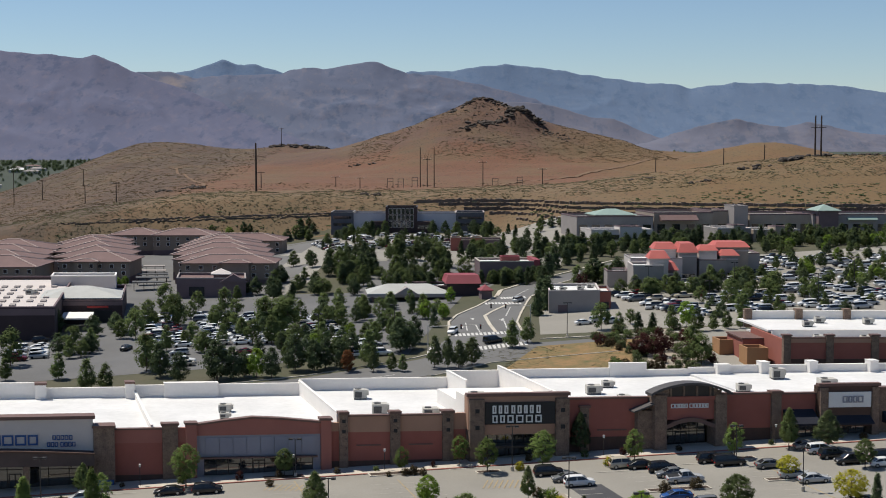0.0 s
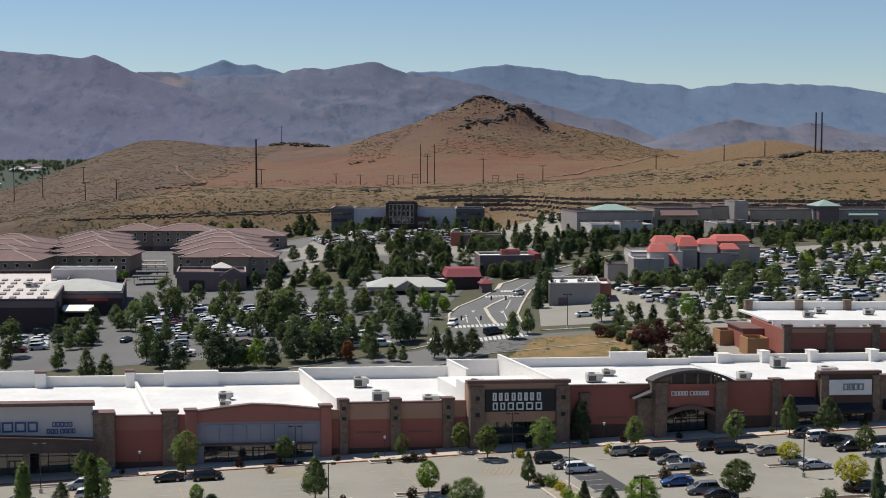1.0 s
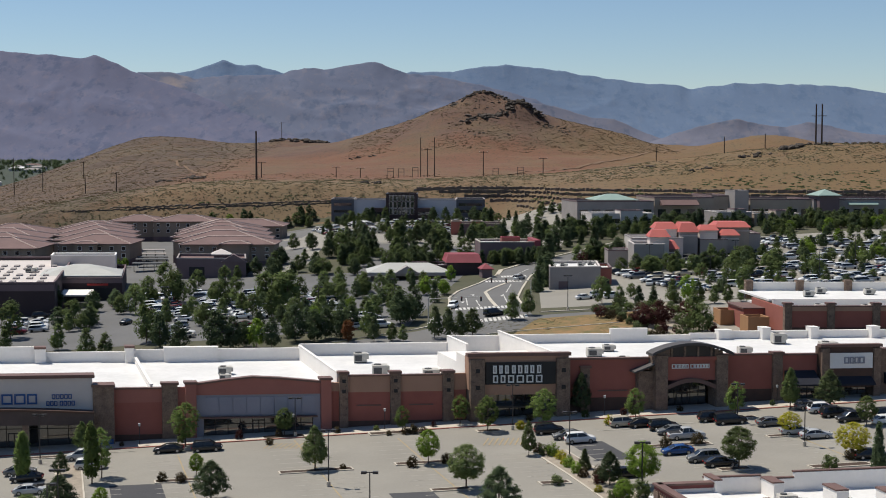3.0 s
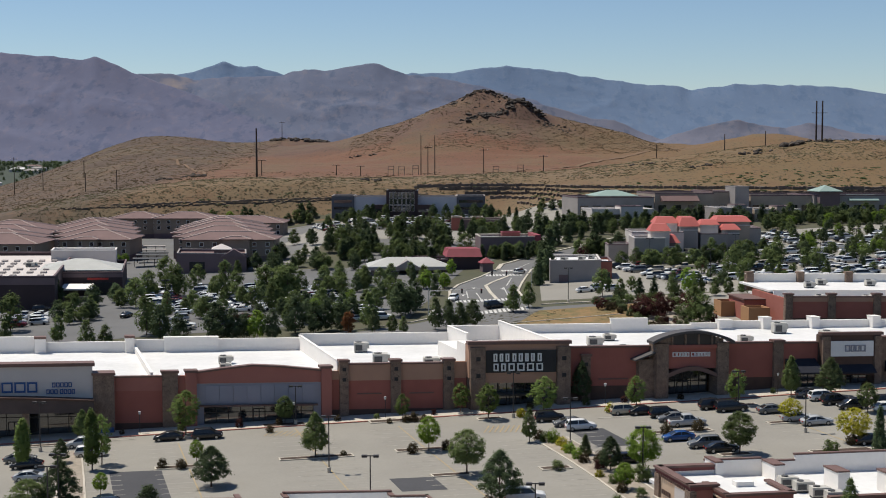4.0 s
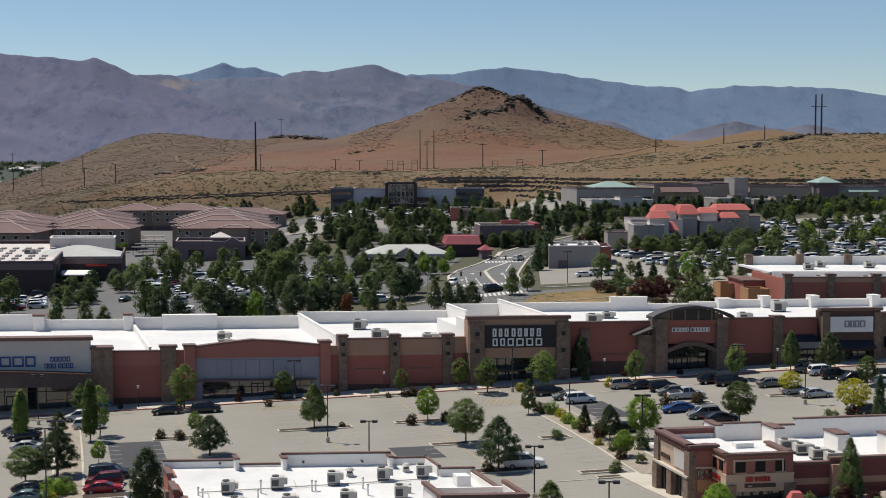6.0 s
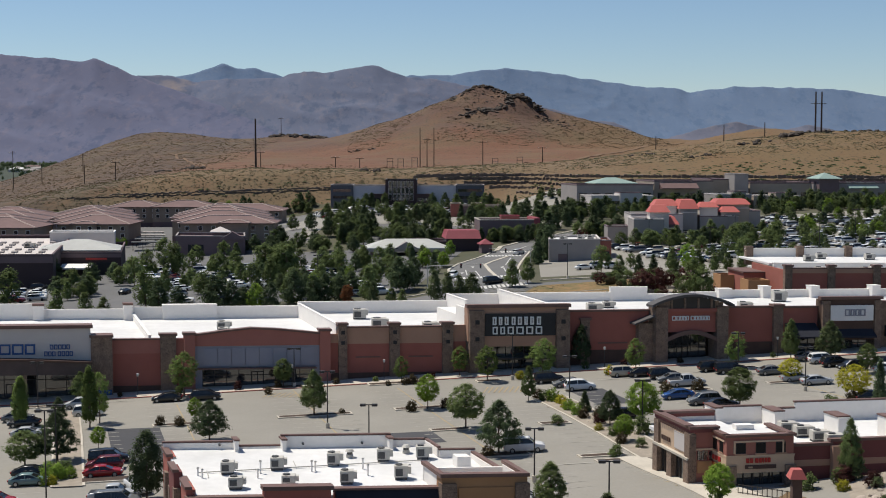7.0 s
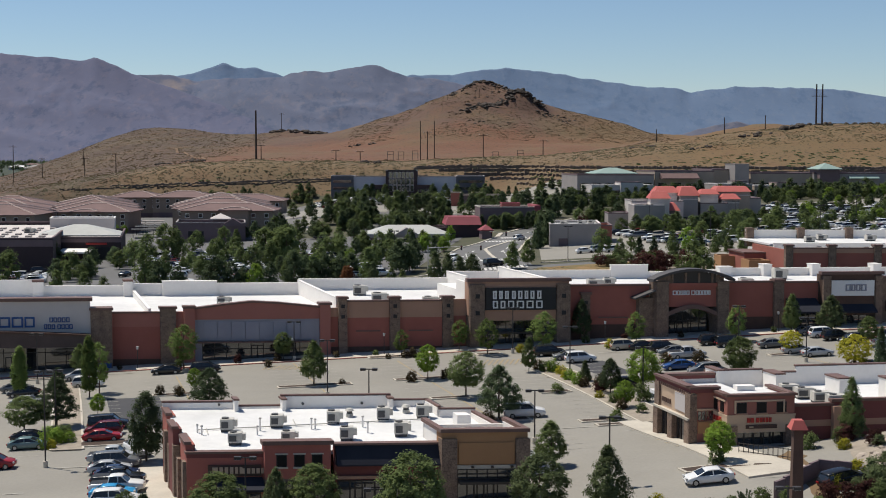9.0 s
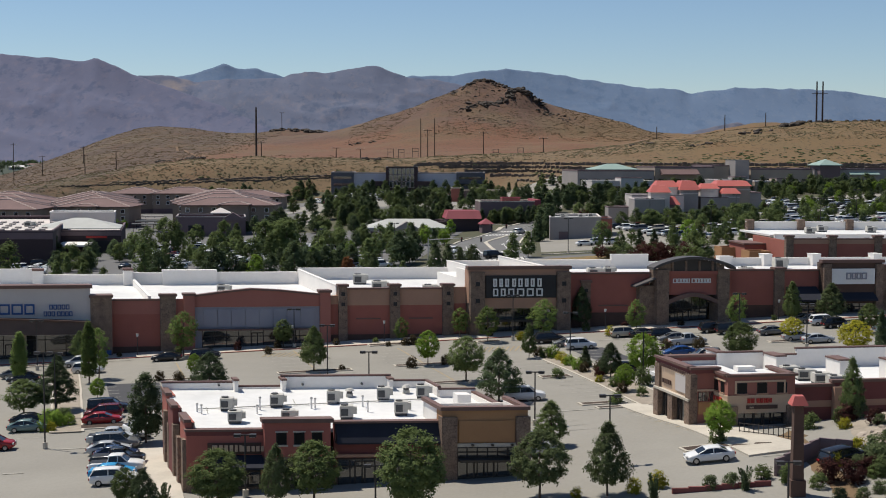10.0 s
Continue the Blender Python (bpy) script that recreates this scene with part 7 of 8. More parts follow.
for key, rows in {
    "dark": [(-40.6, 196.0, 1.4), (-37.8, 195.2, 1.5), (-8.8, 219.4, 0.9), (-4.5, 198.2, 1.5), (0.5, 199.6, 1.5), (-14.7, 198.6, 0.9), (33.1, 202.5, 1.7), (38.2, 204.2, 1.8), (57.5, 191.5, 1.6), (-6.0, 219.6, 1.4), (-4.8, 219.8, 1.5), (-3.2, 219.4, 1.2), (14.2, 203.5, 1.7), (22.5, 171.2, 1.4), (-27.7, 216.6, 1.2), (5.6, 168.2, 1.5), (21.5, 186, 1.9), (19.4, 187.6, 1.4)],
    "plum": [(21.1, 183.8, 1.5), (36.5, 121.5, 2.4), (34.8, 122.4, 2.0), (38.6, 123.0, 1.8)],
    "green": [(15.5, 184.6, 1.6), (53.0, 186.0, 2.0), (21.1, 165.4, 1.4), (15.2, 201.4, 1.9), (24.6, 168.4, 1.3), (25.9, 163.9, 1.0), (20.6, 164.8, 1.0), (-47.8, 167.5, 2.2), (-46.6, 168.2, 1.8), (27.5, 136.6, 1.6), (29.2, 124.0, 1.5), (31.2, 122.4, 1.6), (33.4, 120.8, 1.4), (22.0, 176.0, 1.5), (25.8, 176.4, 2.2), (23.8, 178.6, 2.0), (28.8, 160.5, 1.2)],
    "yellow": [(17.2, 198.6, 1.6), (-46.9, 163.2, 1.1), (-48.6, 164.6, 1.0), (12.0, 122.2, 1.0), (17.2, 122.4, 1.3), (19.6, 123.6, 1.5), (12.5, 219.8, 1.5), (26.8, 219.6, 1.4), (36.5, 126.5, 1.5), (17.4, 195.2, 1.2), (20.6, 179.6, 1.2)],
    "lime": [(-47.0, 165.6, 1.9), (-48.4, 166.8, 2.0), (-45.6, 166.2, 1.6), (16.2, 200.6, 1.8), (17.9, 193.6, 1.6), (-47.8, 163.6, 1.7), (18.6, 190.2, 1.5)],
    "grey": [(38.0, 117.8, 1.3), (36.2, 116.8, 1.2), (34.4, 117.6, 1.2), (40.0, 124.6, 2.2), (40.8, 127.6, 2.4), (26.0, 122.4, 1.4), (24.0, 122.0, 1.3)],
}.items():
    for x, y, k in rows:
        shrub(key, x, y, k)
for k in range(16):
    u = -52 + k * 8.2 + (k * 37 % 5) * 0.6
    shrub(("dark", "green", "plum", "dark")[k % 4], u, 223.9 + 0.08 * u, 0.8 + (k * 13 % 7) * 0.09, "along the shop fronts", 0.2)
def juniper(x, y, h, seed):
    """A wind-twisted upright juniper of pointed sprays."""
    rnd = random.Random(seed)
    t = tagged(new("juniper"), "dark twisted juniper with pointed upright sprays", "shrub", "junipers")
    verts, faces = [], []
    for k in range(13):
        a, out = rnd.uniform(0, 6.28), rnd.uniform(0.15, 0.75) * h * 0.45
        tip = Vector((math.cos(a) * out, math.sin(a) * out, h * rnd.uniform(0.5, 1.0)))
        for i in range(150):
            q = rnd.random()
            c = tip * q + Vector((rnd.gauss(0, 1), rnd.gauss(0, 1), rnd.gauss(0, 1))) * 0.17 * (1.05 - q)
            d = Vector((rnd.gauss(0, 1), rnd.gauss(0, 1), 1.2)).normalized() * 0.17
            e = d.orthogonal().normalized() * 0.05
            b = len(verts)
            verts += [c - e, c + e, c + d]
            faces.append((b, b + 1, b + 2))
    me = bpy.data.meshes.new("foliage")
    me.from_pydata(verts, [], faces)
    me.materials.append(LEAF_DARK)
    new("woody_base", STEMS).parent = t
    new("foliage", me).parent = t
    t.matrix_basis = Matrix.Translation((x, y, land(x, y) + 0.1))


for k, (x, y, h) in enumerate(((18.6, 119.5, 2.6), (27.0, 121.0, 2.2), (-25.4, 123.5, 2.8), (-24.2, 121.5, 2.0))):
    juniper(x, y, h, 60 + k)
for k in range(46):
    rnd = random.Random(k + 1900)
    shrub(rnd.choice(("grey", "grey", "green", "plum", "yellow", "dark")), rnd.uniform(37.5, 52), rnd.uniform(108, 142), rnd.uniform(0.9, 2.0), "on the gravel bank")
for k in range(105):
    rnd = random.Random(k + 900)
    shrub(rnd.choice(("grey", "green", "plum", "dark", "grey")), rnd.uniform(36, 58), rnd.uniform(272, 334), rnd.uniform(1.0, 2.4), "in the gravel bed behind the shops")
# ---- vehicles ----
def loft(profile_fn, stations, name, material, soft_edges=False):
    """Cross-sections (lists of points) joined lengthways and capped."""
    bm = bmesh.new()
    rings = [[bm.verts.new(p) for p in profile_fn(s)] for s in stations]
    for a, b in zip(rings, rings[1:]):
        n = len(a)
        for i in range(n):
            bm.faces.new((a[i], a[(i + 1) % n], b[(i + 1) % n], b[i]))
    bm.faces.new(rings[0][::-1])
    bm.faces.new(rings[-1])
    bmesh.ops.recalc_face_normals(bm, faces=bm.faces)
    return mesh_of(name, bm, material, soft_edges)


CAR_SPECS = {
    # length, width, hood height, belt height, roof height, (cabin: bottom rear, bottom front, top rear, top front), deck height
    "sedan": (4.75, 1.82, 0.95, 0.98, 1.46, (-1.95, 1.35, -0.95, 0.25), 1.03),
    "suv": (4.75, 1.90, 1.08, 1.12, 1.74, (-2.25, 1.35, -1.85, 0.45), 1.12),
    "van": (5.15, 2.00, 1.14, 1.18, 1.90, (-2.48, 1.35, -2.35, 0.55), 1.18),
    "pickup": (5.7, 2.00, 1.14, 1.16, 1.86, (-0.75, 1.35, -0.55, 0.60), 1.12),
}
CAR_MESH = {}
for key, (ln, wd, hood, belt, top, cab, deck) in CAR_SPECS.items():
    hl, hw = ln / 2, wd / 2

    def section(s, hw=hw, hood=hood, belt=belt, cab=cab, deck=deck, hl=hl):
        x = s * hl
        end = max(0.0, abs(s) - 0.8) / 0.2
        w = hw * (1 - 0.2 * end ** 2)
        up = belt if cab[0] < x < cab[1] else (hood - 0.16 * smooth((x - cab[1]) / (hl - cab[1])) if x >= cab[1] else deck)
        up -= 0.2 * end ** 3
        low = 0.24 + 0.14 * end
        side = [(0.88, low), (0.98, low + 0.1), (1.0, (low + up) / 2), (0.975, up - 0.13), (0.92, up - 0.03), (0.78, up + 0.01)]
        return [(x, -w * k, z) for k, z in side] + [(x, w * k, z) for k, z in side[::-1]]
    st = sorted({-1, -0.97, -0.92, -0.86, -0.8, -0.6, -0.3, 0, 0.3, 0.5, 0.65, 0.8, 0.86, 0.92, 0.97, 1} | {round(cab[0] / hl, 3), round(cab[1] / hl, 3)})
    CAR_MESH[key, "body"] = loft(section, st, "body", PAINT, True)
    bm = bmesh.new()
    lo = [bm.verts.new((x, y, belt - 0.06)) for x, y in ((cab[0], -hw * 0.90), (cab[1], -hw * 0.90), (cab[1], hw * 0.90), (cab[0], hw * 0.90))]
    hi = [bm.verts.new((x, y, top - 0.07)) for x, y in ((cab[2], -hw * 0.72), (cab[3], -hw * 0.72), (cab[3], hw * 0.72), (cab[2], hw * 0.72))]
    for i in range(4):
        bm.faces.new((lo[i], lo[(i + 1) % 4], hi[(i + 1) % 4], hi[i]))
    bm.faces.new(hi)
    CAR_MESH[key, "glasshouse"] = mesh_of("glasshouse", bm, CAR_GLASS)

    def roof_section(q, hw=hw, top=top, cab=cab):
        x = cab[2] - 0.16 + (cab[3] - cab[2] + 0.34) * q
        drop = 0.10 * abs(2 * q - 1) ** 3
        side = [(0.755, -0.10), (0.74, -0.045), (0.62, 0.0), (0.3, 0.025)]
        return [(x, -hw * k, top + z - drop) for k, z in side] + [(x, hw * k, top + z - drop) for k, z in side[::-1]]
    CAR_MESH[key, "roof"] = loft(roof_section, (0, 0.08, 0.2, 0.4, 0.6, 0.8, 0.92, 1), "roof", PAINT, True)
    mid = (cab[0] + cab[1]) / 2
    for nm, a, b in (("front", cab[1], cab[3]), ("mid", mid, mid), ("rear", cab[0], cab[2])):
        bm = bmesh.new()
        cyl(bm, (a, hw * 0.905, belt - 0.05), (b, hw * 0.735, top - 0.06), 0.05, None, 5)
        CAR_MESH[key, nm + "l"] = mesh_of("pillar", bm, PAINT)
        bm = bmesh.new()
        cyl(bm, (a, -hw * 0.905, belt - 0.05), (b, -hw * 0.735, top - 0.06), 0.05, None, 5)
        CAR_MESH[key, nm + "r"] = mesh_of("pillar", bm, PAINT)
    if key == "pickup":
        bm = bmesh.new()
        box(bm, -hl + 0.18, cab[0] - 0.12, -hw * 0.8, hw * 0.8, 0.8, deck + 0.012)
        CAR_MESH[key, "bed"] = mesh_of("bed", bm, SIGN_BLACK)
    for nm, x, m in (("head_lamp", hl * 0.975, LAMP_CLEAR), ("tail_lamp", -hl * 0.985, LAMP_RED)):
        bm = bmesh.new()
        box(bm, x - 0.1, x + 0.06, -0.2, 0.2, 0.66, 0.84)
        CAR_MESH[key, nm] = mesh_of(nm, bm, m)
bm = bmesh.new()
cyl(bm, (0, -0.11, 0), (0, 0.11, 0), 0.34, None, 14)
WHEEL = mesh_of("wheel", bm, TYRE)
bm = bmesh.new()
cyl(bm, (0, -0.125, 0), (0, 0.125, 0), 0.21, None, 10)
RIMS = mesh_of("rim", bm, RIM)
CAR_COLOURS = {"white": (0.72, 0.72, 0.71), "silver": (0.42, 0.43, 0.44), "grey": (0.14, 0.145, 0.15), "black": (0.014, 0.014, 0.016), "red": (0.30, 0.014, 0.016), "dark red": (0.12, 0.01, 0.014), "blue": (0.02, 0.07, 0.22), "bright blue": (0.03, 0.28, 0.55), "dark blue": (0.018, 0.03, 0.075), "sage": (0.13, 0.20, 0.20), "beige": (0.42, 0.38, 0.30)}
CAR_WORD = {"sedan": "sedan", "suv": "sport utility car", "van": "large sport utility wagon", "pickup": "pickup truck"}


CAR_BULK = []
TINTED = {}
for c, v in CAR_COLOURS.items():
    pm = mat(c.replace(" ", "_") + "_car_paint", v, tuple(k * 0.9 for k in v), 0.25, 0.6, 3, bump=0, spec=0.55)
    for key in CAR_SPECS:
        for nm in ("body", "roof"):
            me = CAR_MESH[key, nm].copy()
            me.materials.clear()
            me.materials.append(pm)
            TINTED[key, nm, c] = me


def car_pose(x, y, turn):
    dx = (land(x + 1, y) - land(x - 1, y)) / 2
    dy = (land(x, y + 1) - land(x, y - 1)) / 2
    up = Vector((-dx, -dy, 1)).normalized()
    fwd = Vector((math.cos(radians(turn)), math.sin(radians(turn)), 0))
    xa = (fwd - up * fwd.dot(up)).normalized()
    return Matrix.Translation((x, y, land(x, y) + 0.08)) @ Matrix((xa, up.cross(xa), up)).transposed().to_4x4()


def bulk_car(key, colour, x, y, turn):
    ln, wd, *_ = CAR_SPECS[key]
    m = car_pose(x, y, turn)
    CAR_BULK.extend(((TINTED[key, "body", colour], m), (TINTED[key, "roof", colour], m), (CAR_MESH[key, "glasshouse"], m)))
    for sx in (-0.30, 0.31):
        for sy in (-1, 1):
            CAR_BULK.append((WHEEL, m @ Matrix.Translation((sx * ln, sy * (wd / 2 - 0.10), 0.34))))


def car(key, colour, x, y, turn, near=True, where="parked on the asphalt lot", group="parked cars"):
    ln, wd, *_ = CAR_SPECS[key]
    t = tagged(new("car"), f"{colour} {CAR_WORD[key]} {where}", "car", group)
    def put(nm, me, loc=(0, 0, 0), parent=None):
        ob = new(nm, me)
        ob.parent = parent or t
        ob.location = loc
        ob.color = (*CAR_COLOURS[colour], 1)
        return ob
    put("body", CAR_MESH[key, "body"])
    put("glasshouse", CAR_MESH[key, "glasshouse"])
    put("roof", CAR_MESH[key, "roof"])
    if key == "pickup":
        put("bed", CAR_MESH[key, "bed"])
    for sx in (-0.30, 0.31):
        for sy in (-1, 1):
            w = put("wheel", WHEEL, (sx * ln, sy * (wd / 2 - 0.10), 0.34))
            if near:
                put("rim", RIMS, (0, 0, 0), w)
    if near:
        for nm in ("front", "mid", "rear"):
            for sd in "lr":
                put("pillar", CAR_MESH[key, nm + sd])
        for nm in ("head_lamp", "tail_lamp"):
            for sy in (-1, 1):
                put(nm, CAR_MESH[key, nm], (0, sy * (wd / 2 - 0.36), 0))
    t.matrix_basis = car_pose(x, y, turn)
    return t


FRONT = [
    ("sedan", "grey", -63.6, 204.0, 5), ("sedan", "black", -61.4, 200.0, 185), ("sedan", "silver", -58.6, 192.4, 5), ("suv", "silver", -56.4, 212.2, 185), ("suv", "white", -53.4, 205.8, 5),
    ("sedan", "black", -43.3, 214.3, 185), ("suv", "black", -37.2, 214.2, 5), ("van", "black", -42.6, 173.8, 5), ("suv", "dark red", -42.4, 170.4, 185), ("sedan", "red", -41.6, 166.6, 5),
    ("suv", "beige", 29.1, 218.3, 5), ("sedan", "black", 31.9, 217.4, 5), ("suv", "black", 34.8, 214.8, 5), ("pickup", "silver", 37.2, 208.2, 5), ("sedan", "grey", 35.6, 211.6, 185), ("sedan", "blue", 34.3, 198.8, 185),
    ("suv", "grey", 37.2, 193.9, 185), ("sedan", "black", 39.0, 190.8, 5), ("suv", "black", 43.4, 219.2, 5), ("van", "black", 45.8, 216.9, 5), ("sedan", "grey", 51.7, 214.2, 5), ("sedan", "silver", 53.9, 207.9, 5),
    ("sedan", "silver", 56.1, 204.8, 5), ("suv", "white", 61.8, 222.0, 5), ("suv", "black", 62.9, 218.6, 5), ("sedan", "grey", 60.5, 225.0, 5), ("suv", "black", 64.4, 214.6, 185), ("sedan", "black", 60.2, 191.4, 5),
    ("suv", "white", 21.0, 208.6, 5), ("sedan", "grey", 19.4, 211.6, 185), ("suv", "black", 16.8, 215.6, 5), ("van", "white", 10.2, 169.8, 0), ("sedan", "black", 25.1, 187.0, 5), ("suv", "black", 70.5, 216.0, 5), ("sedan", "white", 69.0, 212.2, 5)]
for key, colour, x, y, a in FRONT:
    car(key, colour, x, y, a)
for key, colour, x, y, a in (("sedan", "sage", -49.9, 163.9, 3), ("sedan", "black", -50.9, 168.2, 3), ("suv", "red", -50.8, 154.0, 3), ("pickup", "white", -35.6, 158.6, -60), ("pickup", "silver", -37.6, 155.0, 3), ("van", "grey", -36.4, 152.1, 3), ("sedan", "silver", -36.6, 149.4, 3), ("sedan", "dark blue", -35.2, 146.9, 3), ("pickup", "black", -34.4, 144.1, 3), ("pickup", "white", -33.8, 140.9, 3), ("sedan", "bright blue", -33.6, 138.3, 3), ("suv", "white", -32.7, 135.4, 3),
                              ("sedan", "white", 25.6, 130.6, 184), ("sedan", "white", 8.6, 145.2, 8), ("sedan", "silver", 9.0, 142.4, 8), ("suv", "silver", 9.4, 139.4, 8), ("sedan", "silver", -52.6, 146.0, 3), ("suv", "grey", -52.9, 151.0, 3), ("sedan", "silver", -51.4, 142.0, 3), ("suv", "black", 37.6, 127.4, 20)):
    car(key, colour, x, y, a, True, "parked beside the shop buildings")


FAR_BODY = {}
for key, (ln, wd, *_) in CAR_SPECS.items():
    bm = bmesh.new()
    bm.from_mesh(CAR_MESH[key, "body"])
    n = len(bm.faces)
    for sx in (-0.30, 0.31):
        for sy in (-1, 1):
            y = sy * (wd / 2 - 0.10)
            cyl(bm, (sx * ln, y - 0.11, 0.34), (sx * ln, y + 0.11, 0.34), 0.34, None, 8)
    bm.faces.ensure_lookup_table()
    for f in bm.faces[n:]:
        f.material_index = 1
    FAR_BODY[key] = mesh_of("body", bm, (PAINT, TYRE), True)


def far_car(key, colour, x, y, turn):
    """A car some way off: painted body on its tyres, glass and roof."""
    t = tagged(new("car"), f"{colour} {CAR_WORD[key]} parked in the crowded back lot", "car", "cars in the back lots")
    for nm, me in (("body", FAR_BODY[key]), ("glasshouse", CAR_MESH[key, "glasshouse"]), ("roof", CAR_MESH[key, "roof"])):
        ob = new(nm, me)
        ob.parent = t
        ob.color = (*CAR_COLOURS[colour], 1)
    t.matrix_basis = car_pose(x, y, turn)


def car_rows(x200, y0, y1, skew, fill, seed, near=False, where="parked in the back lot", gap=2.75, off=2.7, base=300.0, turn=4, bulk=False):
    """Two facing rows of cars along a line of stalls."""
    rnd = random.Random(seed)
    y = y0
    while y < y1:
        for side in (-1, 1):
            if rnd.random() < fill:
                x = x200 + skew * (y - base) + side * off
                key, colour = rnd.choice(("sedan", "sedan", "suv", "suv", "pickup", "van")), rnd.choice(("white", "white", "white", "white", "white", "silver", "silver", "silver", "silver", "grey", "black", "black", "beige", "dark red"))
                a = turn + (180 if rnd.random() < 0.5 else 0)
                if bulk and y < 403:
                    far_car(key, colour, x, y, a)
                elif bulk:
                    bulk_car(key, colour, x, y, a)
                else:
                    car(key, colour, x, y, a, near, where, "cars in the back lots")
        y += gap


for k, x in enumerate((-92, -58, -43)):
    car_rows(x, 326 if k == 0 else 316, 352 if k == 0 else 330, -0.28, 0.55, 20 + k)
for k, x in enumerate((-56, -41, -28, -15)):
    car_rows(x, 342, 402 - 6 * k, -0.28, 0.85, 30 + k)
car_rows(-12, 318, 345, -0.28, 0.5, 41)
for k in range(7):
    car_rows(82 + 15 * k, 352, 402, -0.28, 0.5, 50 + k, gap=3.0, bulk=True)
for k in range(6):
    car_rows(112 + 15 * k, 412, 470, -0.28, 0.42, 60 + k, gap=3.3, bulk=True)
for k in range(5):
    car_rows(-36 + 15 * k, 535, 606, -0.2, 0.6, 70 + k, where="parked below the offices", gap=3.6, base=520, bulk=True)
merged("far_parked_cars", CAR_BULK, "rows of small parked cars in the far lots", "cars")
for k, (x, y, a, key, c) in enumerate(((12.1, 326.5, 30, "van", "black"), (2.5, 344, 255, "suv", "white"), (22, 398, 60, "suv", "silver"), (-106, 361, 10, "suv", "black"), (-79, 341, 80, "sedan", "black"), (-84, 366, 10, "sedan", "grey"), (-76, 356, 60, "suv", "dark red"), (56, 372, 80, "suv", "white"), (62, 380, 80, "suv", "white"), (40, 352, 20, "suv", "silver"), (43, 349, 20, "suv", "white"), (36, 349, 15, "sedan", "white"))):
    car(key, c, x, y, a, False, "on the road behind the shops", "cars behind the shops")

# ---- lamp posts ----
def lamp_post(x, y, h, label="tall dark parking lot lamp post with twin box heads"):
    z = land(x, y) + 0.05
    t = thing("lamp_post", (x, y, z), label, "lamp post", "lamp posts")
    bm = bmesh.new()
    cyl(bm, (x, y, z - 0.3), (x, y, z + 0.75), 0.28, None, 12)
    part("concrete_base", bm, CONCRETE, t)
    bm = bmesh.new()
    cyl(bm, (x, y, z + 0.75), (x, y, z + h), 0.09, 0.07, 8)
    part("pole", bm, STEEL, t)
    bm = bmesh.new()
    box(bm, x - 0.7, x + 0.7, y - 0.05, y + 0.05, z + h - 0.12, z + h)
    part("arm", bm, STEEL, t)
    for s in (-1, 1):
        bm = bmesh.new()
        box(bm, x + s * 0.72 - 0.33, x + s * 0.72 + 0.33, y - 0.26, y + 0.26, z + h - 0.22, z + h + 0.05)
        head = part("lamp_head", bm, STEEL, t)
        bm = bmesh.new()
        box(bm, x + s * 0.72 - 0.26, x + s * 0.72 + 0.26, y - 0.2, y + 0.2, z + h - 0.25, z + h - 0.22)
        part("lens", bm, LAMP_CLEAR, head)


for x, y, h in ((-16.0, 189.2, 8.0), (-9.0, 166.0, 7.6), (18.5, 199.0, 7.0), (26.3, 179.5, 6.6), (53.2, 200.2, 6.6), (-24.1, 221.6, 6.4), (11.2, 219.4, 7.4), (-44.9, 153.6, 11.0), (10.4, 154.2, 6.2), (16.3, 133.0, 6.8), (-18.6, 128.0, 6.0), (46.9, 217.0, 6.4), (-62.5, 210.5, 7.8), (-48.9, 172.0, 8.2), (28.5, 112.0, 5.0), (-6.0, 121.0, 4.2)):
    lamp_post(x, y, h)
for x, y in ((-30, 330), (-70, 345), (70, 360), (100, 365), (85, 400), (120, 400), (30, 330), (-12, 340), (140, 420), (60, 400)):
    lamp_post(x, y, 8.5, "dark lamp post in the back parking lot")
for u in (-10.6, -50.2, 55.0, 25.8, -25.5):
    t = thing("walk_lamp", mall(u, -3.2, floor_at(u)), "short dark walkway lamp by the shop wall", "lamp", "walkway lamps")
    x, y, z = mall(u, -3.2, floor_at(u) - 0.1)
    bm = bmesh.new()
    cyl(bm, (x, y, z), (x, y, z + 3.3), 0.06, None, 8)
    part("pole", bm, STEEL, t)
    bm = bmesh.new()
    cyl(bm, (x, y, z + 3.3), (x, y, z + 3.75), 0.16, 0.22, 8)
    part("lantern", bm, LAMP_CLEAR, t)

# traffic signals at the crossing
for x, y, dx in ((-3.5, 321, 13), (22.2, 347, -10.5)):
    z = land(x, y)
    t = thing("traffic_signal", (x, y, z), "traffic signal on a long steel mast arm", "traffic signal", "traffic signals")
    bm = bmesh.new()
    cyl(bm, (x, y, z - 0.3), (x, y, z + 6.2), 0.14, 0.1, 8)
    part("pole", bm, HVAC, t)
    bm = bmesh.new()
    cyl(bm, (x, y, z + 5.7), (x + dx, y - 0.4, z + 6.3), 0.09, 0.05, 8)
    part("mast_arm", bm, HVAC, t)
    for f in (0.6, 0.95):
        bm = bmesh.new()
        cx = x + dx * f
        box(bm, cx - 0.2, cx + 0.2, y - 0.5, y - 0.2, z + 5.2, z + 6.3)
        sig = part("signal_head", bm, SIGN_BLACK, t)
        bm = bmesh.new()
        cyl(bm, (cx, y - 0.52, z + 6.1), (cx, y - 0.5, z + 6.1), 0.12, None, 8)
        part("lens", bm, LAMP_RED, sig)
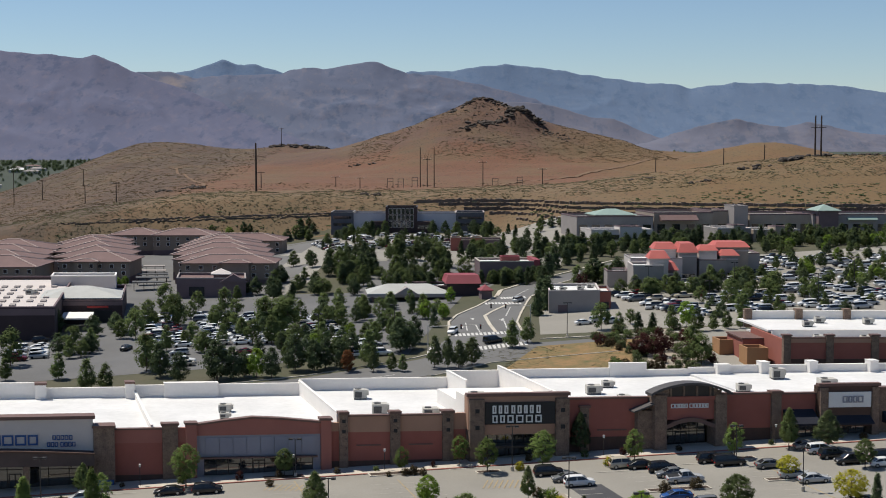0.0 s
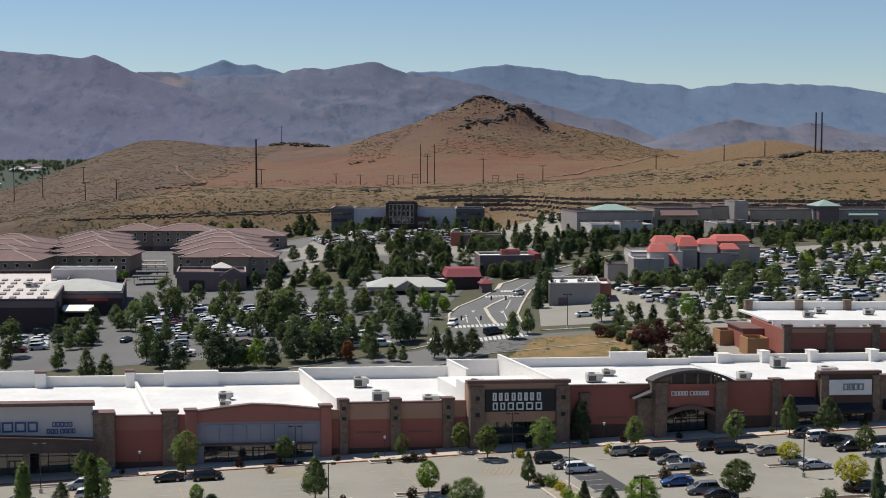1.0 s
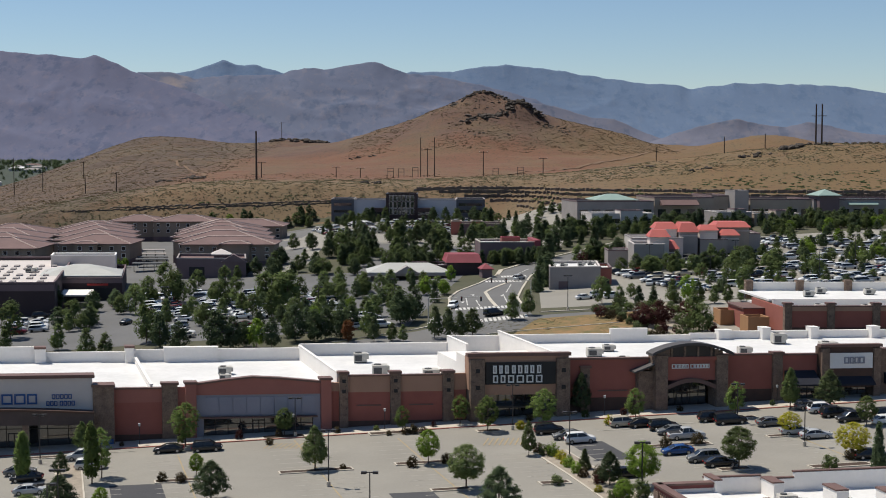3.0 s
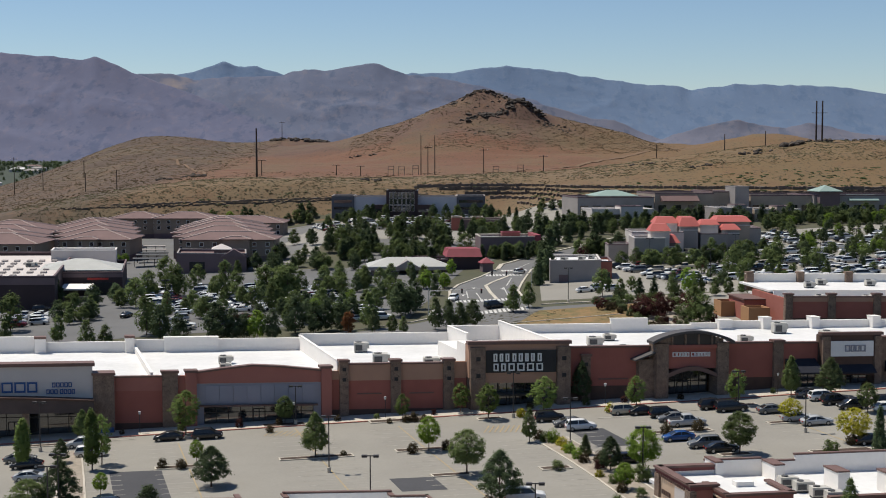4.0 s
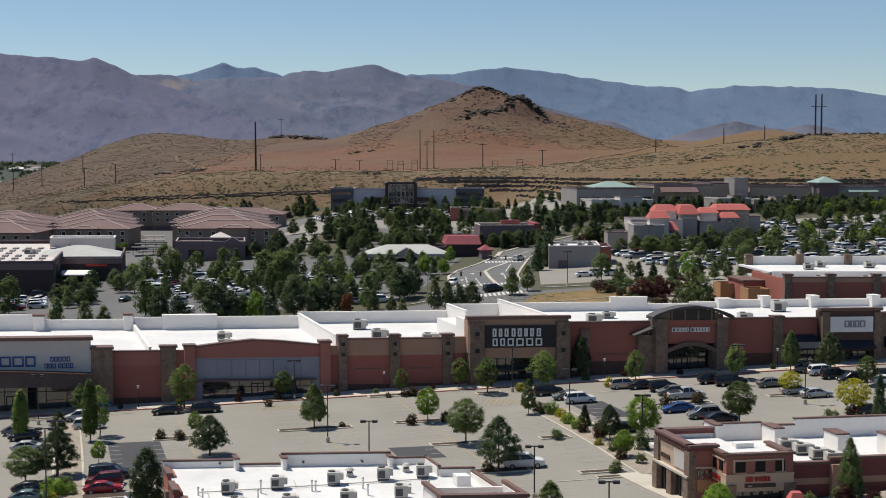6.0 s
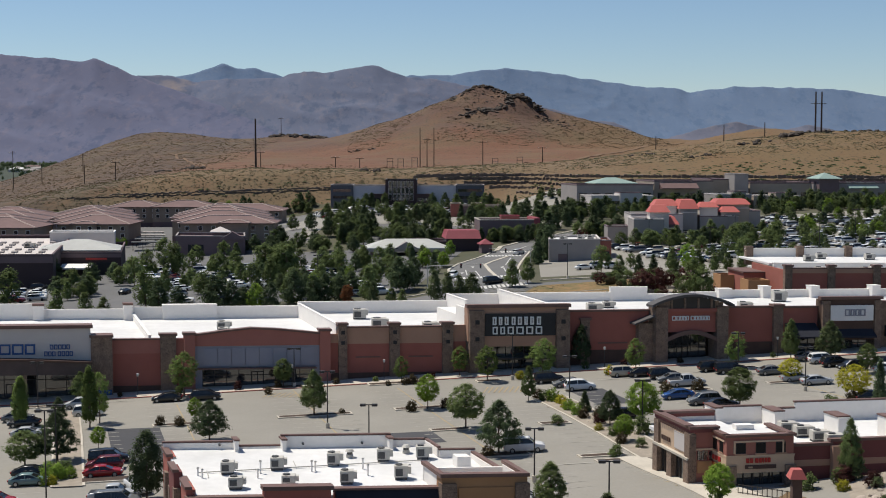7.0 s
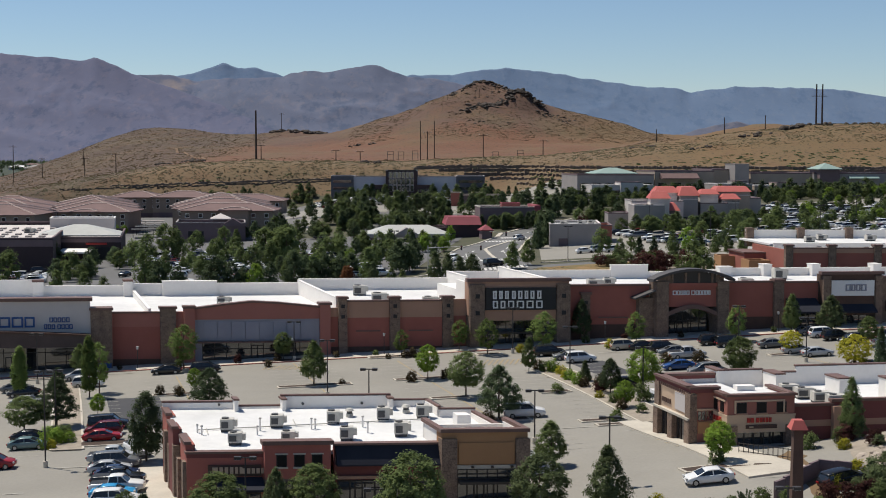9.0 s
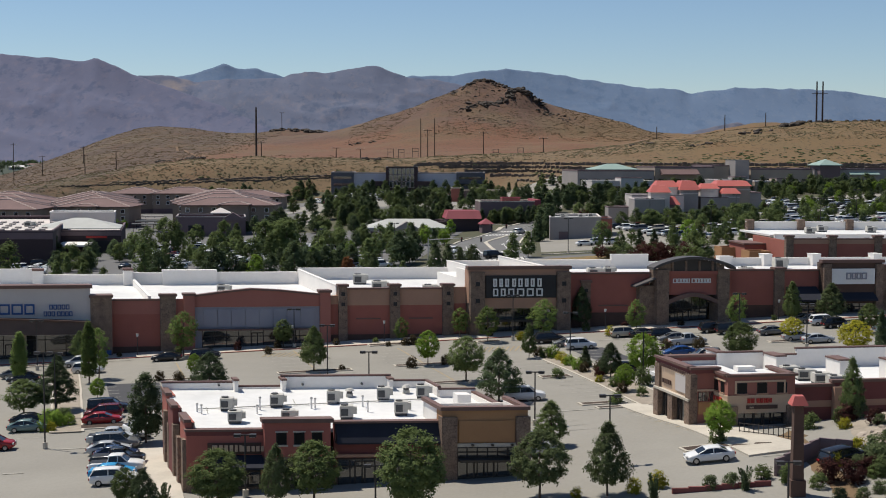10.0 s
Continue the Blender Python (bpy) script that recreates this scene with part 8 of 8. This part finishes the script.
# ---- planting islands, kerbs and painted stalls of the front lot ----
def island(name, pts, w, fill, lift=0.16, label="raised planting island with pale concrete kerb and gravel"):
    """A kerbed strip along a line, w metres wide."""
    a = [(x - w / 2, y) for x, y in pts]
    b = [(x + w / 2, y) for x, y in pts]
    drape(name, a, b, CONCRETE, 0.07 + lift, label, 2, "planting island", lift + 0.15)
    drape(name + "_bed", [(x + 0.28, y + (0.28 if i == 0 else -0.28 if i == len(a) - 1 else 0)) for i, (x, y) in enumerate(a)], [(x - 0.28, y + (0.28 if i == 0 else -0.28 if i == len(b) - 1 else 0)) for i, (x, y) in enumerate(b)], fill, 0.07 + lift + 0.012, "bed of gravel and bark", 2, "planting bed")


N = 0
for x0, x1, y, d in ((-23.8, -13.0, 197.2, 1.7), (-6.9, 1.8, 199.2, 1.7), (-29.2, -22.2, 220.2, 2.4), (-11.8, -2.8, 219.6, 2.0), (5.6, 9.6, 218.2, 1.8), (13.4, 17.6, 184.6, 1.8), (16.8, 22.4, 164.6, 1.6), (-2.0, 11.0, 166.8, 2.4), (-41.5, -34.6, 195.0, 1.8), (26.5, 30.0, 218.8, 1.8), (43.5, 51.0, 219.6, 1.6), (31, 40.5, 203.0, 1.8), (38.5, 43, 187.6, 1.8), (51, 59.5, 186.8, 2.0), (-66, -58, 213.4, 1.6), (-1.5, 4, 183.6, 1.6), (18.5, 26, 161.8, 1.4), (49.5, 54.5, 206.2, 1.6), (24, 33, 134.2, 1.8), (-45.5, -36.5, 163.2, 2.4)):
    N += 1
    drape("island_%d" % N, [(x0, y), (x1, y + 0.06 * (x1 - x0))], [(x0 - 0.28 * d, y + d), (x1 - 0.28 * d, y + d + 0.06 * (x1 - x0))], CONCRETE, 0.22, "raised planting island with pale concrete kerb", 2, "planting island", 0.3)
    drape("island_bed_%d" % N, [(x0 + 0.2, y + 0.25), (x1 - 0.3, y + 0.25 + 0.06 * (x1 - x0))], [(x0 + 0.3 - 0.28 * d, y + d - 0.25), (x1 - 0.2 - 0.28 * d, y + d - 0.25 + 0.06 * (x1 - x0))], MULCH, 0.235, "bed of gravel and bark", 2, "planting bed")
island("strip_centre", [(row_x(17.0, 204), 204), (row_x(17.0, 190), 190), (row_x(16.6, 178), 178), (row_x(15.6, 163), 163)], 5.2, GRAVEL)
island("strip_left", [(row_x(-55.2, 209), 209), (row_x(-55.2, 190), 190), (row_x(-55.6, 162), 162)], 4.2, GRAVEL)
drape("sidewalk_restaurant", [(21.0, 163.5), (25.5, 147), (27.5, 138), (29.5, 131)], [(24.0, 164), (30.0, 147), (33.5, 138), (36.5, 133)], CONCRETE, 0.24, "pale concrete sidewalk beside the restaurant", 2, "sidewalk", 0.3)
drape("sidewalk_shop", [(-33.8, 151), (-30.6, 140), (-27.4, 128), (-25.6, 121)], [(-31.0, 151), (-27.4, 140), (-24.4, 128), (-22.6, 121)], CONCRETE, 0.22, "pale concrete sidewalk beside the shop building", 2, "sidewalk", 0.3)
drape("bank_gravel", [(33.5, 84), (34.5, 112), (37.5, 123), (40, 132), (41.5, 142)], [(64, 84), (64, 112), (64, 123), (64, 132), (64, 146)], GRAVEL, 0.14, "bank of pale rock mulch", 2, "gravel bank")

bm_w, bm_y = bmesh.new(), bmesh.new()


def stall_rows(bm, x200, y0, y1, sides=(-1, 1), ln=5.0, pitch=2.7, centre=True):
    y = y0
    while y <= y1:
        for s in sides:
            x = row_x(x200, y)
            dash(bm, x, y, s * ln, s * ln * 0.06, 0.15, 0.088)
        y += pitch
    if centre:
        n = int((y1 - y0) / 4)
        for i in range(n):
            ya = y0 + i * (y1 - y0) / n
            dash(bm_y, row_x(x200, ya), ya, -0.285 * (y1 - y0) / n, (y1 - y0) / n, 0.18, 0.088)


stall_rows(bm_w, -18.6, 150, 219)
stall_rows(bm_w, -2.4, 150, 217)
stall_rows(bm_w, -38.0, 160, 212)
stall_rows(bm_w, 13.9, 163, 205, (-1,), centre=False)
stall_rows(bm_w, 20.0, 163, 212, (1,), centre=False)
stall_rows(bm_w, 37.5, 180, 216)
stall_rows(bm_w, 55.5, 180, 222)
stall_rows(bm_w, -57.6, 160, 212, (-1,), centre=False)
stall_rows(bm_w, -53.0, 160, 212, (1,), centre=False)
for k in range(13):
    y = 158.5 - k * 2.3
    dash(bm_y if 3 <= k <= 6 else bm_w, row_x(13.5, y) - 4.2 + 0.15 * k, y, 4.9, 0.5, 0.17, 0.088)
for k in range(9):
    dash(bm_y, -28.3 + k * 0.85, 214 - 0.2 * k, 0.9, 3.6, 0.2, 0.115)
    dash(bm_y, 6.2 + k * 0.8, 209.5 - 0.1 * k, 0.9, 4.6, 0.2, 0.115)
for x, y, dx in ((-34, 222.4, 6), (-54, 216.0, 5), (-18, 221.0, 5), (1.0, 222, 5), (24.5, 216, 6), (12.5, 161.8, 5.5), (8.5, 156.0, 5), (-44, 152.8, 5), (-46, 141.8, 2.2), (37, 218.5, 5.5), (-62, 214.8, 4)):
    dash(bm_w, x, y, dx, dx * 0.05, 0.4, 0.115)
tagged(new("stall_lines", mesh_of("stall_lines", bm_w, WHITE_LINE)), "worn white parking stall lines", "parking lines", kind="structure")
tagged(new("yellow_lines", mesh_of("yellow_lines", bm_y, YELLOW_LINE)), "faded yellow row lines and hatching", "parking lines", kind="structure")


# ---- rocks, terraces and brush on the hills ----
def rock_mesh(name, seed, material):
    bm = bmesh.new()
    bmesh.ops.create_icosphere(bm, subdivisions=2, radius=1.0)
    for v in bm.verts:
        v.co *= 1 + 0.35 * noise.noise(v.co * 1.3 + Vector((seed, 0, 0))) + 0.12 * noise.noise(v.co * 4 + Vector((0, seed, 0)))
        v.co.z *= 0.75
    return mesh_of(name, bm, material)


ROCKS = [rock_mesh("rock", 7 * k + 1, ROCK) for k in range(5)]
PALE_ROCKS = [rock_mesh("rock", 7 * k + 3, PALE_ROCK) for k in range(5)]


def outcrop(x, y, rx, ry, n, smin, smax, seed, label="dark weathered basalt outcrop on the dry hillside", meshes=None):
    rnd = random.Random(seed)
    t = thing("rock_outcrop", (x, y, land(x, y)), label, "rocks", "rock outcrops")
    for i in range(n):
        a, q = rnd.uniform(0, 6.28), math.sqrt(rnd.random())
        px, py = x + rx * q * math.cos(a), y + ry * q * math.sin(a)
        s = rnd.uniform(smin, smax)
        ob = new("rock", (meshes or ROCKS)[(seed + i) % 5])
        ob.parent = t
        ob.matrix_parent_inverse = t.matrix_basis.inverted()
        ob.matrix_basis = Matrix.LocRotScale((px, py, land(px, py) + s * 0.15), Euler((rnd.uniform(-0.4, 0.4), rnd.uniform(-0.4, 0.4), rnd.uniform(0, 6.28))), (s * rnd.uniform(0.8, 1.5), s, s * rnd.uniform(0.6, 1.1)))


def crag(line, width, n, smin, smax, seed, label):
    """Dark rock ledges strung along a line over the ground."""
    rnd = random.Random(seed)
    t = thing("rock_outcrop", (*line[0], land(*line[0])), label, "rocks", "rock outcrops")
    for i in range(n):
        q = rnd.random() * (len(line) - 1)
        k = min(int(q), len(line) - 2)
        f = q - k
        x = line[k][0] + (line[k + 1][0] - line[k][0]) * f + rnd.gauss(0, width * 0.8)
        y = line[k][1] + (line[k + 1][1] - line[k][1]) * f + rnd.gauss(0, width)
        s = smin + (smax - smin) * rnd.random() ** 2
        ob = new("rock", ROCKS[(seed + i) % 5])
        ob.parent = t
        ob.matrix_parent_inverse = t.matrix_basis.inverted()
        ob.matrix_basis = Matrix.LocRotScale((x, y, land(x, y) - s * 0.1), Euler((rnd.uniform(-0.3, 0.3), rnd.uniform(-0.3, 0.3), rnd.uniform(0, 6.28))), (s * rnd.uniform(0.9, 1.9), s * rnd.uniform(0.7, 1.2), s * rnd.uniform(0.5, 0.9)))


crag([(4, 1082), (14, 1087), (26, 1090), (33, 1091), (41, 1090), (50, 1085)], 2.6, 120, 0.5, 2.0, 1, "dark craggy basalt summit of the butte")
crag([(14, 1047), (25, 1051), (36, 1055), (47, 1058), (54, 1060)], 2.6, 130, 0.5, 2.2, 2, "dark basalt ledge across the butte")
crag([(50, 1064), (56, 1065), (63, 1064), (70, 1061), (75, 1058)], 1.8, 110, 0.7, 2.6, 3, "dark basalt crag on the butte's shoulder")
crag([(73, 1052), (83, 1050), (95, 1046)], 3.0, 60, 0.4, 1.3, 4, "broken dark rocks below the butte's shoulder")
crag([(20, 1076), (32, 1074), (42, 1076)], 4.0, 30, 0.4, 1.1, 5, "scattered dark stones below the summit")
crag([(20, 1025), (38, 1022), (60, 1028)], 5.0, 34, 0.3, 1.0, 6, "scattered dark stones on the butte's slope")
outcrop(-126, 1208, 26, 12, 120, 0.9, 2.6, 7, "low dark rocky knoll beyond the grass")
outcrop(174, 692, 5, 3, 34, 0.9, 2.3, 8)
outcrop(190, 700, 8, 4, 16, 0.7, 1.6, 9)
outcrop(152, 680, 9, 4, 18, 0.5, 1.3, 10)
outcrop(122, 656, 5, 3, 12, 0.5, 1.2, 11)
outcrop(-36, 688, 5, 3, 14, 0.6, 1.4, 12)
outcrop(-145, 800, 8, 5, 18, 0.8, 1.9, 13)
outcrop(-160, 790, 5, 3, 10, 0.6, 1.4, 14)
outcrop(215, 700, 12, 6, 18, 0.6, 1.5, 15)
outcrop(-60, 980, 14, 4, 12, 0.6, 1.5, 16)
outcrop(100, 690, 7, 3, 12, 0.4, 1.0, 17)
outcrop(47, 106, 9, 12, 90, 0.2, 0.55, 18, "pale landscape rocks on the gravel bank", PALE_ROCKS)
outcrop(44.5, 127, 5, 11, 110, 0.2, 0.6, 19, "pale landscape rocks on the planted bank", PALE_ROCKS)
for k, (y0, y1) in enumerate(((196, 205), (184, 195), (172, 183), (163, 171))):
    outcrop(row_x(16.6, (y0 + y1) / 2), (y0 + y1) / 2, 2.0, 5.0, 22, 0.14, 0.4, 21 + k, "pale cobbles strewn in the planting strip", PALE_ROCKS)


def contour(x, level, y0, y1):
    """Where the slope at x first reaches a level."""
    y = y0
    while y < y1 and land(x, y) < level:
        y += 0.5
    return y


def boulder_wall(name, line, x0, x1, h, seed):
    """A rough retaining wall of piled dark stones along a terrace; line gives y at x."""
    rnd = random.Random(seed)
    verts, faces = [], []
    x = x0
    while x < x1:
        w = rnd.uniform(0.9, 2.4)
        yy = line(x) + rnd.gauss(0, 0.2)
        z = land(x, yy)
        hh = h * rnd.uniform(0.75, 1.1)
        d = rnd.uniform(0.9, 1.6)
        b = len(verts)
        for zz, k in ((z - 0.9, 1.0), (z + hh, 0.78)):
            for sx, sy in ((-1, -1), (1, -1), (1, 1), (-1, 1)):
                verts.append((x + w / 2 + sx * w * 0.56 * k + rnd.gauss(0, 0.08), yy + sy * d * 0.5 * k, zz + rnd.gauss(0, 0.12)))
        faces += [tuple(b + i for i in f) for f in ((4, 5, 6, 7), (0, 1, 5, 4), (1, 2, 6, 5), (2, 3, 7, 6), (3, 0, 4, 7))]
        x += w * 0.95
    me = bpy.data.meshes.new(name)
    me.from_pydata(verts, [], faces)
    me.materials.append(WALL_STONE)
    tagged(new(name, me), "terrace wall of piled dark basalt stones", "retaining wall", kind="structure")


for k, level in enumerate((18.5, 20.6, 22.6, 24.5, 26.2)):
    boulder_wall("retaining_wall_%d" % (k + 1), lambda x, level=level: contour(x, level, 588, 662), 34 - 12 * k, 280, 1.3, 40 + k)
for k in range(2):
    boulder_wall("retaining_wall_%d" % (k + 6), lambda x, k=k: contour(x, 15.2 + 0.035 * (x + 183) + 1.1 * k, 638, 700), -185 + 25 * k, -8, 0.3, 50 + k)


def brush(name, n, x0, x1, y0, y1, size, material, seed, label, patch=0.02, cut=0.0):
    """Countless low tufts of scrub, patchy over the slopes."""
    rnd = random.Random(seed)
    verts, faces = [], []
    tries = 0
    while len(faces) < n * 5 and tries < n * 12:
        tries += 1
        x, y = rnd.uniform(x0, x1), rnd.uniform(y0, y1)
        if noise.noise(Vector((x * patch, y * patch * 0.6, seed))) < cut:
            continue
        z = land(x, y)
        s = size * rnd.uniform(0.5, 1.4)
        for k in range(5):
            a = rnd.uniform(0, 6.28)
            b = len(verts)
            cx, cy = x + rnd.gauss(0, s * 0.3), y + rnd.gauss(0, s * 0.3)
            ca, sa, ln = math.cos(a) * s * 0.5, math.sin(a) * s * 0.5, rnd.uniform(0.3, 0.8)
            verts += [(cx - ca, cy - sa, z - 0.05), (cx + ca, cy + sa, z - 0.05), (cx + ca * 0.7 - sa * ln, cy + sa * 0.7 + ca * ln, z + s * 0.13), (cx - ca * 0.6 - sa * ln, cy - sa * 0.6 + ca * ln, z + s * 0.17)]
            faces.append((b, b + 1, b + 2, b + 3))
    me = bpy.data.meshes.new(name)
    me.from_pydata(verts, [], faces)
    me.materials.append(material)
    tagged(new(name, me), label, "brush", kind="stuff")


brush("sagebrush", 20000, -270, 280, 650, 745, 0.7, SAGE, 3, "scattered grey-green sagebrush on dry slopes", 0.03, -0.35)
brush("dry_scrub", 8000, -270, 280, 650, 830, 0.7, SCRUB, 4, "scattered brown scrub on dry slopes", 0.03, -0.2)
brush("hill_brush", 14000, -400, -138, 690, 1260, 0.95, SCRUB, 5, "sparse scrub on the far hillsides", 0.012, -0.8)
brush("butte_brush", 7000, -70, 170, 985, 1100, 0.8, SCRUB, 25, "dark scrub and stones strewn over the butte", 0.02, -0.3)
brush("far_terrace_brush", 260, -190, 24, 642, 660, 1.1, LEAF_DARK, 16, "dark scrub growing on the stone terraces", 0.05, -0.3)
brush("terrace_brush", 900, 10, 275, 592, 640, 1.4, LEAF_DARK, 6, "dark scrub growing on the stone terraces", 0.05, -0.3)
brush("lot_grass", 2600, 8, 44, 270, 320, 0.6, SAGE, 8, "tall dry golden grass on a vacant lot", 0.08, -0.2)
brush("bank_brush", 260, 35, 60, 88, 130, 0.7, SAGE, 9, "small tufts on the gravel bank", 0.1, -0.2)

TRACK = mat("dirt_track", (0.19, 0.125, 0.078), (0.16, 0.10, 0.064), 0.95, 0.1, 1.5)
for nm, pts, w in (("dirt_track_1", [(-138, 790), (-142, 815), (-152, 850), (-169, 905), (-185, 960), (-196, 1010)], 1.8), ("dirt_track_2", [(20, 790), (60, 860), (110, 940), (150, 1000), (190, 1030)], 4.0), ("dirt_track_3", [(-90, 700), (-60, 720), (-20, 745), (20, 760), (70, 770)], 4.0)):
    drape(nm, [(x, y) for x, y in pts], [(x + w, y) for x, y in pts], TRACK, 0.35, "faint pale dirt track across the hillside", 4, "dirt track")


# ---- power poles ----
def power_pole(x, y, h, arms=1, twin=False, r=0.3, label="tall dark wooden power pole on the hillside"):
    z = land(x, y)
    t = thing("power_pole", (x, y, z), label, "power pole", "power poles")
    for dx in ((-1.5, 1.5) if twin else (0,)):
        bm = bmesh.new()
        cyl(bm, (x + dx, y, z - 1), (x + dx, y, z + h), r, r * 0.7, 8)
        part("pole", bm, WOOD_POLE, t)
    for k in range(arms):
        zz = z + h * ((0.7 if twin else 0.94) - 0.12 * k)
        bm = bmesh.new()
        box(bm, x - 2.4 - twin * 1.5, x + 2.4 + twin * 1.5, y - 0.12, y + 0.12, zz, zz + 0.25)
        part("crossarm", bm, WOOD_POLE, t)
        for dx in (-2.2, 0, 2.2):
            bm = bmesh.new()
            cyl(bm, (x + dx, y, zz + 0.25), (x + dx, y, zz + 0.75), 0.12, 0.08, 6)
            part("insulator", bm, HVAC, t)


power_pole(-93.6, 692, 24.5, 0, False, 0.55, "tall dark steel power pole on the dry slope")
power_pole(189.3, 697, 20.5, 1, True, 0.5, "pair of tall dark power poles on the rocky ridge")
for x, y, h, a in ((-13.0, 798, 23, 0), (-5.0, 800, 23, 0), (-9, 800, 17, 1), (23, 790, 15, 1), (116, 752, 10, 0), (144, 708, 8.5, 0), (170, 730, 8.5, 0), (-298, 958, 26, 1), (-270, 930, 14, 1), (-250, 960, 12, 1), (-104, 790, 9, 1), (-62, 800, 6, 1), (-48, 800, 6, 1), (55, 760, 9, 1), (-140, 1200, 16, 1), (-180, 760, 11, 1), (-205, 790, 11, 1)):
    power_pole(x, y, h, a)
for k, (x, y) in enumerate(((-30, 788), (-24, 790), (-16, 792), (30, 788), (44, 786))):
    z = land(x, y)
    t = thing("substation_frame", (x, y, z), "small steel lattice frame of a hillside substation", "steel frame", "substation frames")
    for dx in (-1.6, 1.6):
        bm = bmesh.new()
        cyl(bm, (x + dx, y, z - 0.5), (x + dx, y, z + 5.5), 0.14, None, 6)
        part("leg", bm, STEEL, t)
    for h in (3.6, 5.4):
        bm = bmesh.new()
        cyl(bm, (x - 1.8, y, z + h), (x + 1.8, y, z + h), 0.12, None, 6)
        part("beam", bm, STEEL, t)
